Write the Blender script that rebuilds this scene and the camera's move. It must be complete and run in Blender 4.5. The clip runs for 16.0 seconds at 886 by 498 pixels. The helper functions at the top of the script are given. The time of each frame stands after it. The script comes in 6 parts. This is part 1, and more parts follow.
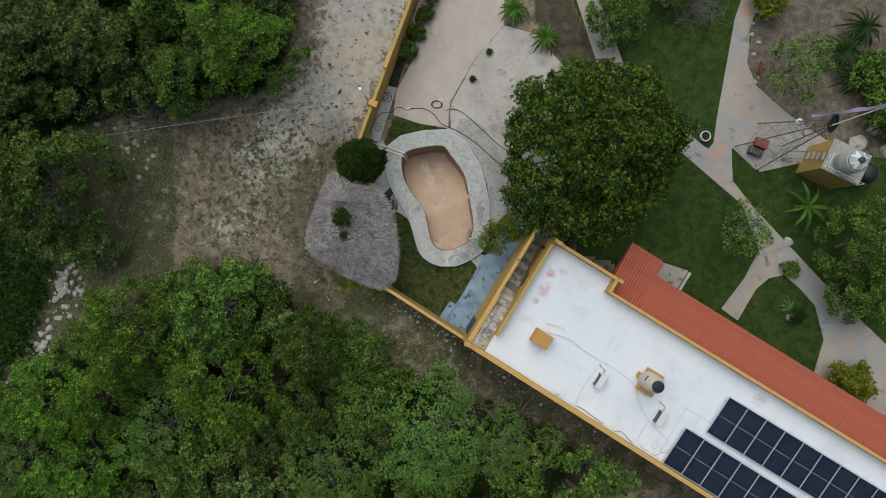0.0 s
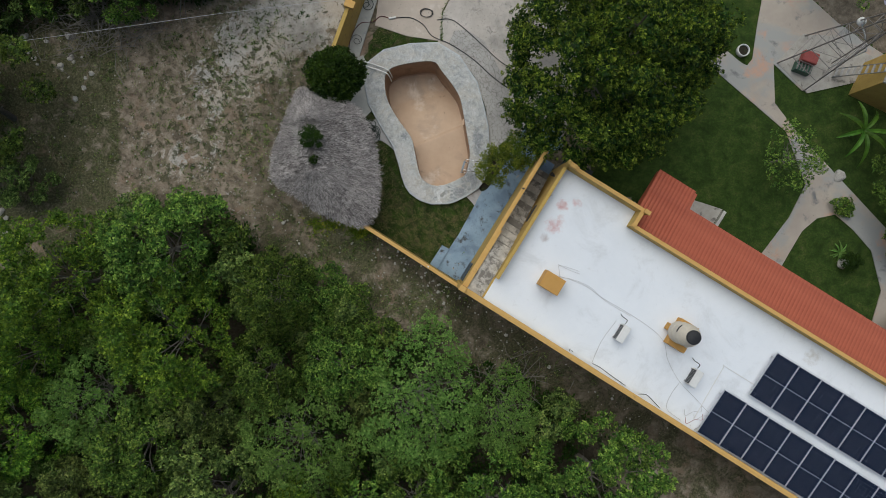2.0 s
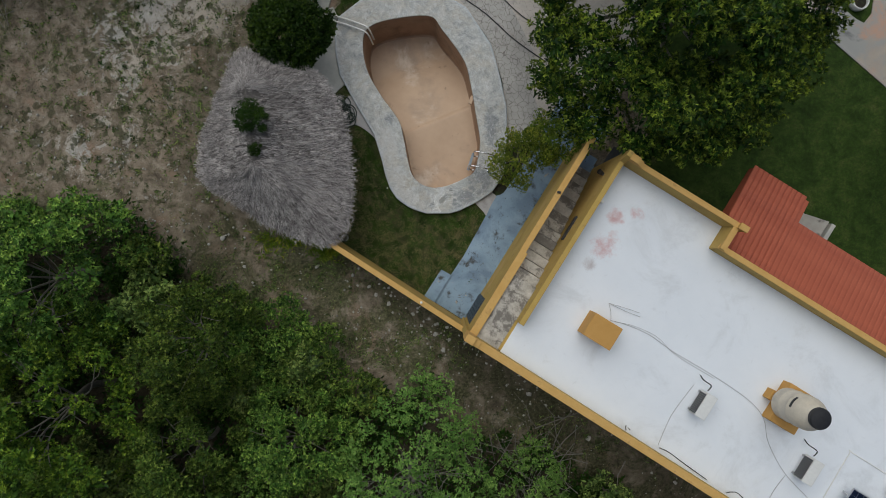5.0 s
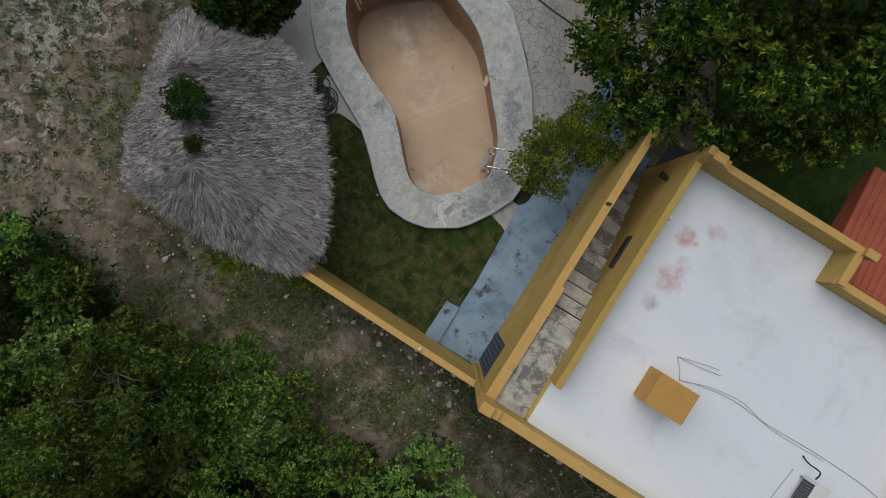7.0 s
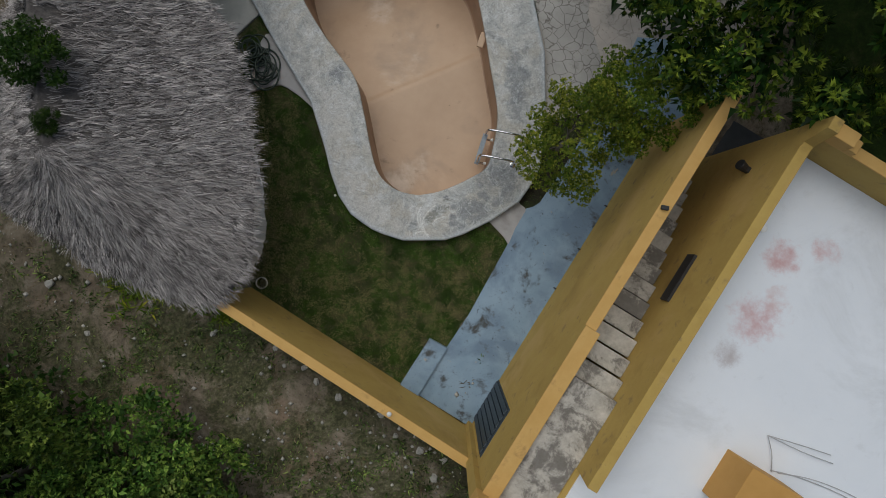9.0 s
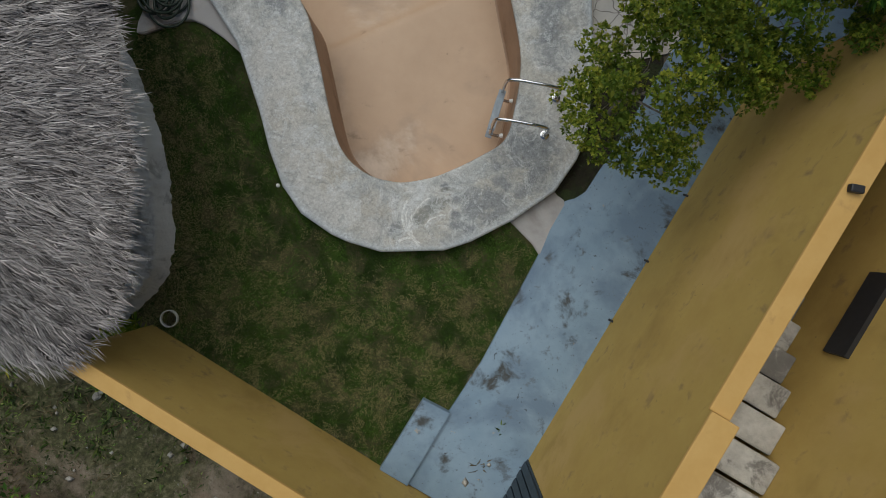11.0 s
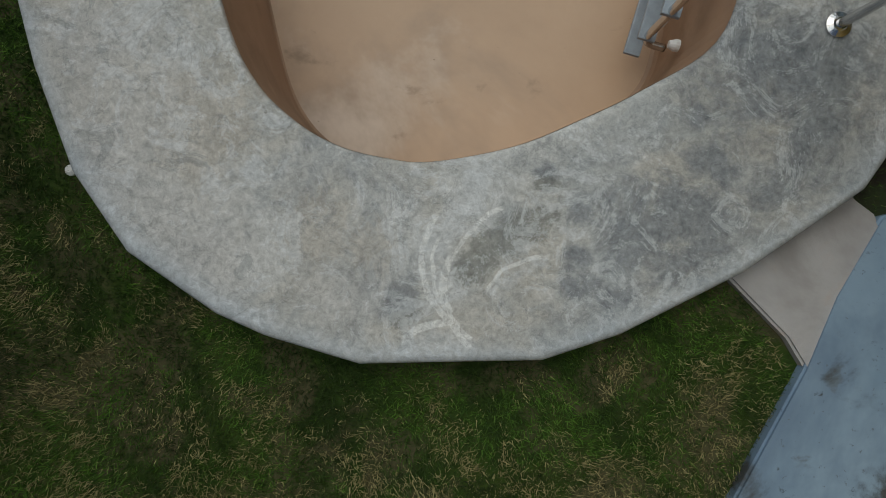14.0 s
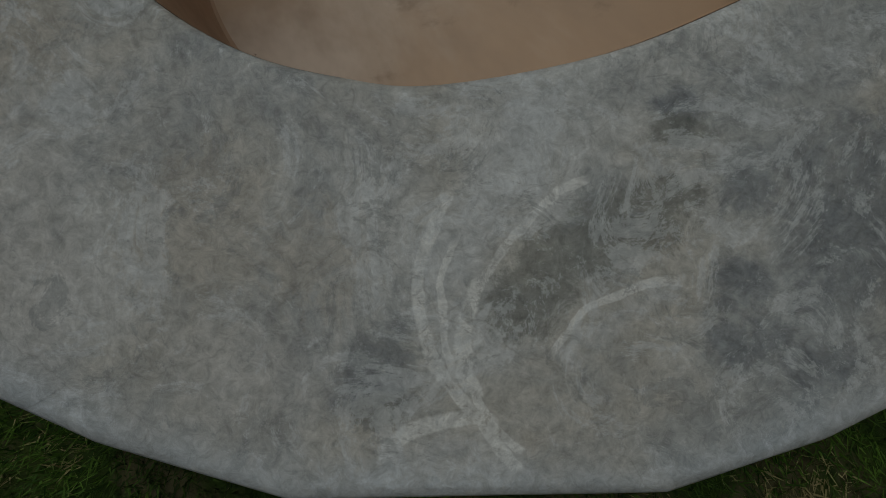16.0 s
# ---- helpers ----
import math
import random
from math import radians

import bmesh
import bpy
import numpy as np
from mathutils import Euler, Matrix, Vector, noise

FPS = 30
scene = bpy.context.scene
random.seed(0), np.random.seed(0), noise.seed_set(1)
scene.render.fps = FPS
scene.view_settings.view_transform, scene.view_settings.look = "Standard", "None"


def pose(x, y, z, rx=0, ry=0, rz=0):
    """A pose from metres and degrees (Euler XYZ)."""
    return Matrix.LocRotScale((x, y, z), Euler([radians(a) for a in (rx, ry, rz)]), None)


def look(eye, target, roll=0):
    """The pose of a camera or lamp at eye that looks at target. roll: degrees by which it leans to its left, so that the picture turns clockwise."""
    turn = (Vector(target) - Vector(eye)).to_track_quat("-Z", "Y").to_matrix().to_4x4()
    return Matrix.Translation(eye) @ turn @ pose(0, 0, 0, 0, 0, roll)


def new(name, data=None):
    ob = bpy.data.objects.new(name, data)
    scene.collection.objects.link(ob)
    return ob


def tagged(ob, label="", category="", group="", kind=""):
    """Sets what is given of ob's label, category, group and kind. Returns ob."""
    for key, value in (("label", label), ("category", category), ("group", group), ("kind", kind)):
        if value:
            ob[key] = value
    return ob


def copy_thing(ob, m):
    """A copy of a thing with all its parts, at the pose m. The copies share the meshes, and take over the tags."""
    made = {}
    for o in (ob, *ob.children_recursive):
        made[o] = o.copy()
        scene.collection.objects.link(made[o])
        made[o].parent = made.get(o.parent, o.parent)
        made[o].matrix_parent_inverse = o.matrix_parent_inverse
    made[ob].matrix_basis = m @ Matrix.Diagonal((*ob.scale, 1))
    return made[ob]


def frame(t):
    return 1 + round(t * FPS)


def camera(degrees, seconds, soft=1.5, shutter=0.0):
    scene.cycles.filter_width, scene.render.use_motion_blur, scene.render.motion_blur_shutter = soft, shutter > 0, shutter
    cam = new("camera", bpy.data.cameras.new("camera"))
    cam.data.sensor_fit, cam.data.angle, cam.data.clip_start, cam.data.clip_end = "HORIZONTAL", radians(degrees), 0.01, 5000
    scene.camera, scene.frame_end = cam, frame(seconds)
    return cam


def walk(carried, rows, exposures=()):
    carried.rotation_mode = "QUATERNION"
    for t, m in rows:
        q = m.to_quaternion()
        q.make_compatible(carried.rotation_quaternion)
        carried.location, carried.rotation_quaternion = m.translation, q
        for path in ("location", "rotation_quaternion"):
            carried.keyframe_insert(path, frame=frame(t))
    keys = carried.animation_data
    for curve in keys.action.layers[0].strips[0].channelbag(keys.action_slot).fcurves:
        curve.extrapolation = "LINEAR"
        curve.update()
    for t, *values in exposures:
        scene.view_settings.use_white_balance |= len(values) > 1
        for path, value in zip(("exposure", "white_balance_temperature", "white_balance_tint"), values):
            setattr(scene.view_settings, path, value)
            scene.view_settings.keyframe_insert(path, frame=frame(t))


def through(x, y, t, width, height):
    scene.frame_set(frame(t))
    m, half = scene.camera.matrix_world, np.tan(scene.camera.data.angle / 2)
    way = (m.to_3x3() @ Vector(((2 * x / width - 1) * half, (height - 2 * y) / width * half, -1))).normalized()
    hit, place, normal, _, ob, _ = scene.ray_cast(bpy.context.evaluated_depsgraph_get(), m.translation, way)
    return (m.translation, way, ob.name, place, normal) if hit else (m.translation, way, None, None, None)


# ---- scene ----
import collections

cam = camera(73.7, 16.0, soft=0.55)
# seconds, place, turn away from looking straight down
PATH = [
    (0, (-0.140, 0.178, 30.599), (-0.26, -0.26, 0.26)),
    (0.5, (-0.037, -0.018, 29.467), (-0.23, -0.28, 0.24)),
    (1, (0.070, -0.744, 28.279), (-0.31, -0.30, 0.20)),
    (1.5, (0.176, -1.886, 27.159), (-0.40, -0.30, 0.27)),
    (2, (0.232, -2.583, 25.998), (-0.52, -0.39, 0.23)),
    (2.5, (0.336, -2.551, 24.852), (-0.50, -0.47, 0.31)),
    (3, (0.442, -2.435, 23.664), (-0.47, -0.45, 0.28)),
    (3.5, (0.496, -2.334, 22.506), (-0.47, -0.41, 0.34)),
    (4, (0.480, -2.241, 21.276), (-0.40, -0.42, 0.41)),
    (6.5, (0.271, -1.279, 15.553), (-0.50, 0.49, 0.53)),
    (7, (0.377, -1.221, 14.579), (-0.60, 0.46, 0.60)),
    (7.5, (0.464, -1.157, 13.624), (-0.67, 0.45, 0.51)),
    (8, (0.525, -1.106, 12.651), (-0.67, 0.52, 0.39)),
    (8.5, (0.632, -0.970, 11.697), (-0.71, 0.56, 0.48)),
    (9, (0.674, -0.876, 10.762), (-0.78, 0.41, 0.32)),
    (11.5, (0.586, -0.721, 6.285), (-0.45, 0.04, -0.56)),
    (12, (0.546, -0.604, 5.412), (-0.46, 0.03, -0.41)),
    (12.5, (0.543, -0.518, 4.621), (-0.53, -0.03, -0.39)),
    (13, (0.487, -0.464, 3.890), (-0.50, -0.31, -0.56)),
    (13.5, (0.374, -0.424, 3.204), (-0.50, -0.41, -0.49)),
    (14, (0.221, -0.387, 2.570), (-0.48, -0.22, -0.33)),
    (14.5, (0.182, -0.384, 2.082), (-0.48, 0.03, -0.02)),
    (15, (0.186, -0.381, 1.746), (-0.51, 0.21, -0.64)),
    (15.5, (0.195, -0.376, 1.501), (-0.49, 0.10, -0.48)),
    (16, (0.193, -0.365, 1.328), (-0.50, 0.05, -0.56)),
]
EXPOSURES = [(t, e, 6350, g) for t, e, g in ((0.0, -0.08, 5), (2.0, -0.14, 5), (4.0, -0.28, 5), (7.0, -0.47, 6), (9.0, -0.48, 6), (11.5, -0.27, 4), (12.5, -0.2, 4), (13.5, -0.36, 3), (15.0, -1.03, 1), (16.0, -1.55, 1))]
walk(cam, [(t, pose(*eye, *turn)) for t, eye, turn in PATH], EXPOSURES)

# ---- light: an overcast midday ----
SUN_UP, SUN_ROUND = 60.0, -24.0
world = bpy.data.worlds.new("overcast_sky")
world.use_nodes = True
scene.world = world
wn = world.node_tree.nodes
sky = wn.new("ShaderNodeTexSky")
sky.sky_type = "NISHITA"
sky.sun_disc = False
sky.sun_elevation, sky.sun_rotation = radians(SUN_UP), radians(SUN_ROUND)
sky.dust_density, sky.air_density, sky.ozone_density = 4.0, 1.2, 1.0
wn["Background"].inputs["Strength"].default_value = 0.064
world.node_tree.links.new(sky.outputs["Color"], wn["Background"].inputs["Color"])
sun_data = bpy.data.lights.new("sun", "SUN")
sun_data.energy, sun_data.angle, sun_data.color = 2.05, radians(78), (1.0, 0.99, 0.97)
sun = new("sun", sun_data)
su, sr = radians(SUN_UP), radians(SUN_ROUND)
sun.matrix_world = look(Vector((math.sin(sr) * math.cos(su), math.cos(sr) * math.cos(su), math.sin(su))) * 60, (0, 0, 0))

# ---- materials ----
def tree_of(name):
    m = bpy.data.materials.new(name)
    m.use_nodes = True
    n, l = m.node_tree.nodes, m.node_tree.links
    return m, n, l, n["Principled BSDF"]


def rgb(c):
    return (*c, 1.0) if len(c) == 3 else c


def noise_node(n, l, scale, detail=5.0, rough=0.6, vec=None, distort=0.0):
    t = n.new("ShaderNodeTexNoise")
    t.inputs["Scale"].default_value, t.inputs["Detail"].default_value = scale, detail
    t.inputs["Roughness"].default_value, t.inputs["Distortion"].default_value = rough, distort
    if vec:
        l.new(vec, t.inputs["Vector"])
    return t.outputs["Fac"]


def ramp(n, l, fac, stops, hard=False):
    r = n.new("ShaderNodeValToRGB")
    e = r.color_ramp.elements
    while len(e) < len(stops):
        e.new(0.5)
    for k, (p, c) in zip(e, stops):
        k.position, k.color = p, rgb(c)
    if hard:
        r.color_ramp.interpolation = "EASE"
    l.new(fac, r.inputs["Fac"])
    return r.outputs["Color"]


def mixed(n, l, fac, a, b, how="MIX"):
    m = n.new("ShaderNodeMix")
    m.data_type, m.blend_type = "RGBA", how
    for s, v in ((m.inputs[0], fac), (m.inputs[6], a), (m.inputs[7], b)):
        if isinstance(v, (int, float)):
            s.default_value = v
        elif isinstance(v, tuple):
            s.default_value = rgb(v)
        else:
            l.new(v, s)
    return m.outputs[2]


def mask(n, l, fac, lo, hi):
    m = n.new("ShaderNodeMapRange")
    m.inputs["From Min"].default_value, m.inputs["From Max"].default_value = lo, hi
    m.interpolation_type = "SMOOTHSTEP"
    l.new(fac, m.inputs["Value"])
    return m.outputs[0]


def calc(n, l, op, a, b=0.0):
    m = n.new("ShaderNodeMath")
    m.operation = op
    for s, v in zip(m.inputs, (a, b)):
        if isinstance(v, (int, float)):
            s.default_value = v
        else:
            l.new(v, s)
    return m.outputs[0]


def bumped(n, l, bsdf, height, strength, distance):
    b = n.new("ShaderNodeBump")
    b.inputs["Strength"].default_value, b.inputs["Distance"].default_value = strength, distance
    l.new(height, b.inputs["Height"])
    l.new(b.outputs["Normal"], bsdf.inputs["Normal"])


def where(n):
    return n.new("ShaderNodeTexCoord").outputs["Object"]


def surf(name, c1, c2, scale=3.0, stain=None, sscale=1.2, slo=0.55, shi=0.7, rough=0.85, bump=0.3, bscale=60.0, bdist=0.01, metal=0.0, more=(), distort=0.0):
    """Two colours mixed by grain, with stains (colour, scale, from, to) over them."""
    m, n, l, p = tree_of(name)
    v = where(n)
    col = ramp(n, l, noise_node(n, l, scale, 8, 0.65, v, distort), [(0.3, c1), (0.7, c2)])
    for c, s, lo, hi in ([(stain, sscale, slo, shi)] if stain else []) + list(more):
        col = mixed(n, l, mask(n, l, noise_node(n, l, s, 6, 0.62, v, 0.3), lo, hi), col, c)
    l.new(col, p.inputs["Base Color"])
    p.inputs["Roughness"].default_value, p.inputs["Metallic"].default_value = rough, metal
    if bump:
        bumped(n, l, p, noise_node(n, l, bscale, 6, 0.7, v), bump, bdist)
    return m


def plain(name, c, rough=0.5, metal=0.0, var=0.15, scale=12.0, bump=0.1):
    return surf(name, tuple(x * (1 - var) for x in c), tuple(min(1, x * (1 + var)) for x in c), scale, rough=rough, metal=metal, bump=bump)


def leafy(name, dark, light, tip=None, through=0.09, rough=0.42, clumped=0.65):
    m, n, l, p = tree_of(name)
    g = n.new("ShaderNodeNewGeometry").outputs["Random Per Island"]
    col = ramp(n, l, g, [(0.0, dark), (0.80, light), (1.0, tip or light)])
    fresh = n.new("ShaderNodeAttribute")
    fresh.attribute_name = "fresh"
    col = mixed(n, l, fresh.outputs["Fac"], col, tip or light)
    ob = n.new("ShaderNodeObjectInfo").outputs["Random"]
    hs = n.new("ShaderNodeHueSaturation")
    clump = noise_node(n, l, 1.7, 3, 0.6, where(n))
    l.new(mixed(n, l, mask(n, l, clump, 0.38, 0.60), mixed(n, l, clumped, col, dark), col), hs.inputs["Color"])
    l.new(calc(n, l, "ADD", calc(n, l, "MULTIPLY", ob, 0.024), 0.488), hs.inputs["Hue"])
    l.new(calc(n, l, "ADD", calc(n, l, "MULTIPLY", ob, 0.5), 0.75), hs.inputs["Value"])
    l.new(hs.outputs["Color"], p.inputs["Base Color"])
    p.inputs["Roughness"].default_value = rough
    p.inputs["Specular IOR Level"].default_value = 0.14
    t = n.new("ShaderNodeBsdfTranslucent")
    l.new(hs.outputs["Color"], t.inputs["Color"])
    x = n.new("ShaderNodeMixShader")
    x.inputs[0].default_value = through
    l.new(p.outputs[0], x.inputs[1])
    l.new(t.outputs[0], x.inputs[2])
    l.new(x.outputs[0], n["Material Output"].inputs["Surface"])
    return m


M_YELLOW = surf("ochre_wall_paint", (0.44, 0.295, 0.078), (0.51, 0.355, 0.10), 2.5, stain=(0.38, 0.25, 0.066), sscale=1.1, slo=0.52, shi=0.75, rough=0.9, bump=0.25, bscale=90, bdist=0.004,
                more=[((0.30, 0.20, 0.08), 5.0, 0.56, 0.75), ((0.52, 0.35, 0.12), 0.8, 0.52, 0.7), ((0.22, 0.15, 0.06), 18.0, 0.68, 0.75)])
M_CAP = surf("pale_ochre_cap", (0.56, 0.335, 0.10), (0.63, 0.395, 0.135), 3.0, stain=(0.40, 0.235, 0.08), sscale=3.0, slo=0.58, shi=0.75, rough=0.9, bump=0.2, bscale=70, bdist=0.004)
M_TILE = surf("red_clay_tile", (0.36, 0.085, 0.045), (0.45, 0.12, 0.065), 1.6, stain=(0.28, 0.07, 0.05), sscale=0.8, slo=0.5, shi=0.75, rough=0.8, bump=0.2, bscale=50)
M_CEMENT = surf("grey_smoothed_cement", (0.36, 0.36, 0.33), (0.52, 0.51, 0.47), 1.6, stain=(0.24, 0.26, 0.28), sscale=1.1, slo=0.52, shi=0.72, rough=0.6, bump=0.12, bscale=30, bdist=0.006)
M_BASIN = surf("tan_pool_plaster", (0.46, 0.315, 0.205), (0.54, 0.38, 0.255), 1.0, stain=(0.36, 0.26, 0.185), sscale=0.7, slo=0.46, shi=0.7, rough=0.5, bump=0.1, bscale=20, more=[((0.64, 0.52, 0.42), 0.8, 0.54, 0.74), ((0.30, 0.21, 0.14), 3.0, 0.62, 0.75), ((0.20, 0.14, 0.09), 22.0, 0.70, 0.76)])
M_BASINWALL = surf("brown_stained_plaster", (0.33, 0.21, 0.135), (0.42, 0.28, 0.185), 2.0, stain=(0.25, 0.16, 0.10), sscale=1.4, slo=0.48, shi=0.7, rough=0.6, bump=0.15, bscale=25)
M_BLUE = surf("worn_blue_floor_paint", (0.19, 0.285, 0.385), (0.265, 0.365, 0.47), 1.4, stain=(0.15, 0.22, 0.31), sscale=0.9, slo=0.46, shi=0.64, rough=0.7, bump=0.15, bscale=50,
              more=[((0.14, 0.18, 0.22), 5.0, 0.60, 0.70), ((0.38, 0.35, 0.30), 3.4, 0.66, 0.70), ((0.40, 0.37, 0.32), 2.6, 0.67, 0.69), ((0.055, 0.06, 0.062), 2.6, 0.56, 0.70), ((0.04, 0.045, 0.045), 11.0, 0.64, 0.74), ((0.13, 0.17, 0.21), 30.0, 0.62, 0.70)])
M_CONC = surf("grey_concrete", (0.30, 0.28, 0.25), (0.44, 0.42, 0.38), 2.2, stain=(0.13, 0.12, 0.11), sscale=2.5, slo=0.55, shi=0.7, rough=0.9, bump=0.3, bscale=60)
# near-black patio concrete: the big tree's shade is put into the colour
M_PATIO_SHADE = surf("tree_shaded_concrete", (0.035, 0.038, 0.042), (0.075, 0.08, 0.085), 2.0, rough=0.8, bump=0.3, bscale=40)
M_FLOOR = surf("smooth_grey_floor_cement", (0.53, 0.52, 0.505), (0.64, 0.63, 0.61), 1.3, stain=(0.44, 0.44, 0.43), sscale=2.2, slo=0.52, shi=0.72, rough=0.6, bump=0.12, bscale=30, bdist=0.004)
M_PLAT = surf("rough_platform_cement", (0.50, 0.50, 0.495), (0.68, 0.68, 0.665), 2.5, stain=(0.36, 0.36, 0.35), sscale=4.0, slo=0.52, shi=0.66, rough=0.9, bump=0.7, bscale=18, bdist=0.03, more=[((0.62, 0.61, 0.59), 6.0, 0.6, 0.68)])
M_PINK = surf("lilac_grey_concrete", (0.36, 0.352, 0.355), (0.44, 0.428, 0.425), 1.5, stain=(0.30, 0.285, 0.275), sscale=1.6, slo=0.5, shi=0.7, rough=0.85, bump=0.2, bscale=60, more=[((0.42, 0.35, 0.30), 3.0, 0.56, 0.7)])
M_SAND = surf("pale_screed", (0.45, 0.385, 0.325), (0.56, 0.485, 0.415), 0.8, stain=(0.38, 0.33, 0.28), sscale=0.6, rough=0.9, bump=0.25, bscale=50, more=[((0.25, 0.21, 0.17), 5.0, 0.66, 0.74), ((0.20, 0.18, 0.15), 20.0, 0.64, 0.70), ((0.58, 0.52, 0.46), 2.0, 0.58, 0.7)])
M_PATH = surf("mottled_walkway_concrete", (0.36, 0.31, 0.265), (0.44, 0.385, 0.325), 0.9, stain=(0.33, 0.33, 0.315), sscale=0.45, slo=0.44, shi=0.58, rough=0.85, bump=0.25, bscale=40, more=[((0.16, 0.165, 0.165), 1.3, 0.56, 0.72), ((0.18, 0.17, 0.15), 6.0, 0.68, 0.75), ((0.48, 0.31, 0.23), 0.6, 0.56, 0.68)])
M_STEEL = plain("polished_steel", (0.62, 0.62, 0.62), 0.18, 1.0, 0.05)
M_TREAD = plain("blue_grey_tread", (0.26, 0.30, 0.34), 0.5, 0.0, 0.2)
M_GALV = plain("galvanised_steel", (0.40, 0.40, 0.40), 0.45, 0.8, 0.15)
M_RUST = plain("rusty_grey_iron", (0.27, 0.25, 0.24), 0.7, 0.4, 0.3)
M_WHITE = plain("white_plastic", (0.72, 0.72, 0.70), 0.45, 0.0, 0.06)
M_BLACK = plain("black_plastic", (0.02, 0.02, 0.022), 0.5, 0.0, 0.2)
M_DARKBLUE = plain("dark_blue_paint", (0.035, 0.05, 0.065), 0.5, 0.0, 0.2)
M_CREAM = plain("cream_plastic", (0.60, 0.54, 0.45), 0.5, 0.0, 0.08)
M_TANKGREY = plain("grey_green_plastic", (0.40, 0.43, 0.41), 0.5, 0.0, 0.08)
M_RED = plain("faded_red_paint", (0.27, 0.055, 0.048), 0.6, 0.0, 0.15)
M_GREENPAINT = plain("dark_green_paint", (0.03, 0.09, 0.06), 0.5, 0.0, 0.2)
M_ORANGE = surf("ochre_concrete_box", (0.50, 0.27, 0.07), (0.56, 0.31, 0.09), 3.0, rough=0.85, bump=0.2, bscale=60)
M_CELL = plain("solar_cell", (0.007, 0.014, 0.034), 0.35, 0.0, 0.15, 30, 0)
M_CELL.node_tree.nodes["Principled BSDF"].inputs["Specular IOR Level"].default_value = 0.12
M_BACK = plain("white_backsheet", (0.45, 0.47, 0.52), 0.3, 0.0, 0.05, 5, 0)
M_ALU = plain("aluminium_frame", (0.60, 0.61, 0.62), 0.35, 0.9, 0.05)
M_BARK = surf("grey_bark", (0.10, 0.09, 0.078), (0.24, 0.222, 0.195), 12.0, rough=0.9, bump=0.6, bscale=40)
M_STONE = surf("pale_limestone", (0.33, 0.315, 0.285), (0.54, 0.52, 0.48), 4.0, stain=(0.16, 0.15, 0.13), sscale=6.0, slo=0.55, shi=0.7, rough=0.95, bump=0.6, bscale=30, bdist=0.02)
# dark soil, taken darker still to put the small tree's shade into it
M_BROWN = surf("brown_soil_with_shade", (0.012, 0.011, 0.006), (0.036, 0.029, 0.017), 7.0, stain=(0.030, 0.042, 0.012), sscale=3.0, slo=0.5, shi=0.62, rough=0.95, bump=0.8, bscale=30, bdist=0.03, more=[((0.17, 0.14, 0.10), 28.0, 0.66, 0.72)])
M_STRAW = leafy("weathered_palm_thatch", (0.050, 0.044, 0.042), (0.53, 0.49, 0.47), (0.92, 0.865, 0.835), 0.05, 0.8, 0.25)
M_THATCH = surf("thatch_body", (0.08, 0.072, 0.068), (0.17, 0.155, 0.147), 14.0, rough=0.95, bump=0.8, bscale=60, bdist=0.03)
M_FABRIC = surf("blue_and_pink_cloth", (0.18, 0.27, 0.38), (0.36, 0.20, 0.28), 1.2, rough=0.9, bump=0.3, bscale=10)
M_DRY = leafy("dry_straw", (0.12, 0.10, 0.05), (0.28, 0.23, 0.13), (0.38, 0.33, 0.2), 0.1, 0.8)
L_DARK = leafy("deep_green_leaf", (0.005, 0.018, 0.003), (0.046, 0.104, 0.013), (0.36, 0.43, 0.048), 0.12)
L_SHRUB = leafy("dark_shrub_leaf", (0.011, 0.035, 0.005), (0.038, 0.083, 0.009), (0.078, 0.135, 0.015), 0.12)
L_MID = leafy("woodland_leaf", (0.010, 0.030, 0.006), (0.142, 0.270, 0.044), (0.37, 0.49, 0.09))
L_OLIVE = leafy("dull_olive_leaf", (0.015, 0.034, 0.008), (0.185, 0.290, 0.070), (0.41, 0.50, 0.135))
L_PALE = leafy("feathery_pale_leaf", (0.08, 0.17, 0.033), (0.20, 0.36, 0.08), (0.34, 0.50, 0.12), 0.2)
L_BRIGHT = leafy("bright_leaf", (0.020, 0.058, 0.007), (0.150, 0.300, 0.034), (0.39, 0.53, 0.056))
L_LIME = leafy("lime_tree_leaf", (0.055, 0.115, 0.014), (0.22, 0.33, 0.036), (0.52, 0.56, 0.08), 0.25)
L_YELLOW = leafy("yellow_green_leaf", (0.081, 0.150, 0.015), (0.260, 0.316, 0.028), (0.552, 0.516, 0.048))


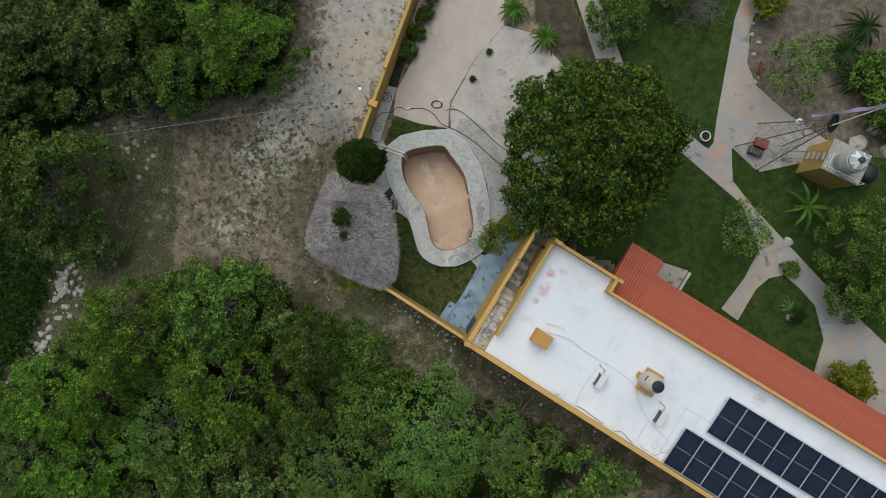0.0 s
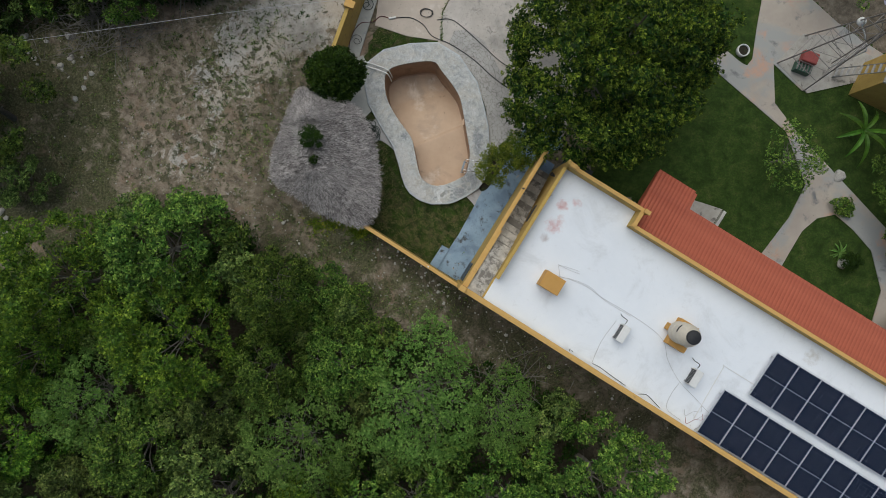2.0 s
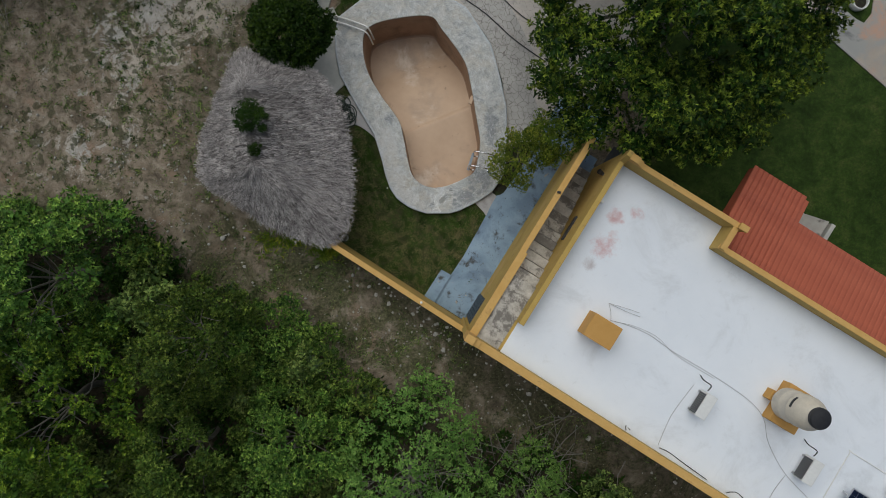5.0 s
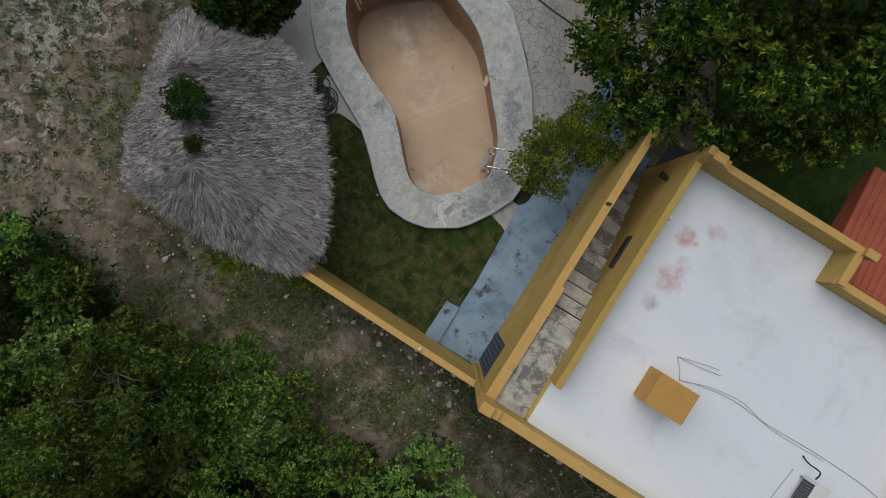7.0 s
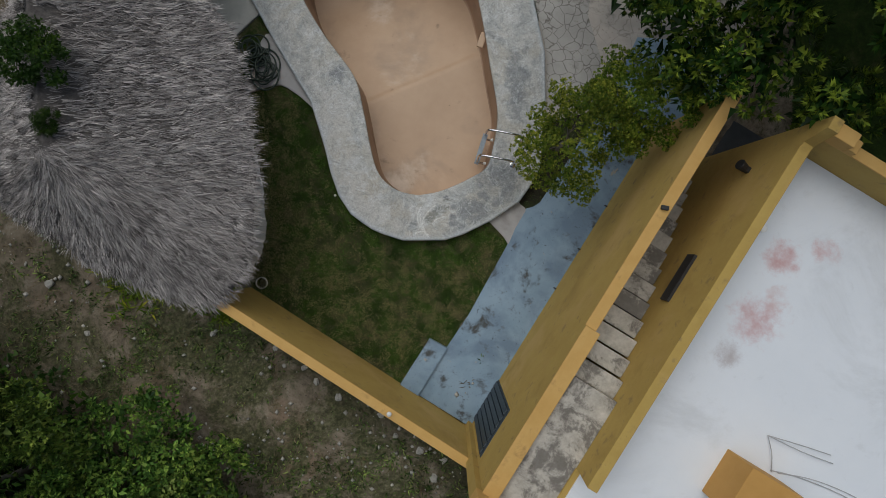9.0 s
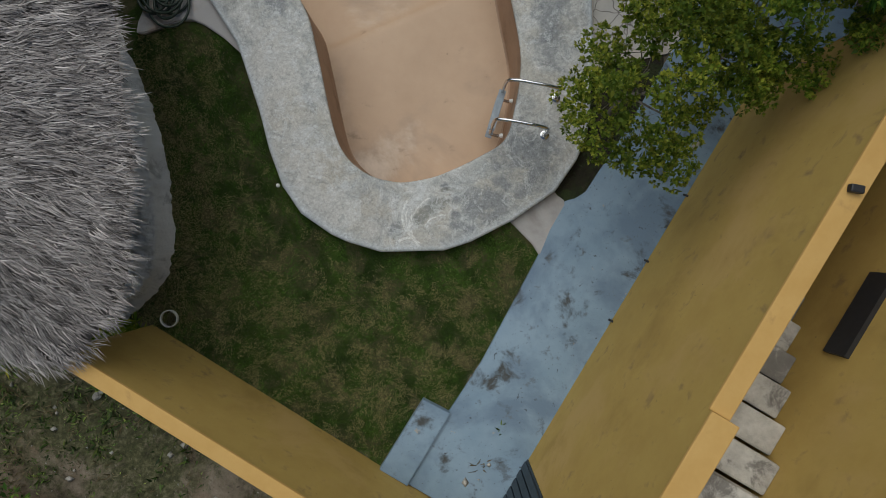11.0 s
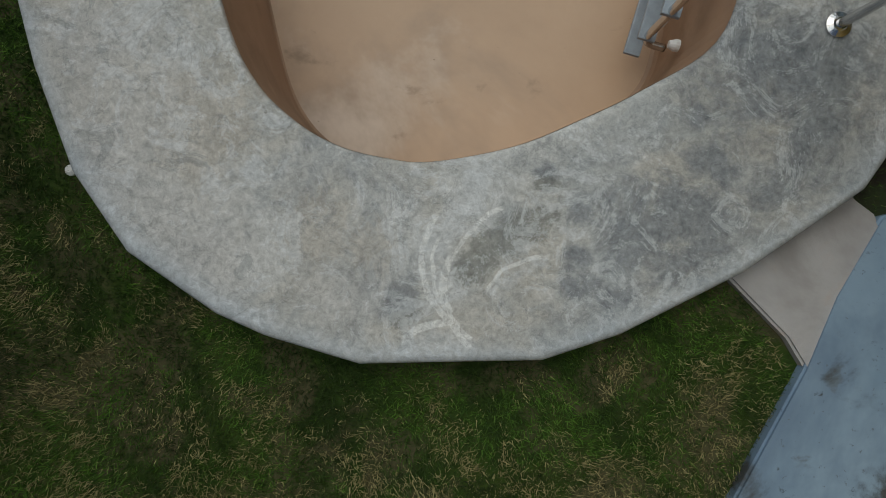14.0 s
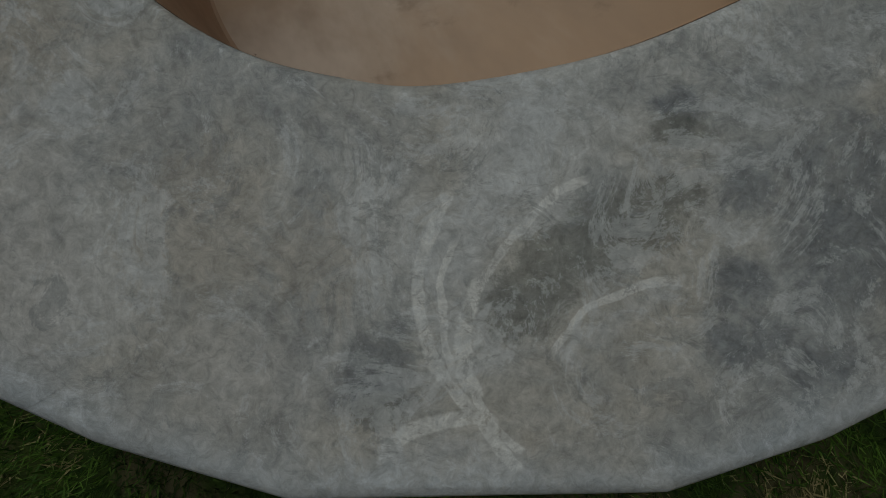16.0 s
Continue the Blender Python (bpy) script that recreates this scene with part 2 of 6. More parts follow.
def grass_material():
    m, n, l, p = tree_of("lawn_grass_blades")
    v = where(n)
    g = n.new("ShaderNodeNewGeometry").outputs["Random Per Island"]
    green = ramp(n, l, g, [(0.0, (0.020, 0.056, 0.007)), (1.0, (0.115, 0.225, 0.028))])
    dry = ramp(n, l, g, [(0.0, (0.12, 0.105, 0.042)), (1.0, (0.36, 0.315, 0.15))])
    patch = calc(n, l, "ADD", noise_node(n, l, 4.0, 10, 0.75, v, 0.5), calc(n, l, "MULTIPLY", calc(n, l, "SUBTRACT", n.new("ShaderNodeNewGeometry").outputs["Random Per Island"], 0.5), 0.14))
    # less straw by the coping, its shade put into colour; drier by the platform
    edge_shade_dry = n.new("ShaderNodeAttribute")
    edge_shade_dry.attribute_name = "edge_shade_dry"
    patch = calc(n, l, "SUBTRACT", patch, calc(n, l, "MULTIPLY", edge_shade_dry.outputs["Fac"], 0.16))
    l.new(mixed(n, l, mask(n, l, patch, 0.49, 0.545), mixed(n, l, mask(n, l, noise_node(n, l, 2.0, 6, 0.66, v, 0.4), 0.42, 0.56), mixed(n, l, 0.72, green, (0.016, 0.022, 0.008)), green), dry), p.inputs["Base Color"])
    p.inputs["Roughness"].default_value = 0.7
    p.inputs["Specular IOR Level"].default_value = 0.2
    return m


M_GRASS = grass_material()


def ground_material():
    """Brown soil with litter and painted shade; limestone and lawn where the sheet's own masks say so."""
    m, n, l, p = tree_of("soil_limestone_and_lawn")
    v = where(n)

    def attr(name):
        a = n.new("ShaderNodeAttribute")
        a.attribute_name = name
        return a.outputs["Fac"]

    fine, mid, big = noise_node(n, l, 11.0, 10, 0.75, v), noise_node(n, l, 2.2, 12, 0.74, v, 0.3), noise_node(n, l, 0.35, 5, 0.6, v)
    soil = ramp(n, l, mid, [(0.33, (0.075, 0.060, 0.044)), (0.46, (0.185, 0.152, 0.112)), (0.57, (0.285, 0.238, 0.182)), (0.70, (0.42, 0.37, 0.305))])
    red = mask(n, l, noise_node(n, l, 0.55, 6, 0.65, v, 0.4), 0.52, 0.66)
    soil = mixed(n, l, calc(n, l, "MULTIPLY", red, 0.65), soil, (0.275, 0.185, 0.13))
    weed = ramp(n, l, fine, [(0.36, (0.022, 0.026, 0.010)), (0.50, (0.072, 0.078, 0.034)), (0.64, (0.19, 0.185, 0.105))])
    weedy = calc(n, l, "ADD", noise_node(n, l, 0.9, 12, 0.78, v, 0.5), calc(n, l, "MULTIPLY", calc(n, l, "SUBTRACT", attr("weed"), 0.5), 0.5))
    soil = mixed(n, l, calc(n, l, "MULTIPLY", mask(n, l, weedy, 0.43, 0.55), 0.9), soil, weed)
    soil = mixed(n, l, calc(n, l, "MULTIPLY", mask(n, l, noise_node(n, l, 18.0, 3, 0.5, v), 0.68, 0.73), 0.5), soil, (0.33, 0.30, 0.26))
    soil = mixed(n, l, calc(n, l, "MULTIPLY", mask(n, l, noise_node(n, l, 26.0, 3, 0.5, v), 0.64, 0.72), 0.6), soil, (0.035, 0.030, 0.022))
    # dark litter and soil, with the shade under trees painted in
    litter_shade = (calc(n, l, "MULTIPLY", attr("litter_shade"), 0.9), ramp(n, l, fine, [(0.35, (0.018, 0.016, 0.009)), (0.65, (0.060, 0.052, 0.032))]))
    lime = ramp(n, l, mid, [(0.32, (0.22, 0.20, 0.17)), (0.46, (0.36, 0.34, 0.31)), (0.66, (0.50, 0.48, 0.44))])
    lime = mixed(n, l, calc(n, l, "MULTIPLY", mask(n, l, big, 0.45, 0.62), 0.7), lime, (0.47, 0.40, 0.32))
    limy = mask(n, l, calc(n, l, "ADD", attr("lime"), calc(n, l, "MULTIPLY", calc(n, l, "SUBTRACT", noise_node(n, l, 1.3, 12, 0.8, v, 0.6), 0.5), 2.6)), 0.46, 0.56)
    col = mixed(n, l, limy, soil, lime)
    spot = mask(n, l, calc(n, l, "ADD", noise_node(n, l, 2.6, 5, 0.6, v, 0.4), calc(n, l, "MULTIPLY", attr("spots"), 0.10)), 0.63, 0.68)
    col = mixed(n, l, calc(n, l, "MULTIPLY", spot, 0.8), col, mixed(n, l, 0.4, weed, (0.055, 0.048, 0.036)))
    col = mixed(n, l, litter_shade[0], col, litter_shade[1])
    col = mixed(n, l, calc(n, l, "MULTIPLY", attr("bed"), 0.85), col, ramp(n, l, mid, [(0.32, (0.06, 0.05, 0.036)), (0.50, (0.14, 0.118, 0.09)), (0.68, (0.24, 0.205, 0.165))]))
    turf = ramp(n, l, noise_node(n, l, 1.8, 10, 0.75, v, 0.3), [(0.36, (0.018, 0.036, 0.006)), (0.50, (0.036, 0.070, 0.011)), (0.60, (0.060, 0.088, 0.018)), (0.72, (0.135, 0.122, 0.056))])
    turf = mixed(n, l, calc(n, l, "MULTIPLY", calc(n, l, "MULTIPLY", mask(n, l, noise_node(n, l, 2.6, 9, 0.7, v, 0.5), 0.47, 0.58), attr("near")), 0.75), turf, ramp(n, l, fine, [(0.36, (0.06, 0.048, 0.026)), (0.64, (0.21, 0.175, 0.10))]))
    turf = mixed(n, l, calc(n, l, "MULTIPLY", mask(n, l, fine, 0.4, 0.6), 0.45), turf, (0.020, 0.030, 0.009))
    col = mixed(n, l, mask(n, l, calc(n, l, "ADD", attr("lawn"), calc(n, l, "MULTIPLY", calc(n, l, "SUBTRACT", fine, 0.5), 0.5)), 0.4, 0.6), col, turf)
    l.new(col, p.inputs["Base Color"])
    p.inputs["Roughness"].default_value = 0.95
    p.inputs["Specular IOR Level"].default_value = 0.2
    bumped(n, l, p, calc(n, l, "ADD", fine, mid), 0.6, 0.05)
    return m


M_GROUND = ground_material()


def flagstone_material(name, cells, gap, bare, depth, tones):
    """Cement broken into irregular flags: dark joints where the skin is worn."""
    m, n, l, p = tree_of(name)
    v = where(n)
    w = n.new("ShaderNodeTexVoronoi")
    w.feature = "DISTANCE_TO_EDGE"
    w.inputs["Scale"].default_value = cells
    d = n.new("ShaderNodeVectorMath")
    d.operation = "ADD"
    l.new(v, d.inputs[0])
    t = n.new("ShaderNodeTexNoise")
    t.inputs["Scale"].default_value = 3.0
    s = n.new("ShaderNodeVectorMath")
    s.operation = "SCALE"
    s.inputs["Scale"].default_value = 0.25
    l.new(v, t.inputs["Vector"])
    l.new(t.outputs["Color"], s.inputs[0])
    l.new(s.outputs[0], d.inputs[1])
    l.new(d.outputs[0], w.inputs["Vector"])
    joint = mask(n, l, w.outputs["Distance"], 0.0, gap)
    worn = mask(n, l, noise_node(n, l, 0.55, 6, 0.65, v, 0.4), bare, bare + 0.16)
    base = ramp(n, l, noise_node(n, l, 0.8, 8, 0.7, v), [(0.3, tones[0]), (0.7, tones[1])])
    base = mixed(n, l, mask(n, l, noise_node(n, l, 0.5, 4, 0.6, v), 0.52, 0.7), base, (0.33, 0.31, 0.285))
    base = mixed(n, l, mask(n, l, noise_node(n, l, 1.6, 10, 0.75, v, 0.4), 0.55, 0.68), base, (0.20, 0.19, 0.175))
    base = mixed(n, l, mask(n, l, noise_node(n, l, 14.0, 8, 0.7, v), 0.58, 0.7), base, (0.24, 0.22, 0.19))
    l.new(mixed(n, l, joint, mixed(n, l, calc(n, l, "MULTIPLY", worn, depth), base, (0.12, 0.11, 0.095)), base), p.inputs["Base Color"])
    p.inputs["Roughness"].default_value = 0.9
    bumped(n, l, p, calc(n, l, "MULTIPLY", joint, worn), 0.35, 0.01)
    return m


M_FLAG = flagstone_material("stamped_flagstone_screed", 3.4, 0.028, 0.44, 0.42, ((0.38, 0.345, 0.31), (0.57, 0.525, 0.48)))
M_ROUGH = flagstone_material("broken_grey_cement", 5.6, 0.05, 0.30, 0.85, ((0.30, 0.29, 0.275), (0.48, 0.465, 0.44)))


def coping_material():
    """Trowelled cement: mottled grey and beige, slate-blue and brown stains, pale plaster smears."""
    m, n, l, p = tree_of("trowelled_pool_cement")
    v = where(n)

    def attr(name):
        a = n.new("ShaderNodeAttribute")
        a.attribute_name = name
        return a.outputs["Fac"]

    swirl = noise_node(n, l, 3.4, 14, 0.80, v, 0.5)
    grain = noise_node(n, l, 24.0, 8, 0.7, v, 0.8)
    wide = noise_node(n, l, 1.3, 6, 0.6, v, 0.8)
    col = ramp(n, l, swirl, [(0.30, (0.17, 0.18, 0.185)), (0.43, (0.33, 0.34, 0.34)), (0.55, (0.475, 0.475, 0.458)), (0.68, (0.63, 0.635, 0.63))])
    col = mixed(n, l, calc(n, l, "MULTIPLY", mask(n, l, wide, 0.42, 0.62), 0.5), col, (0.44, 0.40, 0.33))
    col = mixed(n, l, calc(n, l, "MULTIPLY", mask(n, l, noise_node(n, l, 1.7, 6, 0.6, v, 0.6), 0.52, 0.66), 0.45), col, (0.27, 0.30, 0.32))
    light = mask(n, l, calc(n, l, "ADD", attr("pale"), calc(n, l, "MULTIPLY", calc(n, l, "SUBTRACT", noise_node(n, l, 2.6, 10, 0.72, v, 0.8), 0.5), 1.6)), 0.3, 1.0)
    col = mixed(n, l, calc(n, l, "MULTIPLY", light, 0.6), col, ramp(n, l, grain, [(0.35, (0.47, 0.455, 0.43)), (0.65, (0.60, 0.585, 0.56))]))
    blue = mask(n, l, calc(n, l, "ADD", attr("slate"), calc(n, l, "MULTIPLY", calc(n, l, "SUBTRACT", noise_node(n, l, 5.0, 12, 0.78, v, 0.45), 0.5), 2.2)), 0.34, 0.86)
    col = mixed(n, l, calc(n, l, "MULTIPLY", blue, 0.86), col, ramp(n, l, grain, [(0.35, (0.12, 0.133, 0.15)), (0.65, (0.27, 0.288, 0.30))]))
    brown = mask(n, l, calc(n, l, "ADD", attr("earth"), calc(n, l, "MULTIPLY", calc(n, l, "SUBTRACT", noise_node(n, l, 6.0, 12, 0.78, v, 0.5), 0.5), 2.4)), 0.42, 0.75)
    col = mixed(n, l, calc(n, l, "MULTIPLY", brown, 0.62), col, ramp(n, l, grain, [(0.35, (0.33, 0.305, 0.265)), (0.65, (0.47, 0.435, 0.38))]))
    dark = mask(n, l, calc(n, l, "ADD", attr("dark"), calc(n, l, "MULTIPLY", calc(n, l, "SUBTRACT", noise_node(n, l, 9.0, 14, 0.8, v, 0.8), 0.5), 2.2)), 0.45, 0.75)
    col = mixed(n, l, calc(n, l, "MULTIPLY", dark, 0.72), col, ramp(n, l, grain, [(0.35, (0.125, 0.13, 0.115)), (0.65, (0.25, 0.252, 0.225))]))
    haze = mask(n, l, calc(n, l, "ADD", attr("bloom"), calc(n, l, "MULTIPLY", calc(n, l, "SUBTRACT", noise_node(n, l, 11.0, 14, 0.8, v, 1.0), 0.5), 1.8)), 0.35, 1.0)
    col = mixed(n, l, calc(n, l, "MULTIPLY", haze, 0.62), col, ramp(n, l, grain, [(0.35, (0.42, 0.44, 0.455)), (0.65, (0.60, 0.61, 0.61))]))
    # plaster smears: arcs through three points, wavering and broken
    wave = n.new("ShaderNodeTexNoise")
    wave.inputs["Scale"].default_value, wave.inputs["Detail"].default_value = 9.0, 6.0
    l.new(v, wave.inputs["Vector"])
    bent = n.new("ShaderNodeVectorMath")
    bent.operation = "MULTIPLY_ADD"
    bent.inputs[1].default_value = (0.05, 0.05, 0.0)
    l.new(wave.outputs["Color"], bent.inputs[0])
    l.new(v, bent.inputs[2])
    flat = n.new("ShaderNodeVectorMath")
    flat.operation = "MULTIPLY"
    flat.inputs[1].default_value = (1.0, 1.0, 0.0)
    l.new(bent.outputs[0], flat.inputs[0])

    def away(x, y):
        d = n.new("ShaderNodeVectorMath")
        d.operation = "DISTANCE"
        l.new(flat.outputs[0], d.inputs[0])
        d.inputs[1].default_value = (x + 0.025, y + 0.025, 0.0)
        return d.outputs["Value"]

    smear = 0.0
    for ax, ay, bx, by, cx, cy, w in ((0.20, -0.27, 0.143, -0.44, 0.195, -0.62, 0.020), (0.19, -0.61, 0.255, -0.71, 0.34, -0.81, 0.020), (0.47, -0.235, 0.34, -0.335, 0.263, -0.44, 0.014), (0.265, -0.43, 0.232, -0.54, 0.25, -0.66, 0.023), (0.245, -0.65, 0.285, -0.72, 0.345, -0.77, 0.014),
                                      (0.213, -0.36, 0.192, -0.47, 0.213, -0.61, 0.012), (0.66, -0.44, 0.53, -0.465, 0.40, -0.58, 0.012), (0.055, -0.78, 0.15, -0.725, 0.29, -0.705, 0.022)):
        d = 2 * (ax * (by - cy) + bx * (cy - ay) + cx * (ay - by))
        a2, b2, c2 = ax * ax + ay * ay, bx * bx + by * by, cx * cx + cy * cy
        ox, oy = (a2 * (by - cy) + b2 * (cy - ay) + c2 * (ay - by)) / d, (a2 * (cx - bx) + b2 * (ax - cx) + c2 * (bx - ax)) / d
        off = calc(n, l, "ABSOLUTE", calc(n, l, "SUBTRACT", away(ox, oy), math.hypot(ax - ox, ay - oy)))
        half = math.hypot(ax - cx, ay - cy) / 2
        on = calc(n, l, "MULTIPLY", mask(n, l, off, w * 0.78, w * 0.5), mask(n, l, away((ax + cx) / 2, (ay + cy) / 2), half * 1.05, half * 0.92))
        smear = calc(n, l, "MAXIMUM", smear, on)
    smear = calc(n, l, "MULTIPLY", smear, mask(n, l, noise_node(n, l, 17.0, 14, 0.85, v, 0.8), 0.42, 0.48))
    col = mixed(n, l, calc(n, l, "MULTIPLY", smear, 0.8), col, (0.72, 0.72, 0.695))
    film = mask(n, l, noise_node(n, l, 4.2, 15, 0.84, v, 1.0), 0.53, 0.545)
    col = mixed(n, l, calc(n, l, "MULTIPLY", film, 0.5), col, (0.58, 0.60, 0.61))
    worn = mask(n, l, noise_node(n, l, 6.5, 15, 0.82, v, 0.8), 0.56, 0.575)
    col = mixed(n, l, calc(n, l, "MULTIPLY", worn, 0.5), col, (0.24, 0.25, 0.25))
    scrape = n.new("ShaderNodeMapping")
    scrape.inputs["Rotation"].default_value, scrape.inputs["Scale"].default_value = (0, 0, 0.7), (1.0, 7.0, 1.0)
    l.new(v, scrape.inputs["Vector"])
    streak = mask(n, l, noise_node(n, l, 5.0, 12, 0.8, scrape.outputs["Vector"], 0.8), 0.60, 0.64)
    col = mixed(n, l, calc(n, l, "MULTIPLY", streak, 0.4), col, (0.22, 0.225, 0.22))
    col = mixed(n, l, calc(n, l, "MULTIPLY", attr("rim"), 0.6), col, (0.50, 0.56, 0.62))
    fleck = mask(n, l, noise_node(n, l, 30.0, 4, 0.55, v), 0.72, 0.77)
    col = mixed(n, l, calc(n, l, "MULTIPLY", fleck, 0.6), col, (0.15, 0.14, 0.12))
    pale = mask(n, l, noise_node(n, l, 42.0, 4, 0.6, v), 0.66, 0.74)
    col = mixed(n, l, calc(n, l, "MULTIPLY", pale, 0.4), col, (0.60, 0.59, 0.55))
    crack = n.new("ShaderNodeTexVoronoi")
    crack.feature = "DISTANCE_TO_EDGE"
    crack.inputs["Scale"].default_value = 0.8
    d = n.new("ShaderNodeVectorMath")
    d.operation = "MULTIPLY_ADD"
    t = n.new("ShaderNodeTexNoise")
    t.inputs["Scale"].default_value, t.inputs["Detail"].default_value = 4.0, 8.0
    l.new(v, t.inputs["Vector"])
    l.new(t.outputs["Color"], d.inputs[0])
    d.inputs[1].default_value = (0.35, 0.35, 0.35)
    l.new(v, d.inputs[2])
    l.new(d.outputs[0], crack.inputs["Vector"])
    line = calc(n, l, "SUBTRACT", 1.0, mask(n, l, crack.outputs["Distance"], 0.0, 0.004))
    col = mixed(n, l, calc(n, l, "MULTIPLY", line, 0.22), col, (0.16, 0.15, 0.13))
    col = mixed(n, l, 1.0, col, ramp(n, l, noise_node(n, l, 33.0, 12, 0.8, v, 0.6), [(0.36, (0.70, 0.70, 0.70)), (0.64, (1.27, 1.27, 1.27))]), "MULTIPLY")
    l.new(col, p.inputs["Base Color"])
    l.new(ramp(n, l, swirl, [(0.3, (0.75, 0.75, 0.75)), (0.7, (0.5, 0.5, 0.5))]), p.inputs["Roughness"])
    bumped(n, l, p, calc(n, l, "ADD", calc(n, l, "MULTIPLY", grain, 0.4), swirl), 0.6, 0.006)
    return m


M_COPING = coping_material()


def roof_material():
    """White sealant with grey dirt and a few pink stains, in the house's own metres."""
    m, n, l, p = tree_of("white_roof_sealant")
    v = where(n)
    col = ramp(n, l, noise_node(n, l, 1.0, 8, 0.65, v), [(0.3, (0.765, 0.80, 0.85)), (0.7, (0.81, 0.84, 0.885))])
    col = mixed(n, l, calc(n, l, "MULTIPLY", mask(n, l, noise_node(n, l, 0.6, 9, 0.7, v, 0.5), 0.50, 0.70), 0.5), col, (0.58, 0.60, 0.625))
    col = mixed(n, l, calc(n, l, "MULTIPLY", mask(n, l, noise_node(n, l, 3.0, 9, 0.7, v, 0.5), 0.58, 0.72), 0.22), col, (0.50, 0.51, 0.53))
    for x, y, r, c in ((1.78, 4.72, 0.36, (0.60, 0.34, 0.34)), (2.2, 5.1, 0.28, (0.62, 0.41, 0.42)), (1.9, 3.85, 0.50, (0.61, 0.38, 0.39)), (1.82, 3.3, 0.3, (0.5, 0.46, 0.47)), (2.0, 4.25, 0.25, (0.66, 0.5, 0.5)), (10.2, 0.5, 0.5, (0.5, 0.5, 0.5)), (7.6, 4.7, 0.4, (0.55, 0.55, 0.54)), (13.2, 4.8, 0.5, (0.55, 0.54, 0.52))):
        d = n.new("ShaderNodeVectorMath")
        d.operation = "DISTANCE"
        l.new(v, d.inputs[0])
        d.inputs[1].default_value = (x, y, 3.05)
        near = mask(n, l, calc(n, l, "DIVIDE", d.outputs["Value"], r), 1.3, 0.2)
        spot = mask(n, l, calc(n, l, "ADD", near, calc(n, l, "MULTIPLY", calc(n, l, "SUBTRACT", noise_node(n, l, 5.0, 8, 0.7, v), 0.5), 2.2)), 0.4, 1.5)
        col = mixed(n, l, calc(n, l, "MULTIPLY", spot, 0.95 if c[0] > c[1] else 0.3), col, c)
    l.new(col, p.inputs["Base Color"])
    p.inputs["Roughness"].default_value = 0.6
    bumped(n, l, p, noise_node(n, l, 25.0, 6, 0.7, v), 0.15, 0.01)
    return m


M_ROOF = roof_material()


def step_material():
    """Worn concrete treads, each stained in its own measure."""
    m, n, l, p = tree_of("worn_step_concrete")
    v = where(n)
    own = n.new("ShaderNodeObjectInfo").outputs["Random"]
    col = ramp(n, l, noise_node(n, l, 5.0, 10, 0.72, v), [(0.32, (0.32, 0.295, 0.26)), (0.55, (0.50, 0.47, 0.42)), (0.7, (0.60, 0.57, 0.52))])
    dirt = calc(n, l, "ADD", noise_node(n, l, 3.2, 10, 0.75, v, 0.4), calc(n, l, "MULTIPLY", calc(n, l, "SUBTRACT", own, 0.5), 0.3))
    col = mixed(n, l, calc(n, l, "MULTIPLY", mask(n, l, dirt, 0.49, 0.62), 0.7), col, (0.075, 0.068, 0.06))
    l.new(col, p.inputs["Base Color"])
    p.inputs["Roughness"].default_value = 0.92
    bumped(n, l, p, noise_node(n, l, 30.0, 8, 0.7, v), 0.5, 0.01)
    return m


M_STEP = step_material()

# ---- shapes ----
def mesh_of(name, bm, material):
    me = bpy.data.meshes.new(name)
    bm.normal_update()
    bm.to_mesh(me)
    bm.free()
    me.materials.append(material)
    return me


def part(name, bm, material, parent, label="", m=None, smooth=False):
    """Links a bmesh, or a mesh, as one object under a thing or a part."""
    me = bm if isinstance(bm, bpy.types.Mesh) else mesh_of(name, bm, material)
    if smooth:
        me.polygons.foreach_set("use_smooth", [True] * len(me.polygons))
    ob = new(name, me)
    ob.parent = parent
    if m is not None:
        ob.matrix_basis = m
    return tagged(ob, label)


def thing(name, label, category, m=None, group="", kind=""):
    ob = new(name)
    ob.empty_display_size = 0.2
    if m is not None:
        ob.matrix_basis = m
    return tagged(ob, label, category, group, kind)


def solid(name, bm, material, label, category, kind="", m=None, smooth=False, group=""):
    """A thing of one mesh."""
    return tagged(part(name, bm, material, None, "", m, smooth), label, category, group, kind)


def box(x0, x1, y0, y1, z0, z1, bm=None, bevel=0.0):
    bm = bm or bmesh.new()
    r = bmesh.ops.create_cube(bm, size=1.0, matrix=Matrix.LocRotScale(((x0 + x1) / 2, (y0 + y1) / 2, (z0 + z1) / 2), None, (x1 - x0, y1 - y0, z1 - z0)))
    if bevel:
        edges = list({e for v in r["verts"] for e in v.link_edges})
        bmesh.ops.bevel(bm, geom=edges, offset=bevel, segments=2, affect="EDGES", profile=0.6)
    return bm


def prism(points, z0, z1, bm=None, bevel=0.0):
    """A slab over a closed outline; z1 may be a function of x and y."""
    bm = bm or bmesh.new()
    up = z1 if callable(z1) else (lambda x, y: z1)
    low = [bm.verts.new((x, y, z0)) for x, y in points]
    top = [bm.verts.new((x, y, up(x, y))) for x, y in points]
    n = len(points)
    f = bm.faces.new(top)
    bm.faces.new(low[::-1])
    for k in range(n):
        bm.faces.new((low[k], low[(k + 1) % n], top[(k + 1) % n], top[k]))
    bmesh.ops.recalc_face_normals(bm, faces=bm.faces[:])
    if bevel:
        bmesh.ops.bevel(bm, geom=list(f.edges), offset=bevel, segments=2, affect="EDGES")
    return bm


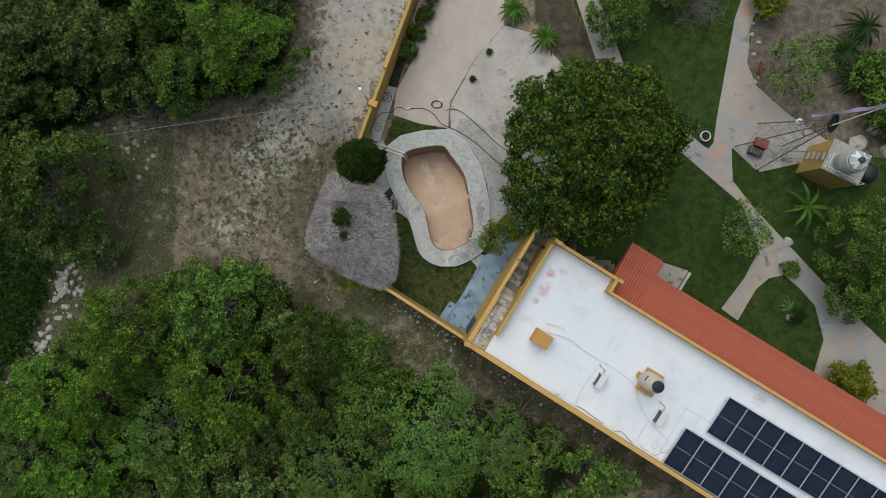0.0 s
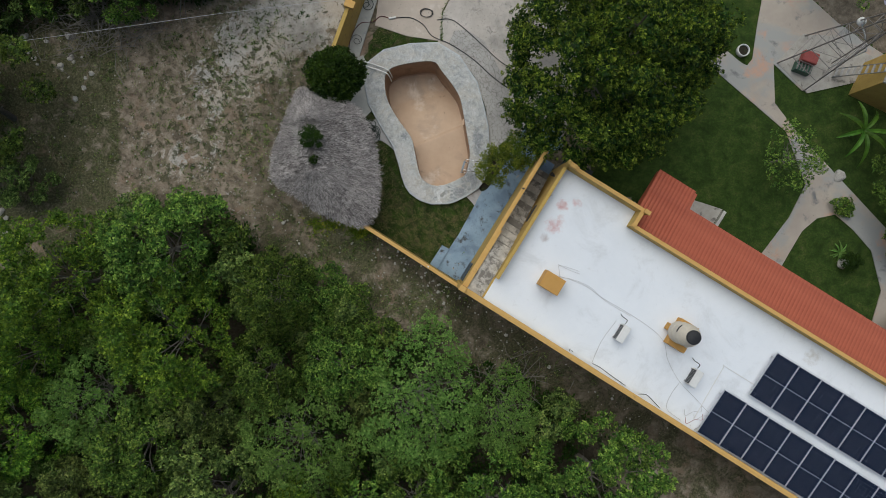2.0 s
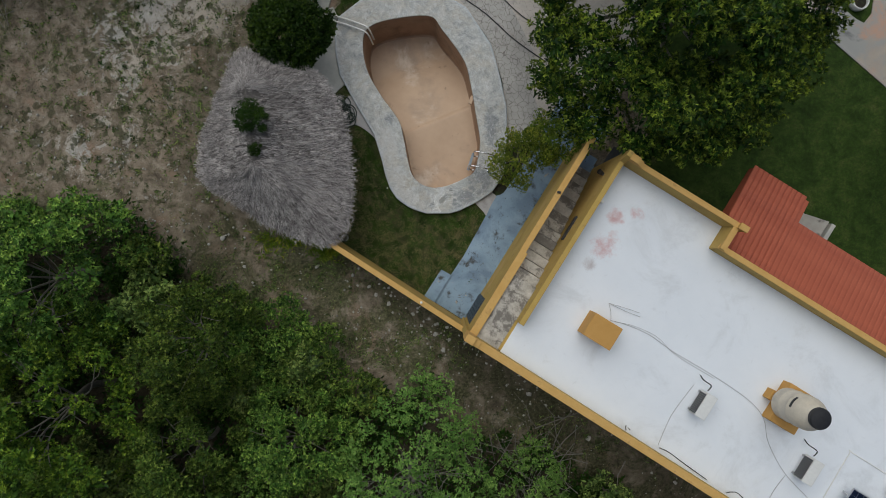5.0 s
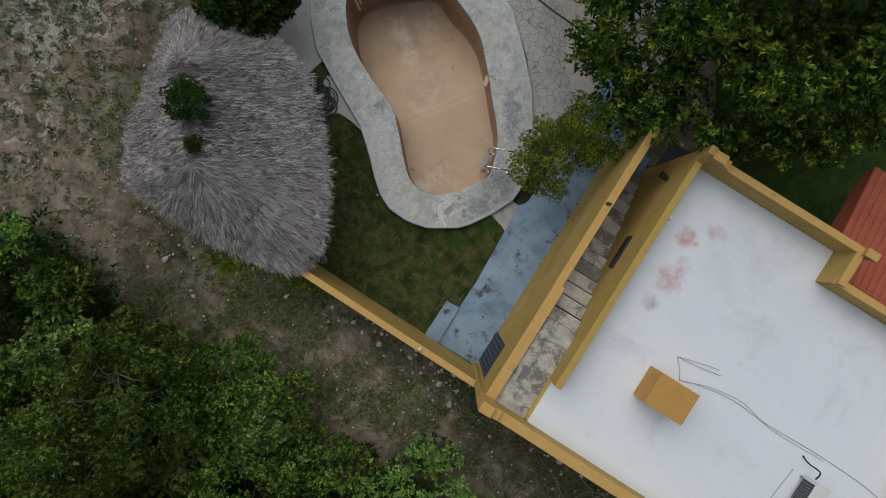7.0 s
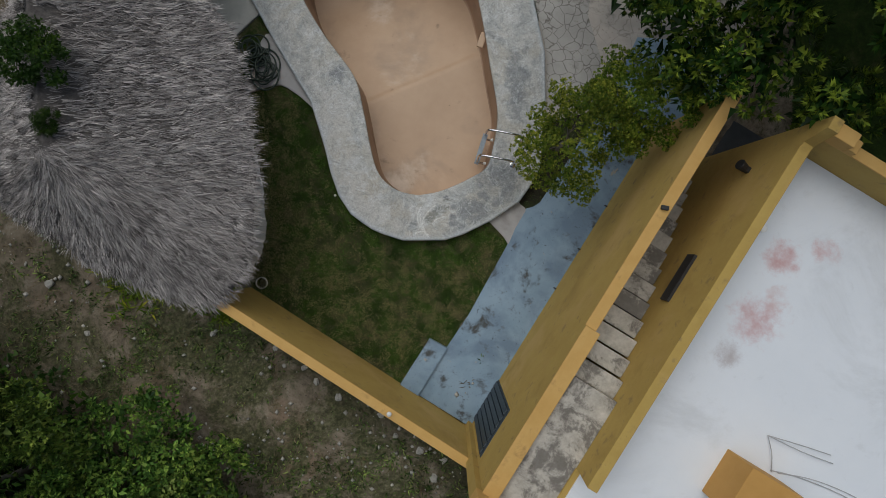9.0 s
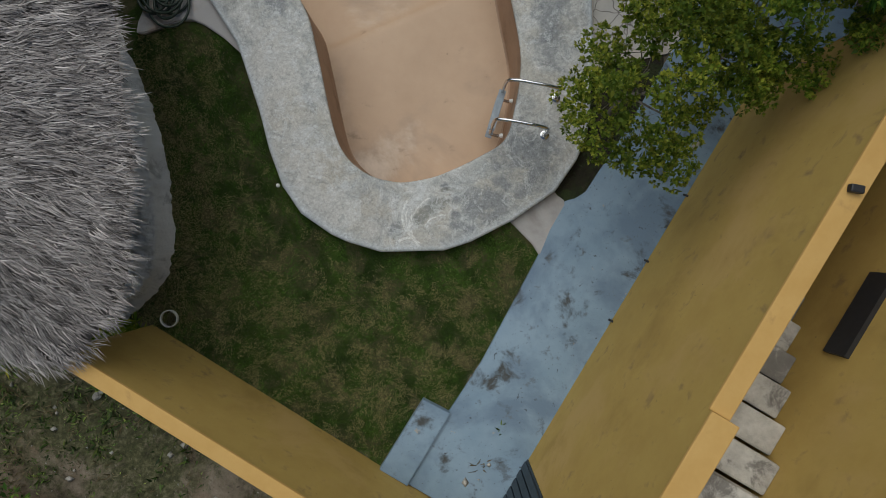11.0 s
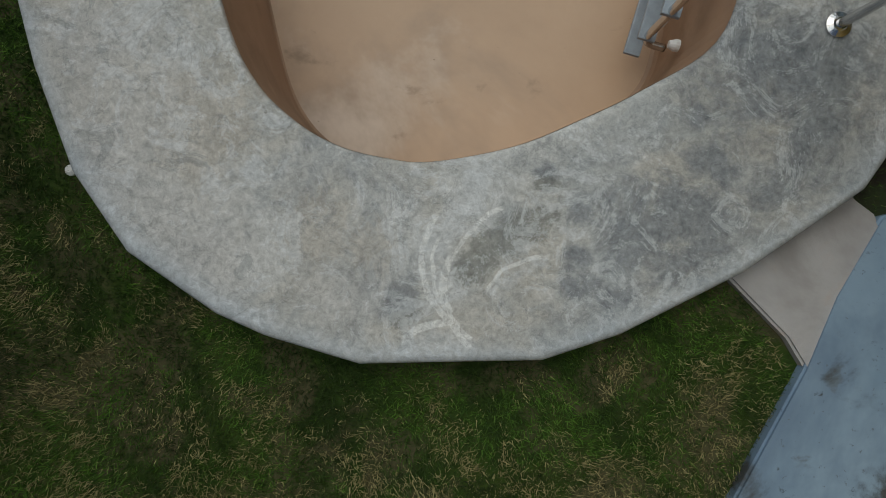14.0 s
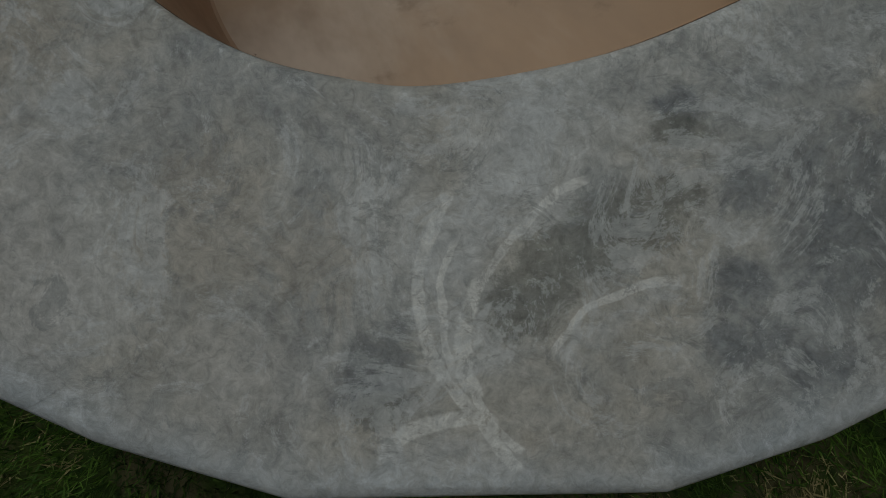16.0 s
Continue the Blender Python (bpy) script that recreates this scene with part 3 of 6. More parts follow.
def spun(profile, seg=24, bm=None, at=(0, 0, 0), m=None):
    """A solid turned from (radius, height) pairs."""
    bm = bm or bmesh.new()
    rings = []
    for r, z in profile:
        ring = [Vector((r * math.cos(2 * math.pi * k / seg), r * math.sin(2 * math.pi * k / seg), z)) for k in range(seg)]
        rings.append([bm.verts.new((m @ v if m else v) + Vector(at)) for v in ring])
    for a, b in zip(rings, rings[1:]):
        for k in range(seg):
            bm.faces.new((a[k], a[(k + 1) % seg], b[(k + 1) % seg], b[k]))
    bm.faces.new(rings[0][::-1])
    bm.faces.new(rings[-1])
    return bm


def tube(points, radius, seg=8, bm=None):
    """A round bar along points; radius may be a list."""
    bm = bm or bmesh.new()
    pts = [Vector(p) for p in points]
    rs = radius if isinstance(radius, (list, tuple)) else [radius] * len(pts)
    rings, side = [], None
    for k, p in enumerate(pts):
        way = (pts[min(k + 1, len(pts) - 1)] - pts[max(k - 1, 0)]).normalized()
        if side is None:
            side = way.orthogonal().normalized()
        side = (side - way * side.dot(way)).normalized()
        over = way.cross(side)
        rings.append([bm.verts.new(p + rs[k] * (math.cos(2 * math.pi * j / seg) * side + math.sin(2 * math.pi * j / seg) * over)) for j in range(seg)])
    for a, b in zip(rings, rings[1:]):
        for j in range(seg):
            bm.faces.new((a[j], a[(j + 1) % seg], b[(j + 1) % seg], b[j]))
    bm.faces.new(rings[0][::-1])
    bm.faces.new(rings[-1])
    return bm


def curved(points, steps=6, closed=False):
    """A Catmull-Rom curve through points of two or three coordinates."""
    p = [Vector(q) for q in points]
    n, out = len(p), []
    for k in range(n if closed else n - 1):
        a, b, c, d = (p[(k + j) % n] if closed else p[min(max(k + j, 0), n - 1)] for j in (-1, 0, 1, 2))
        for s in range(steps):
            t = s / steps
            out.append(tuple(0.5 * (2 * b + (c - a) * t + (2 * a - 5 * b + 4 * c - d) * t * t + (3 * b - a - 3 * c + d) * t ** 3)))
    return out if closed else out + [tuple(p[-1])]


def inside(points, x, y):
    """Which of the points x, y (arrays) lie inside the outline."""
    hit = np.zeros(np.shape(x), bool)
    n = len(points)
    for k in range(n):
        (xa, ya), (xb, yb) = points[k], points[(k + 1) % n]
        cross = (ya > y) != (yb > y)
        with np.errstate(divide="ignore", invalid="ignore"):
            hit ^= cross & (x < (xb - xa) * (y - ya) / (yb - ya + 1e-12) + xa)
    return hit


def far_from(points, x, y, closed=True):
    """How far the points x, y lie from a line or outline."""
    best = np.full(np.shape(x), 1e9)
    n = len(points)
    for k in range(n if closed else n - 1):
        (xa, ya), (xb, yb) = points[k], points[(k + 1) % n]
        dx, dy = xb - xa, yb - ya
        t = np.clip(((x - xa) * dx + (y - ya) * dy) / (dx * dx + dy * dy + 1e-12), 0, 1)
        best = np.minimum(best, np.hypot(x - xa - t * dx, y - ya - t * dy))
    return best


def raw_mesh(name, verts, faces, material):
    """A mesh from arrays: verts (n, 3), faces (m, 3 or 4)."""
    me = bpy.data.meshes.new(name)
    k = faces.shape[1]
    me.vertices.add(len(verts))
    me.vertices.foreach_set("co", np.asarray(verts, np.float32).ravel())
    me.loops.add(faces.size)
    me.loops.foreach_set("vertex_index", faces.astype(np.int32).ravel())
    me.polygons.add(len(faces))
    me.polygons.foreach_set("loop_start", np.arange(0, faces.size, k, dtype=np.int32))
    me.update(calc_edges=True)
    me.materials.append(material)
    return me


def unit(v):
    return v / (np.linalg.norm(v, axis=1, keepdims=True) + 1e-9)


def blades(name, base, way, out, length, width, material, droop=0.0, three=False):
    """Leaves or stalks: at base, pointing along way, their flat side facing out. A kite of one folded quad each, or a plain triangle."""
    n = len(base)
    way = unit(way)
    side = unit(np.cross(way, out))
    up = np.cross(side, way)
    length, width = np.broadcast_to(length, n)[:, None], np.broadcast_to(width, n)[:, None]
    if three:
        v = np.stack([base + way * length * 0.3 + side * width * 0.5, base + way * length - up * length * droop, base + way * length * 0.22 - side * width * 0.5], 1)
        return raw_mesh(name, v.reshape(-1, 3), np.arange(3 * n).reshape(n, 3), material)
    v = np.empty((n, 4, 3))
    v[:, 0] = base
    v[:, 1] = base + way * length * 0.5 + side * width * 0.5 + up * length * 0.06
    v[:, 2] = base + way * length - up * length * droop
    v[:, 3] = base + way * length * 0.5 - side * width * 0.5 + up * length * 0.06
    return raw_mesh(name, v.reshape(-1, 3), np.arange(4 * n).reshape(n, 4), material)


def crown_mesh(name, rng, spread, bottom, top, lobes, tufts, leaves, length, width, material, lobe=0.8, ragged=0.25, gap=0.85, flat=0.8, inner=0.25, uneven=0.16, fresh=0.5, steep=0.92, three=False):
    """A crown: a ragged dome of uneven leafy lobes, each set with tufts of leaves round their twig ends."""
    phase = rng.uniform(0, 6.28, 5)
    spots, tries = [(0.0, 0.0, 0.0)], 0
    while len(spots) < lobes and tries < lobes * 40:
        tries += 1
        a, rho = rng.uniform(0, 2 * math.pi), math.sqrt(rng.uniform(0, 1))
        wave = 1 + ragged * (0.5 * math.sin(2 * a + phase[0]) + 0.35 * math.sin(3 * a + phase[1]) + 0.3 * math.sin(5 * a + phase[2]) + 0.2 * math.sin(9 * a + phase[3]))
        r = (spread - lobe * 0.75) * rho * wave
        q = (r * math.cos(a), r * math.sin(a), rho)
        if all(math.hypot(q[0] - o[0], q[1] - o[1]) > lobe * gap for o in spots):
            spots.append(q)
    spots = np.array(spots)
    n = len(spots)
    dome = np.sqrt(np.clip(1 - (steep * spots[:, 2]) ** 2, 0, 1)) * (1 + uneven * rng.normal(size=n))
    size = lobe * rng.uniform(0.65, 1.2, n)
    c = np.c_[spots[:, :2], bottom + (top - bottom) * np.clip(dome, 0.15, 1.2) - 0.3 * size]
    many = np.maximum(3, (tufts * (size / lobe) ** 2).astype(int))
    k = np.repeat(np.arange(n), many)
    m = len(k)
    d = unit(np.c_[rng.normal(size=(m, 2)), rng.normal(size=m) * 0.9 + 0.45])
    heart = c[k] + d * [1, 1, flat] * (size[k] * rng.uniform(0.8, 1.08, m))[:, None]
    axis = unit(d * 0.8 + [0, 0, 0.6] + 0.22 * rng.normal(size=(m, 3)))
    young = np.clip(rng.normal(fresh, 0.45, m), 0, 1)
    j = np.repeat(np.arange(m), leaves)
    u = unit(np.cross(axis, [0.31, 0.83, 0.17]))
    w = np.cross(axis, u)
    round_ = rng.uniform(0, 2 * math.pi, len(j))
    open_ = np.tile(np.linspace(0.25, 1.45, leaves), m) + rng.normal(size=len(j)) * 0.12
    out = u[j] * np.cos(round_)[:, None] + w[j] * np.sin(round_)[:, None]
    way = axis[j] * np.cos(open_)[:, None] + out * np.sin(open_)[:, None]
    base = heart[j] + out * (length * 0.10) - axis[j] * (length * 0.35 * open_)[:, None]
    s = rng.uniform(0.7, 1.15, len(j)) * (0.75 + 0.25 * open_ / 1.45)
    face = axis[j] - out * 0.15
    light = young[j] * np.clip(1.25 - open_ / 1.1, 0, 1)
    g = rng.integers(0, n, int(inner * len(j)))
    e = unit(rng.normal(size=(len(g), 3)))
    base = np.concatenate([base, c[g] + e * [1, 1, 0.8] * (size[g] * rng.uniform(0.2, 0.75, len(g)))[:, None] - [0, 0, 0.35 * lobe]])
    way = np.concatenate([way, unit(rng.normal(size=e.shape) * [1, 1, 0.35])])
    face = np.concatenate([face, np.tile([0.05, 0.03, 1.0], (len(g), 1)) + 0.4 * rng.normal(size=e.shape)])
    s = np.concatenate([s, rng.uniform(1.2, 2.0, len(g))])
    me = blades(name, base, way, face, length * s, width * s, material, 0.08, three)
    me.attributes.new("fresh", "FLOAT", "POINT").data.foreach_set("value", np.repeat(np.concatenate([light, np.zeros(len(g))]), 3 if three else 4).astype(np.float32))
    return me


def limb_lines(rng, height, spread, trunk, count=9, twigs=2, reach=0.74):
    """The trunk, and each limb with its twigs, tapered and bent: one bmesh each."""
    t = bmesh.new()
    fork = height * 0.4
    line = curved([(0, 0, -0.15), (0.08 * spread * rng.uniform(-1, 1), 0.06 * spread, fork * 0.5), (0, 0, fork)], 4)
    tube(line, [trunk * (1.25 - 0.06 * k) for k in range(len(line))], 10, t)
    out = []
    for k in range(count):
        b = bmesh.new()
        a = 2 * math.pi * (k + rng.uniform(-0.3, 0.3)) / count
        q = rng.uniform(0.45, 0.85)
        end = Vector((math.cos(a) * spread * q, math.sin(a) * spread * q, fork + (height - fork) * math.sqrt(1 - q * q) * reach))
        mid = Vector((end.x * 0.45 + rng.uniform(-0.2, 0.2), end.y * 0.45 + rng.uniform(-0.2, 0.2), fork + (end.z - fork) * rng.uniform(0.35, 0.6)))
        line = curved([(0, 0, fork * 0.85), tuple(mid), tuple(end)], 5)
        tube(line, [trunk * (0.40 - 0.034 * j) for j in range(len(line))], 5, b)
        for _ in range(twigs):
            s = Vector(line[rng.integers(3, 8)])
            e = s + Vector((rng.uniform(-1, 1), rng.uniform(-1, 1), rng.uniform(0.1, 0.6))) * spread * 0.3
            tube([s, (s + e) / 2 + Vector((rng.uniform(-0.1, 0.1), rng.uniform(-0.1, 0.1), 0.05)), e], [trunk * 0.16, trunk * 0.11, trunk * 0.05], 4, b)
        out.append(b)
    return t, out

# ---- plan: outlines in metres ----
HOUSE = pose(1.06, -4.2, 0, 0, 0, -31.25)
POOL_OUT = [(2.38, 0.82), (2.34, 0.5), (2.22, 0.2), (1.96, -0.17), (1.46, -0.51), (0.955, -0.762), (0.635, -0.865), (-0.115, -0.875), (-0.505, -0.755), (-0.70, -0.665), (-1.06, -0.41), (-1.28, -0.08), (-1.43, 0.35), (-1.54, 0.8),
            (-1.79, 1.6), (-2.4, 2.6), (-2.9, 3.5), (-3.03, 4.2), (-3.05, 4.75), (-2.95, 5.3), (-2.21, 5.88), (-1.04, 6.15), (0.13, 6.21), (1.11, 5.63), (1.9, 4.47), (2.2, 3.4), (2.4, 2.5), (2.42, 1.6)]
POOL_IN = [(1.47, 0.75), (1.35, 0.43), (1.05, 0.24), (0.8, 0.12), (0.52, 0.01), (0.18, -0.05), (-0.02, -0.03), (-0.2, 0.02), (-0.37, 0.12), (-0.52, 0.27), (-0.63, 0.49), (-0.73, 0.9), (-0.85, 1.5), (-1.02, 2.08),
           (-1.58, 2.85), (-2.0, 3.6), (-2.15, 4.3), (-2.05, 4.89), (-1.43, 5.2), (-0.1, 5.35), (0.35, 4.9), (1.02, 3.98), (1.25, 3.2), (1.43, 2.2), (1.56, 1.4)]


def even(points, n):
    """Points along a closed outline: n even steps, or given shares of its length."""
    p = np.array(points + [points[0]])
    s = np.r_[0, np.cumsum(np.hypot(*np.diff(p, axis=0).T))]
    t = (np.linspace(0, 1, n, endpoint=False) if isinstance(n, int) else n) * s[-1]
    return np.c_[np.interp(t, s, p[:, 0]), np.interp(t, s, p[:, 1])]


# finer steps along the near end
SHARE = np.r_[np.linspace(0, 0.30, 620, endpoint=False), np.linspace(0.30, 1, 260, endpoint=False)]
OUT, IN = even(POOL_OUT, SHARE), even([tuple(q) for q in curved(POOL_IN, 5, True)], SHARE)
MID = [tuple(q) for q in (OUT + IN)[::6] / 2]


def h2w(a, b):
    v = HOUSE @ Vector((a, b, 0))
    return v.x, v.y


LAWN_POOL = [(-3.3, -1.6), (1.0, -4.25), h2w(-1.0, 0), h2w(-1.0, 4.6), (2.6, 0.2), (2.6, 4.0), (0.3, 6.3), (-1.2, 6.55), (-2.5, 7.0), (-3.2, 5.3), (-3.2, 3.2)]
LAWN_GARDEN = [h2w(3.0, 6.5), h2w(4.4, 7.0), h2w(24, 7.0), (60, -22), (60, 40), (7.0, 40), (5.0, 12.5), (6.6, 9.3)]
BED = [(16.4, 13.0), (15.9, 11.7), (15.7, 9.7), (16.25, 8.5), (17.7, 7.2), (19.2, 6.2), (20.4, 5.4), (24, 4.6), (34, 6), (34, 30), (17, 30)]
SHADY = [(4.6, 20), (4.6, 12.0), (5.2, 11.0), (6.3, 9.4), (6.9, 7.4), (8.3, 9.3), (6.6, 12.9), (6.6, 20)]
TRACK = [(-3.7, 24), (-3.9, 13), (-4.7, 10), (-6.2, 7.2), (-8.3, 5.2), (-9.9, 3.2), (-10.6, 1.4)]
YARD = [(-1.9, 14), (-1.4, 10.2), (-2.45, 8.2), (-2.6, 6.95), (-1.2, 6.5), (0.2, 6.3), (0.35, 7.6), (1.65, 9.94), (3.1, 11.6), (3.0, 20), (-0.5, 20)]
FLAGS = [(0.35, 7.5), (1.65, 9.94), (3.1, 11.6), (4.7, 11.2), (6.3, 9.4), (6.9, 7.4), (6.6, 4.5), (5.6, 2.0), (4.6, 1.3), (3.4, 1.5), (2.5, 1.3), (2.3, 1.5), (2.3, 3.3), (1.75, 4.8), (1.0, 5.7), (0.15, 6.2)]

WOOD_EDGE = [(-14.6, -1.4), (-11.9, -0.2), (-9.6, -0.4), (-8.1, -1.6), (-6.4, -3.2), (-5.0, -3.8), (-3.6, -4.6), (-2.5, -5.9), (0.3, -6.0), (1.7, -7.1), (4.1, -8.1), (6.6, -9.5), (8.2, -11.5), (8.6, -15), (-24, -15), (-24, -8.2), (-20.6, -5.6), (-17.6, -3.4)]
WOOD_NORTH = [(-24, 4.0), (-21.5, 4.6), (-17.4, 6.6), (-14.8, 7.2), (-12.5, 6.9), (-9.6, 7.9), (-8.0, 9.2), (-7.4, 11.5), (-7.2, 15), (-24, 15)]


def ground_sheet():
    xs = np.r_[-3000, -900, -300, -120, -60, -40, -32, np.arange(-27, 27.01, 0.2), 32, 40, 60, 120, 300, 900, 3000]
    ys = np.r_[-3000, -900, -300, -120, -60, -35, -25, np.arange(-18, 18.01, 0.2), 25, 35, 60, 120, 300, 900, 3000]
    x, y = (g.ravel() for g in np.meshgrid(xs, ys))
    lawn = (inside(LAWN_POOL, x, y) | (inside(LAWN_GARDEN, x, y) & ~inside(BED, x, y) & ~inside(SHADY, x, y))).astype(float)
    away = far_from(TRACK, x, y, False)
    lime = np.clip(1.25 - away / 2.5, 0, 1) * np.clip(0.34 + (y - 2.5) / 8, 0.2, 1)
    lime = np.maximum(lime, 0.5 * np.clip(1 - np.hypot((x + 11) / 5.5, (y - 1.2) / 3.5), 0, 1))
    bed = inside(BED, x, y).astype(float)
    yard = inside(LAWN_POOL, x, y) | inside(LAWN_GARDEN, x, y) | inside(YARD, x, y) | inside(FLAGS, x, y)
    z = np.array([0.10 * noise.noise((a * 0.35, b * 0.35, 3.0)) + 0.05 * noise.noise((a * 1.3, b * 1.3, 7.0)) if abs(a) < 30 and abs(b) < 30 else 0.0 for a, b in zip(x, y)])
    edge = np.clip(np.minimum(far_from(LAWN_POOL, x, y), far_from(LAWN_GARDEN, x, y)) / 1.0, 0, 1)
    z = np.where(yard, 0.012 * z, z * edge - 0.01)
    nx, ny = len(xs), len(ys)
    i, j = np.meshgrid(np.arange(nx - 1), np.arange(ny - 1))
    i, j = i.ravel(), j.ravel()
    f = np.c_[j * nx + i, j * nx + i + 1, (j + 1) * nx + i + 1, (j + 1) * nx + i]
    cx, cy = x[f].mean(1), y[f].mean(1)
    f = f[~inside(MID, cx, cy)]
    me = raw_mesh("ground", np.c_[x, y, z], f, M_GROUND)
    weed = np.clip(0.36 + 0.16 * np.clip(1.4 - far_from([(-7, -3), (-4, -3), (0, -5.4), (6, -9.4), (12, -13)], x, y, False) / 1.6, 0, 1) - 0.3 * np.clip(1 - np.hypot((x + 10) / 4, (y - 2) / 3), 0, 1) + 0.25 * (x < -14), 0, 1)
    # one mask: dark soil by palapa and walls, painted shade beneath the trees
    for name, values in (("bed", bed), ("near", inside(LAWN_POOL, x, y).astype(float)), ("litter_shade", 0.85 * inside(SHADY, x, y) + 0.45 * np.clip(1.5 - far_from([(-6.6, -2.4), (-7.4, 0.5), (-6.9, 3.2), (-5.6, 6.3)], x, y, False) / 0.8, 0, 1) + np.clip(inside(WOOD_EDGE, x, y) * far_from(WOOD_EDGE, x, y) / 1.2, 0, 1) + np.clip(inside(WOOD_NORTH, x, y) * far_from(WOOD_NORTH, x, y) / 1.2, 0, 1) + 0.5 * np.clip(1.5 - far_from([(-2.6, -2.5), (-0.6, -3.9), (1.2, -5.0)], x, y, False) / 0.4, 0, 1) + 0.55 * np.clip(1.6 - far_from([(1.6, -5.6), (8, -9.5), (16, -14.4)], x, y, False) / 0.8, 0, 1)), ("spots", np.clip(2.2 - away / 1.5, 0, 1) * np.clip((8.0 - y) / 3, 0.2, 1)), ("lime", lime), ("lawn", lawn), ("weed", weed)):
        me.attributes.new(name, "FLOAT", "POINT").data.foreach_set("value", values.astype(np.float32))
    return tagged(new("ground", me), "brown soil with weeds, limestone patches and lawn", "ground", "", "structure")


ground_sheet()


# ---- pool ----
def floor_depth(x, y):
    d = (y - 2.35) * 0.92 - (x - 0.35) * 0.39
    return np.where(d > 0, np.maximum(-0.775 - 0.30 * d, -1.42), -0.75)


def pool():
    p = thing("swimming_pool", "empty kidney-shaped pool with tan plaster and grey cement coping", "pool")
    n = len(OUT)
    steps = [(0.17, -0.06), (0.15, 0.088), (0.03, 0.092), (0.004, 0.097), (0.0, 0.106), (0.0, 0.150), (0.010, 0.164), (0.022, 0.170)] + [(0.03 + 0.94 * k / 80, 0.174 + 0.004 * math.sin(math.pi * k / 80)) for k in range(81)] + [(0.985, 0.168), (0.997, 0.158), (1.0, 0.12), (0.97, 0.10)]
    verts = []
    for t, z in steps:
        ring = OUT * (1 - t) + IN * t
        verts.append(np.c_[ring, [z + 0.004 * noise.noise((x * 2, y * 2, 0)) for x, y in ring]])
    verts = np.concatenate(verts)
    i, j = (g.ravel() for g in np.meshgrid(np.arange(n), np.arange(len(steps) - 1)))
    f = np.c_[j * n + i, j * n + (i + 1) % n, (j + 1) * n + (i + 1) % n, (j + 1) * n + i]
    me = raw_mesh("coping", verts, f, M_COPING)
    x, y = verts[:, 0], verts[:, 1]
    blot = lambda spots: np.max([np.exp(-(((x - a) / r) ** 2 + ((y - b) / q) ** 2)) for a, b, r, q in spots], axis=0)
    slate = 0.82 * blot([(0.065, -0.63, 0.10, 0.10), (0.80, -0.28, 0.09, 0.08), (0.77, -0.45, 0.10, 0.10), (0.78, -0.56, 0.13, 0.09), (0.93, -0.62, 0.15, 0.09), (1.26, 0.12, 0.10, 0.13), (1.36, -0.08, 0.12, 0.15), (1.52, -0.21, 0.13, 0.10),
                  (1.25, -0.05, 0.12, 0.12), (0.66, -0.1, 0.08, 0.06), (1.9, 1.9, 0.3, 0.9), (-1.3, 2.1, 0.2, 0.3)])
    slate = np.maximum(slate, 0.85 * blot([(1.15, -0.30, 0.45, 0.40), (1.65, 0.25, 0.50, 0.60)]))
    earth = 0.8 * blot([(-0.29, -0.33, 0.24, 0.22), (-0.07, -0.38, 0.15, 0.18), (0.06, -0.71, 0.12, 0.06), (-0.7, 0.1, 0.3, 0.4), (0.62, -0.36, 0.06, 0.05), (0.36, -0.76, 0.06, 0.07)])
    pale = blot([(-0.75, -0.35, 0.42, 0.34), (-1.05, 0.25, 0.4, 0.6), (-0.2, -0.6, 0.25, 0.15), (-1.4, 1.3, 0.4, 0.8)])
    bloom = np.maximum(np.clip(1.2 - far_from([(0.37, -0.12), (0.32, -0.22), (0.26, -0.31), (0.20, -0.40)], x, y, False) / 0.11, 0, 1), 0.8 * np.clip(1.2 - far_from([(0.62, -0.46), (0.53, -0.52), (0.43, -0.585)], x, y, False) / 0.055, 0, 1))
    bloom = np.maximum(bloom, 0.8 * np.clip(1.2 - far_from([(0.10, -0.80), (0.22, -0.76), (0.34, -0.80)], x, y, False) / 0.08, 0, 1))
    along = np.repeat([q[0] for q in steps], n)
    dark = np.maximum(np.clip(1.15 - far_from([(0.34, -0.49), (0.40, -0.40), (0.50, -0.345), (0.60, -0.30)], x, y, False) / 0.125, 0, 1), blot([(0.656, -0.15, 0.08, 0.05), (0.64, -0.276, 0.10, 0.03), (0.06, -0.69, 0.07, 0.05)]))
    for name, values in (("dark", dark), ("rim", np.exp(-((along - 0.0) / 0.07) ** 2)), ("slate", slate), ("earth", earth), ("bloom", bloom), ("pale", pale)):
        me.attributes.new(name, "FLOAT", "POINT").data.foreach_set("value", values.astype(np.float32))
    part("coping", me, M_COPING, p, "grey smoothed cement rim, stained blue and brown")
    bm = bmesh.new()
    rings = []
    mid = IN.mean(0)
    for t, drop in ((0.0, None), (0.003, 0.35), (0.006, 0.7), (0.010, 0.95), (0.018, 0.99), (0.03, 1.0)):
        ring = IN * (1 - t) + mid * t
        rings.append([bm.verts.new((x, y, 0.15 if drop is None else 0.15 + (float(floor_depth(x, y)) - 0.15) * drop)) for x, y in ring])
    for a, b in zip(rings, rings[1:]):
        for k in range(len(IN)):
            bm.faces.new((a[(k + 1) % len(IN)], a[k], b[k], b[(k + 1) % len(IN)]))
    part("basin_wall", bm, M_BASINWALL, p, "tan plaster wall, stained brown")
    u, v = Vector((0.92, 0.39)), Vector((-0.39, 0.92))
    us = np.arange(-4, 4.01, 0.1)
    vs = np.r_[np.arange(-3.4, 0, 0.1), 0.0, 0.02, np.arange(0.1, 4.2, 0.1)]
    gu, gv = (g.ravel() for g in np.meshgrid(us, vs))
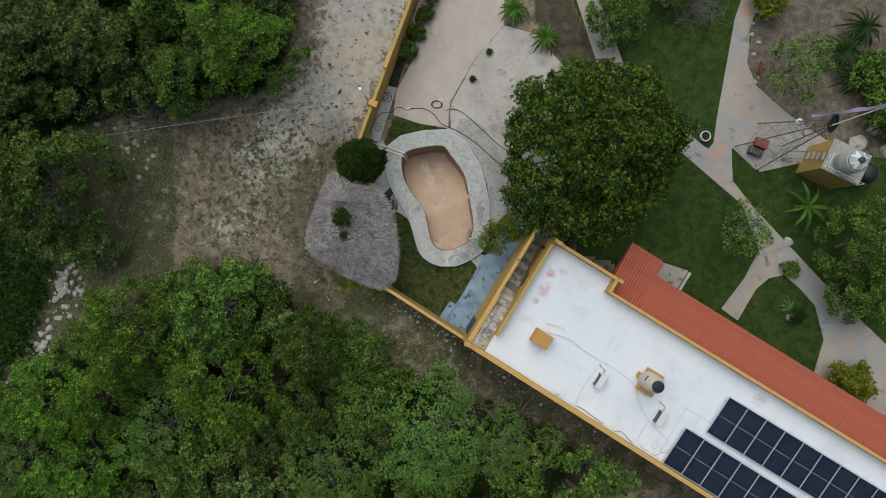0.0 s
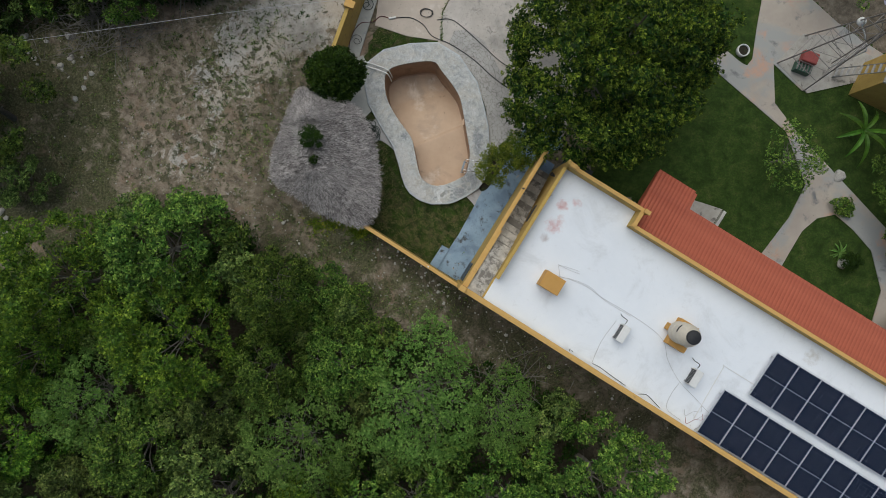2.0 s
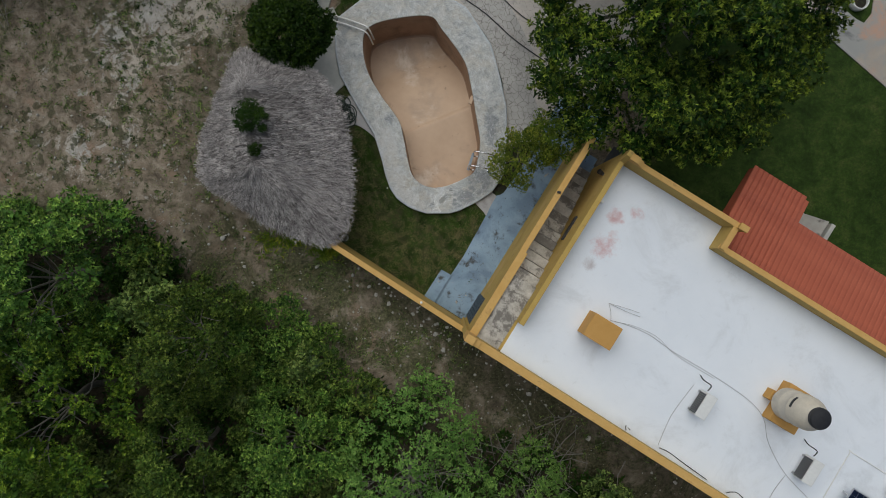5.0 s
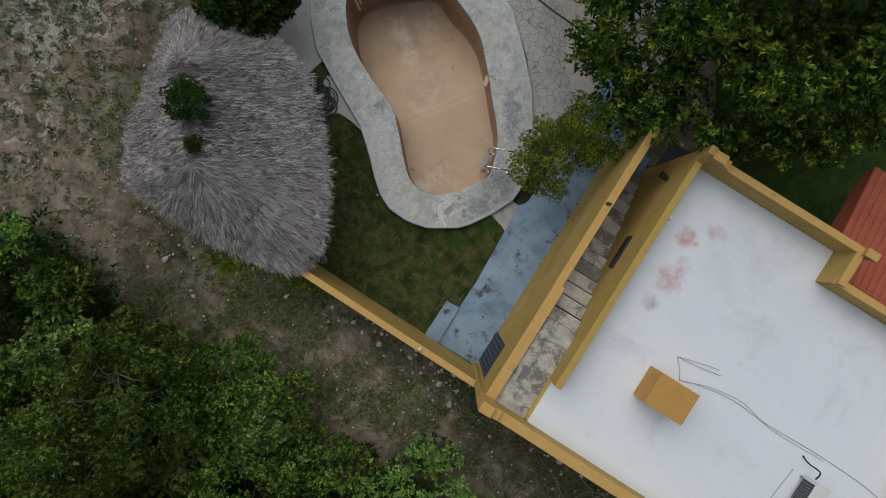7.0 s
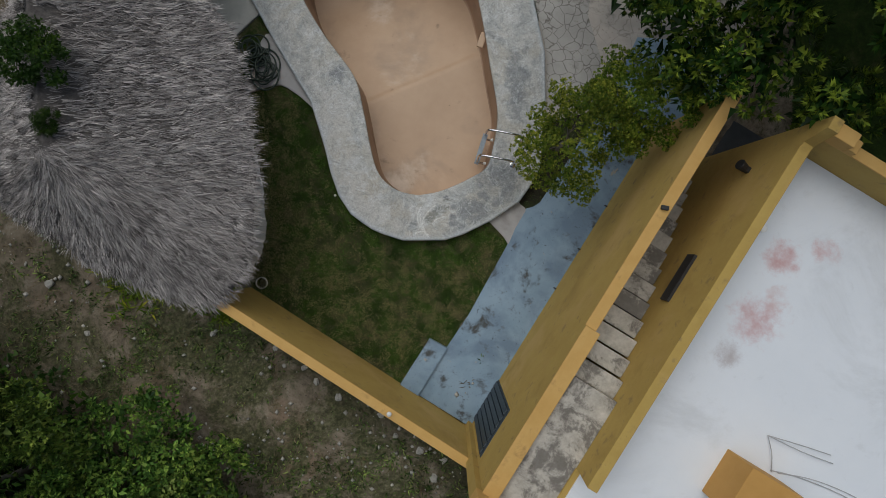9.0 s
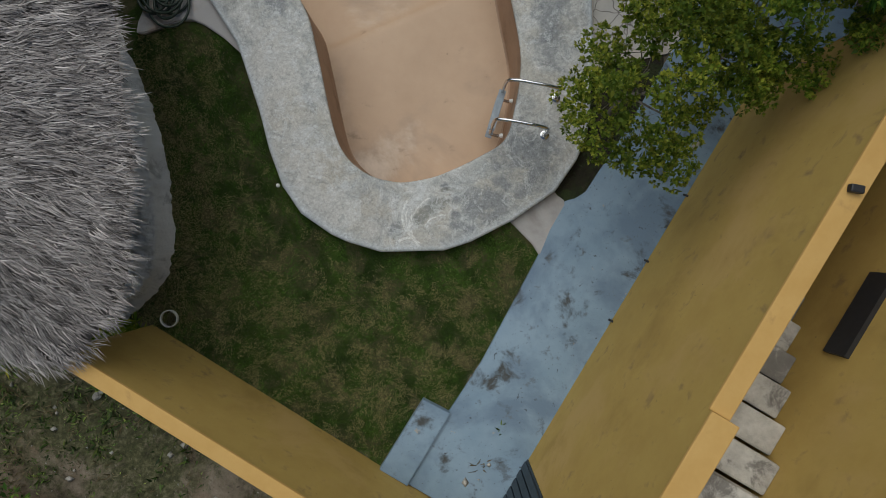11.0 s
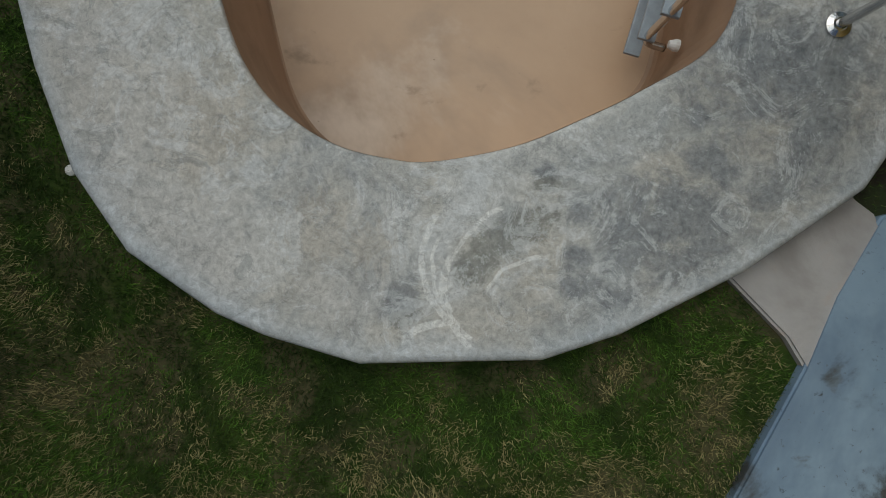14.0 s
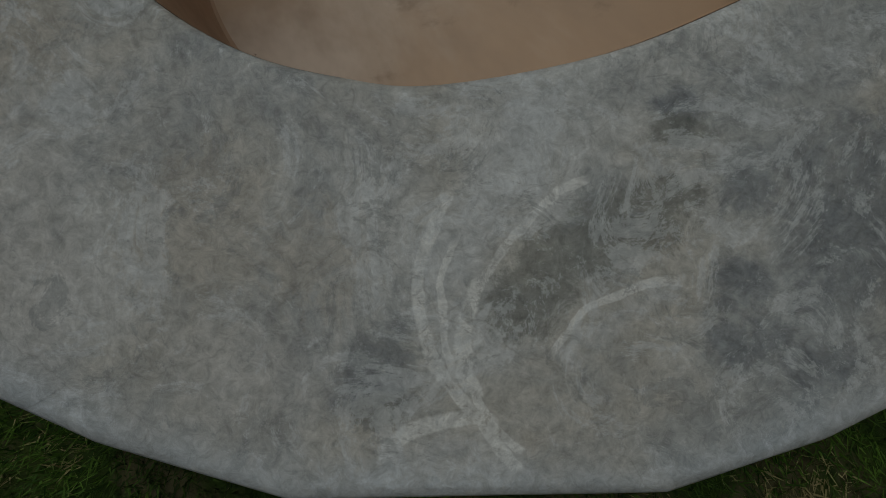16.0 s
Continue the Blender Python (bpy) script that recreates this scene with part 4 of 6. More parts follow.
    x, y = 0.35 + gu * u.x + gv * v.x, 2.35 + gu * u.y + gv * v.y
    z = np.where(gv > 0.01, np.maximum(-0.775 - 0.30 * gv, -1.42), -0.75)
    nu = len(us)
    i, j = (g.ravel() for g in np.meshgrid(np.arange(nu - 1), np.arange(len(vs) - 1)))
    f = np.c_[j * nu + i, j * nu + i + 1, (j + 1) * nu + i + 1, (j + 1) * nu + i]
    fx, fy, rim = x[f].mean(1), y[f].mean(1), [tuple(q) for q in IN[::4]]
    f = f[inside(rim, fx, fy) | (far_from(rim, fx, fy) < 0.08)]
    part("basin_floor", raw_mesh("basin_floor", np.c_[x, y, z], f, M_BASIN), M_BASIN, p, "tan plaster floor sloping to the deep end")
    return p


pool()

# ---- slabs, paths and low walls ----
def slab(name, points, z0, z1, material, label, category, bevel=0.012):
    return solid(name, prism(points, z0, z1, bevel=bevel), material, label, category, "structure")


slab("courtyard", YARD, -0.1, 0.03, M_SAND, "pale smooth screed courtyard", "courtyard")
slab("pavement", FLAGS, -0.1, 0.024, M_FLAG, "stamped flagstone pavement, stained grey", "pavement", 0.0)
slab("patch_rough", [(0.62, 6.18), (0.85, 6.75), (1.4, 6.8), (2.2, 6.3), (2.75, 5.3), (3.3, 4.2), (3.2, 3.2), (3.45, 2.4), (3.3, 1.55), (2.45, 1.5), (2.44, 2.5), (2.24, 3.4), (1.94, 4.47), (1.15, 5.65)], -0.1, 0.032, M_ROUGH, "broken grey cement patch beside the pool", "pavement", 0.01)
slab("path_blue", [h2w(-1.03, -0.02), h2w(0.1, -0.02), h2w(0.1, 6.3), h2w(0.9, 7.4), h2w(0.2, 8.2), (4.08, 2.81), (3.68, 1.98), (3.02, 0.87), (2.74, 0.41), (2.48, 0.03), (2.35, -0.17), (2.22, -0.25), (2.10, -0.28), (1.9, -0.62), (1.77, -0.93), h2w(-1.05, 2.3), h2w(-1.02, 1.7), h2w(-1.05, 1.0)], -0.05, 0.06, M_BLUE, "blue painted concrete path, worn and stained", "path")
slab("step_blue", [h2w(-1.42, -0.02), h2w(-1.034, -0.02), h2w(-1.034, 0.99), h2w(-1.40, 0.97)], -0.05, 0.13, M_BLUE, "raised blue painted concrete step", "step")
slab("path_link", [(1.79, -0.95), (1.70, -0.80), (1.44, -0.53), (1.6, -0.2), (1.94, -0.13), (2.0, -0.21), (2.08, -0.27), (2.14, -0.42), (1.98, -0.75)], -0.05, 0.052, M_PINK, "small pinkish concrete link to the pool", "path")
slab("pad_concrete", [tuple(q[:2]) for q in curved([(-1.75, 1.55), (-2.0, 1.72), (-2.36, 1.93), (-2.7, 1.86), (-3.04, 1.79), (-2.85, 2.3), (-2.62, 2.85), (-2.2, 2.6)], 3, True)], -0.05, 0.06, M_PINK, "pinkish concrete pad beside the pool", "pad")
slab("pad_grey", [(-3.4, 2.6), (-2.75, 3.2), (-2.9, 4.2), (-3.3, 5.4), (-4.1, 5.7), (-4.6, 4.4), (-4.2, 3.0)], -0.05, 0.07, M_CEMENT, "smooth grey concrete pad", "pad")
slab("strip_concrete", [(-3.35, 8.5), (-2.42, 8.35), (-3.3, 5.55), (-4.1, 5.75)], -0.05, 0.08, M_CEMENT, "pale concrete strip along the yellow wall", "pad")
slab("bed_soil", [(-3.2, 8.55), (-2.42, 8.4), (-1.95, 9.9), (-2.7, 10.1)], -0.05, 0.03, M_BROWN, "dark bare soil patch by the wall", "flower bed", 0)
slab("patch_soil", [(1.9, -0.2), (2.1, -0.33), (2.45, -0.2), (3.3, 1.1), (3.3, 1.6), (2.35, 1.6), (2.3, 0.55)], -0.05, 0.012, M_BROWN, "bare dark soil beside the coping, tree shade put into its colour", "flower bed", 0)
PLATFORM = [(-3.32, 1.88), (-2.98, 1.03), (-2.79, 0.48), (-2.68, -0.4), (-2.70, -0.96), (-2.88, -1.31), (-3.2, -1.55), (-3.5, -1.5), (-5.6, 0.0), (-6.1, 0.7), (-5.2, 3.0), (-3.8, 2.9)]


def platform():
    """A flat cement floor with a rough, crumbled rim."""
    p = thing("palapa_platform", "grey cement platform with a crumbling stone rim", "platform", kind="structure")
    q = np.array([w[:2] for w in curved(PLATFORM, 56, True)])
    inward = np.roll(q, -1, 0) - np.roll(q, 1, 0)
    inward = unit(np.c_[inward[:, 1], -inward[:, 0]])
    if ((q + inward - q.mean(0)) ** 2).sum() > ((q - inward - q.mean(0)) ** 2).sum():
        inward = -inward
    n = len(q)
    rows = []
    for k in range(22):
        u = k / 21
        d, z = 0.36 - 0.40 * u, 0.270 + 0.035 * math.sin(math.pi * min(u * 1.5, 1.0)) - 0.32 * max(u - 0.72, 0) ** 0.8 * 2.2
        ring = q + inward * d
        shake = np.array([[noise.noise((x * 4, y * 4, 2.0 + k * 0.01)), noise.noise((x * 13, y * 13, 5)), noise.noise((x * 34, y * 34, 9))] for x, y in ring])
        ring = ring + inward * (0.03 * shake[:, :1] + 0.02 * shake[:, 1:2])
        rows.append(np.c_[ring, z + 0.020 * shake[:, 0] + 0.022 * shake[:, 1] + 0.016 * shake[:, 2]])
    i, j = (g.ravel() for g in np.meshgrid(np.arange(n), np.arange(len(rows) - 1)))
    f = np.c_[j * n + i, j * n + (i + 1) % n, (j + 1) * n + (i + 1) % n, (j + 1) * n + i]
    part("rough_rim", raw_mesh("rough_rim", np.concatenate(rows), f, M_PLAT), M_PLAT, p, "crumbling pale stone and cement rim")
    part("floor_slab", prism([tuple(w) for w in (q + inward * 0.13)[::6]], -0.1, 0.284), M_FLOOR, p, "smooth grey cement floor")


platform()
WALK = [(6.3, 14.6), (6.86, 12.88), (8.28, 8.62), (12.0, 5.36), (15.5, 2.40), (16.39, 0.09), (15.66, -1.37), (14.45, -2.98), (15.3, -3.6), (15.7, -2.9), (16.25, -1.96), (16.9, -1.4), (17.71, -1.23), (18.5, -1.9), (19.33, -2.83), (19.78, -4.59), (19.2, -6.6), (24, -9),
        (30, -9), (26, -7.2), (22.96, -4.74), (20.36, -2.25), (18.01, 0.23), (15.95, 2.42), (14.99, 3.66), (14.92, 5.38), (16.2, 4.2), (17.3, 5.6), (20.34, 5.48), (19.17, 6.21), (17.7, 7.23), (16.23, 8.53), (15.7, 9.7), (15.87, 11.73), (16.37, 12.9), (16.8, 16), (15.7, 16), (15.34, 12.89), (15.05, 12.02), (14.18, 7.07), (13.98, 5.6),
        (13.75, 5.30), (13.5, 5.42), (12.93, 5.88), (9.36, 9.5), (8.05, 12.88), (7.5, 14.6)]
slab("path_garden", WALK, -0.05, 0.035, M_PATH, "mottled pink and grey garden walkway", "path", 0)
slab("floor_tower", [(15.05, 5.45), (16.4, 4.1), (18.6, 4.6), (19.5, 5.6), (17.6, 6.6), (16.2, 6.7)], -0.05, 0.05, M_CONC, "stained concrete base under the tower", "pad", 0)


def yard_wall(name, p, q, thick, top, label, cap=0.03, cap_material=None):
    d = Vector((q[0] - p[0], q[1] - p[1]))
    w = thing(name, label, "wall", pose(p[0], p[1], 0, 0, 0, math.degrees(math.atan2(d.y, d.x))), kind="structure")
    part("masonry", box(0, d.length, -thick / 2, thick / 2, -0.2, top - 0.02, bevel=0.01), M_YELLOW, w)
    part("cap", box(-0.01, d.length + 0.01, -thick / 2 - cap * 0.3, thick / 2 + cap * 0.3, top - 0.02, top + 0.02, bevel=0.012), cap_material or M_CAP, w, "pale ochre rendered top")
    return w


yard_wall("wall_south", (-2.95, -1.79), (1.04, -4.325), 0.137, 1.68, "ochre rendered garden wall with pale top")
nw = yard_wall("wall_northwest", (-4.18, 5.1), (-1.1, 13.6), 0.14, 1.95, "tall yellow rendered boundary wall", cap_material=M_YELLOW)
part("raised_cap", box(3.9, 4.75, -0.10, 0.10, 1.95, 2.15, bevel=0.03), M_CAP, nw, "raised stepped piece of the wall")
part("pillar_head", box(1.95, 2.25, -0.28, 0.14, 1.9, 2.15, bevel=0.03), M_CAP, nw, "square ochre pillar head")


# ---- house ----
def house():
    h = thing("house", "long flat-roofed house with ochre walls and white roof", "house", HOUSE)
    S = lambda a: -0.06 - 0.014 * a
    roof = part("roof", prism([(1.03, 0.03), (24, S(24) + 0.09), (24, 5.32), (4.34, 5.32), (4.34, 6.0), (1.03, 6.0)], 2.75, 3.05), M_ROOF, h, "white sealed flat roof with pink stains")
    # south
    part("south_wall", prism([(-0.02, S(0) - 0.06), (24.1, S(24) - 0.06), (24.1, S(24) + 0.10), (-0.02, S(0) + 0.12)], -0.1, 3.56), M_YELLOW, h)
    part("south_cap", prism([(0.2, S(0) - 0.075), (24.1, S(24) - 0.075), (24.1, S(24) + 0.115), (0.2, S(0) + 0.135)], 3.56, 3.60, bevel=0.01), M_CAP, h, "pale ochre parapet top")
    part("corner_post", box(-0.03, 0.24, -0.14, 0.08, 3.0, 3.75, bevel=0.02), M_CAP, h, "stepped ochre corner post")
    part("corner_post_step", box(0.24, 0.40, -0.135, 0.075, 3.5, 3.66, bevel=0.02), M_CAP, h)
    # north
    part("north_wall", box(1.10, 4.62, 6.0, 6.13, -0.1, 3.70, bevel=0.008), M_YELLOW, h)
    part("north_cap", box(1.10, 4.62, 5.99, 6.14, 3.70, 3.73, bevel=0.01), M_CAP, h)
    part("corner_block", box(1.10, 1.36, 5.985, 6.165, 3.70, 3.95, bevel=0.015), M_CAP, h)
    part("corner_block_step", box(1.36, 1.48, 5.988, 6.155, 3.70, 3.84, bevel=0.015), M_CAP, h)
    part("north_end", box(4.40, 4.66, 5.98, 6.15, 3.73, 3.84, bevel=0.02), M_CAP, h)
    part("return_wall", box(4.32, 4.46, 5.33, 6.0, -0.1, 3.70, bevel=0.008), M_YELLOW, h)
    part("return_cap", box(4.31, 4.47, 5.33, 5.99, 3.70, 3.73, bevel=0.01), M_CAP, h)
    part("garden_wall", box(4.46, 24.1, 5.32, 5.45, -0.1, 3.60, bevel=0.008), M_YELLOW, h)
    part("garden_cap", box(4.30, 24.1, 5.31, 5.46, 3.60, 3.63, bevel=0.01), M_CAP, h)
    part("east_wall", box(24.0, 24.15, S(24) + 0.1, 5.3, -0.1, 3.6), M_YELLOW, h)
    # west wall with its raked top
    bm = bmesh.new()
    prof = [(0.98, -0.1), (6.18, -0.1), (6.18, 3.97), (6.02, 3.97), (5.90, 3.62), (5.70, 3.59), (0.98, 3.58)]
    lo = [bm.verts.new((0.97, b, z)) for b, z in prof]
    hi = [bm.verts.new((1.10, b, z)) for b, z in prof]
    bm.faces.new(lo)
    bm.faces.new(hi[::-1])
    for k in range(len(prof)):
        j = (k + 1) % len(prof)
        bm.faces.new((lo[j], lo[k], hi[k], hi[j]))
    bmesh.ops.recalc_face_normals(bm, faces=bm.faces[:])
    west = part("west_wall", bm, M_YELLOW, h)
    part("west_cap", box(0.965, 1.105, 0.975, 5.86, 3.58, 3.605, bevel=0.008), M_YELLOW, h)
    part("sill_wall", box(0.955, 1.06, 0.07, 0.98, -0.1, 3.03, bevel=0.008), M_YELLOW, h)
    slot = part("slot_window", box(0.93, 0.972, 3.52, 4.26, 2.40, 2.66), M_BLACK, h, "narrow dark slot opening")
    # stairs
    st = thing("stairs", "worn concrete outdoor stairs between ochre walls", "stairs", HOUSE)
    outer = [(0.07, 2.65, 6.25, 0.215, 3.0), (0.07, 0.05, 2.65, 0.27, 3.05)]
    for a0, b0, b1, a1, z in outer:
        part("side_wall", box(a0, a1, b0, b1, -0.1, z), M_YELLOW, st, "ochre rendered stair wall")
        part("side_cap", box(a0 - 0.012, a1 + 0.012, b0, b1 + (0.012 if b1 > 3 else 0), z, z + 0.03, bevel=0.01), M_CAP, st)
    part("landing", box(0.24, 0.97, 0.03, 2.0, 2.82, 2.99, bevel=0.012), M_STEP, st, "peeling grey concrete landing")
    for k in range(16):
        z = 2.99 - 0.176 * (k + 1)
        b = 2.0 + 0.285 * k
        part("step", box(0.215 if b < 5.9 else 0.12, 0.97, b - 0.004, b + 0.262, z - 0.16, z, bevel=0.02), M_STEP if b < 5.8 else M_BLUE, st)
    door = part("door", box(0.055, 0.075, 0.14, 0.98, 0.05, 1.95), M_DARKBLUE, st, "dark blue louvred metal door")
    for k in range(7):
        part("slat", box(0.03, 0.056, 0.17 + 0.115 * k, 0.17 + 0.115 * k + 0.095, 0.1, 1.9, bevel=0.006), M_DARKBLUE, door)
    return h


house()


def tile_roof():
    t = thing("tile_roof", "red clay tile lean-to roof along the house", "roof", HOUSE)
    part("roof_board", prism([(4.40, 5.46), (24, 5.46), (24, 7.22), (6.2, 7.22), (6.2, 7.98), (4.40, 7.98)], 2.3, lambda a, b: 2.98 - 0.17 * (b - 5.46)), M_TILE, t, "dark underside of the tiled roof")
    def strip(b1, tall):
        bm = bmesh.new()
        n = max(2, round((b1 - 5.47) / 0.36))
        for k in range(n):
            y0, y1 = 5.47 + (b1 - 5.47) * k / n, 5.47 + (b1 - 5.47) * (k + 1) / n + 0.03
            rows = []
            for y, lift in ((y0, 0.010), (y1, 0.026)):
                z = 2.98 - 0.17 * (y - 5.46) + lift
                rows.append([bm.verts.new((0.078 * math.cos(s), y, z + tall * math.sin(s))) for s in np.linspace(math.pi, 0, 6)])
            for j in range(5):
                bm.faces.new((rows[0][j], rows[0][j + 1], rows[1][j + 1], rows[1][j]))
            bm.faces.new(rows[1])
        return mesh_of("tile_course", bm, M_TILE)
    long, short = strip(8.02, 0.036), strip(7.26, 0.018)
    a = 4.47
    while a < 24:
        part("tile_course", long if a < 6.15 else short, M_TILE, t, m=pose(a, 0, 0))
        a += 0.153
    return t


tile_roof()

# ---- on the roof ----
def on_house(a, b, z, turn=0.0):
    return HOUSE @ pose(a, b, z, 0, 0, turn)


solid("roof_hatch", box(-0.405, 0.405, -0.325, 0.325, 0, 0.65, bevel=0.008), M_ORANGE, "ochre rendered concrete roof box", "roof hatch", m=on_house(2.895, 1.925, 3.05))


def water_tank():
    base = thing("plinth", "ochre block plinth on the white roof", "plinth", on_house(8.05, 2.86, 3.05))
    part("block", box(-0.16, 0.62, -0.60, 0.52, 0, 0.38, bevel=0.015), M_ORANGE, base)
    part("wing", box(-0.42, -0.16, -0.14, 0.14, 0, 0.3, bevel=0.015), M_ORANGE, base)
    w = thing("water_tank", "cream plastic water tank with black lid", "water tank", on_house(8.05, 2.86, 3.43) @ Matrix.Diagonal((1, 1, 1.1, 1)))
    part("tank_body", spun([(0.40, 0), (0.42, 0.03), (0.42, 0.28), (0.432, 0.30), (0.42, 0.32), (0.42, 0.60), (0.432, 0.62), (0.42, 0.64), (0.42, 0.88), (0.40, 0.95), (0.30, 1.12), (0.25, 1.20)], 32), M_CREAM, w, smooth=True)
    part("lid", spun([(0.255, 1.19), (0.265, 1.21), (0.265, 1.27), (0.24, 1.30), (0.08, 1.32)], 28), M_BLACK, w, "round black screw lid")
    for k in range(5):
        part("label_bar", box(-0.012, 0.012, -0.05 + 0.0 * k, 0.05, -0.03, 0.03), M_BLACK, w, m=Matrix.Rotation(radians(158 + 7 * k), 4, "Z") @ pose(0.422, 0, 0.76))
    part("pipe", tube(curved([(0.5, -0.35, -0.3), (0.5, -0.35, 0.2), (0.42, -0.22, 0.22)], 3), 0.02), M_WHITE, w)


water_tank()


def condenser(a, b):
    c = thing("air_conditioner", "white outdoor air conditioner with dark grille", "air conditioner", on_house(a, b, 3.05), "units on the roof")
    part("body", box(-0.15, 0.15, -0.36, 0.32, 0.06, 0.48, bevel=0.02), M_WHITE, c)
    part("foot", box(-0.17, 0.17, -0.32, -0.26, 0, 0.06), M_GALV, c)
    part("foot", box(-0.17, 0.17, 0.22, 0.28, 0, 0.06), M_GALV, c)
    part("coil", box(-0.166, -0.152, -0.32, 0.26, 0.1, 0.44), M_BLACK, c, "dark coil behind the grille")
    for k in range(12):
        part("grille_bar", box(-0.176, -0.166, -0.34 + 0.054 * k, -0.33 + 0.054 * k, 0.1, 0.44), M_GALV, c)
    part("pipe_loop", tube(curved([(-0.1, 0.36, 0.3), (-0.12, 0.52, 0.34), (-0.3, 0.55, 0.2), (-0.34, 0.62, 0.02)], 4), 0.015), M_BLACK, c)


condenser(6.27, 1.70)
condenser(9.55, 1.70)


def solar_panel():
    p = thing("solar_panel", "dark blue solar panel in aluminium frame", "solar panel", on_house(12.24, 3.2, 3.3), "rows of solar panels")
    part("backsheet", box(-0.49, 0.49, -0.965, 0.965, -0.012, 0.012), M_BACK, p)
    bm = bmesh.new()
    for i in range(6):
        for j in range(12):
            x, y = -0.474 + 0.158 * i, -0.952 + 0.157 * j + (0.02 if j > 5 else 0.0)
            v = [bm.verts.new(q) for q in ((x + 0.002, y + 0.002, 0.0145), (x + 0.156, y + 0.002, 0.0145), (x + 0.156, y + 0.155, 0.0145), (x + 0.002, y + 0.155, 0.0145))]
            bm.faces.new(v)
    tagged(part("cell_grid", bm, M_CELL, p, "grid of dark blue cells"), kind="stuff")
    for x0, x1, y0, y1 in ((-0.5, -0.487, -0.98, 0.98), (0.487, 0.5, -0.98, 0.98), (-0.487, 0.487, -0.98, -0.962), (-0.487, 0.487, 0.962, 0.98)):
        part("frame_bar", box(x0, x1, y0, y1, -0.02, 0.02), M_ALU, p)
    for x, y, l in ((-0.42, -0.75, 0.22), (0.42, -0.75, 0.22), (-0.42, 0.75, 0.32), (0.42, 0.75, 0.32)):
        part("leg", box(x - 0.02, x + 0.02, y - 0.02, y + 0.02, -l - 0.08, -0.02), M_ALU, p)
    return p


first = solar_panel()
first.matrix_basis = on_house(12.24, 3.2, 3.32) @ pose(0, 0, 0, 4, 0, 0)
for k in range(1, 10):
    copy_thing(first, on_house(12.24 + 1.012 * k, 3.2, 3.32) @ pose(0, 0, 0, 4, 0, 0))
for k in range(11):
    copy_thing(first, on_house(11.26 + 1.012 * k, 0.93 - 0.012 * k, 3.32) @ pose(0, 0, 0, 4, 0, 0))


def cable(name, pts, r, material, label, world=False, steps=5, category="cable"):
    line = curved(pts if world else [tuple(HOUSE @ Vector(p)) for p in pts], steps)
    return solid(name, tube(line, r, 6), material, label, category, smooth=True)


M_CABLE = plain("grey_cable", (0.42, 0.42, 0.43), 0.6, 0, 0.2)
Z = 3.062
cable("roof_cable", [(3.1, 2.3, Z), (3.5, 2.42, Z), (4.2, 2.52, Z), (5.0, 2.47, Z), (6.2, 2.49, Z), (7.38, 2.43, Z), (7.98, 2.22, Z), (8.42, 1.75, Z), (9.2, 1.29, Z), (10.15, 1.02, Z), (10.9, 0.81, Z)], 0.0075, M_CABLE, "grey cable lying across the roof")
cable("roof_cable", [(3.2, 2.32, Z), (3.7, 2.5, Z), (4.4, 2.58, Z), (5.1, 2.43, Z), (6.3, 2.44, Z)], 0.006, M_CABLE, "thin grey cable lying across the roof")
cable("roof_cable", [(9.28, 1.23, Z), (9.24, 0.6, Z), (9.4, 0.1, Z), (10.1, 0.0, Z)], 0.0075, M_CABLE, "grey cable running to the parapet")
cable("roof_cable", [(5.91, 2.0, Z), (5.83, 1.11, Z), (5.87, 0.62, Z), (5.95, 0.12, Z)], 0.0075, M_CABLE, "grey pipe running to the parapet")
cable("roof_cable", [(5.95, 0.1, 3.2), (6.3, 0.12, Z), (6.75, 0.08, Z), (7.52, 0.03, 3.1)], 0.012, M_BLACK, "black cable along the parapet")
cable("roof_cable", [(8.1, 0.02, 3.2), (8.3, 0.1, Z), (8.5, 0.15, Z), (9.14, -0.02, 3.1)], 0.012, M_BLACK, "black cable along the parapet")
cable("roof_cable", [(4.9, 0.05, 3.3), (4.95, 0.12, 3.05), (5.1, 0.08, Z)], 0.012, M_BLACK, "short black cable over the parapet")
cable("conduit_pipe", [(11.9, 2.68, Z), (10.5, 2.69, Z), (10.44, 2.62, Z), (10.46, 1.6, Z), (10.5, 0.3, Z)], 0.014, M_WHITE, "white conduit on the roof", steps=3)
for k, (a, b) in enumerate([(10.2, 0.2), (10.4, 0.5), (10.0, 0.45), (10.5, 0.05)]):
    cable("roof_cable", [(a, b, Z), (a + 0.15, b - 0.2, 3.06), (a + 0.35, b + 0.1, Z), (a + 0.6, b + 0.25, Z), (a + 0.5, b + 0.45, 3.05)], 0.0075, M_CABLE if k else M_RED, "tangle of cable by the panels")
cable("antenna_rod", [(2.82, 2.67, 3.08), (3.3, 2.8, 3.10), (3.66, 2.88, 3.07)], 0.006, M_CABLE, "thin bent metal rod on the roof")
cable("antenna_rod", [(2.82, 2.67, 3.08), (3.3, 2.72, 3.10), (3.74, 2.8, 3.07)], 0.006, M_CABLE, "thin bent metal rod on the roof")
cable("antenna_rod", [(2.82, 2.67, 3.08), (2.98, 2.5, 3.09), (3.12, 2.29, 3.07)], 0.006, M_CABLE, "thin bent metal rod on the roof")
solid("vent_pipe", spun([(0.03, 0), (0.03, 0.4), (0.045, 0.4), (0.045, 0.47), (0.02, 0.48)], 16), M_WHITE, "white plastic vent pipe on the parapet", "pipe", m=on_house(1.16, 4.79, 3.05))


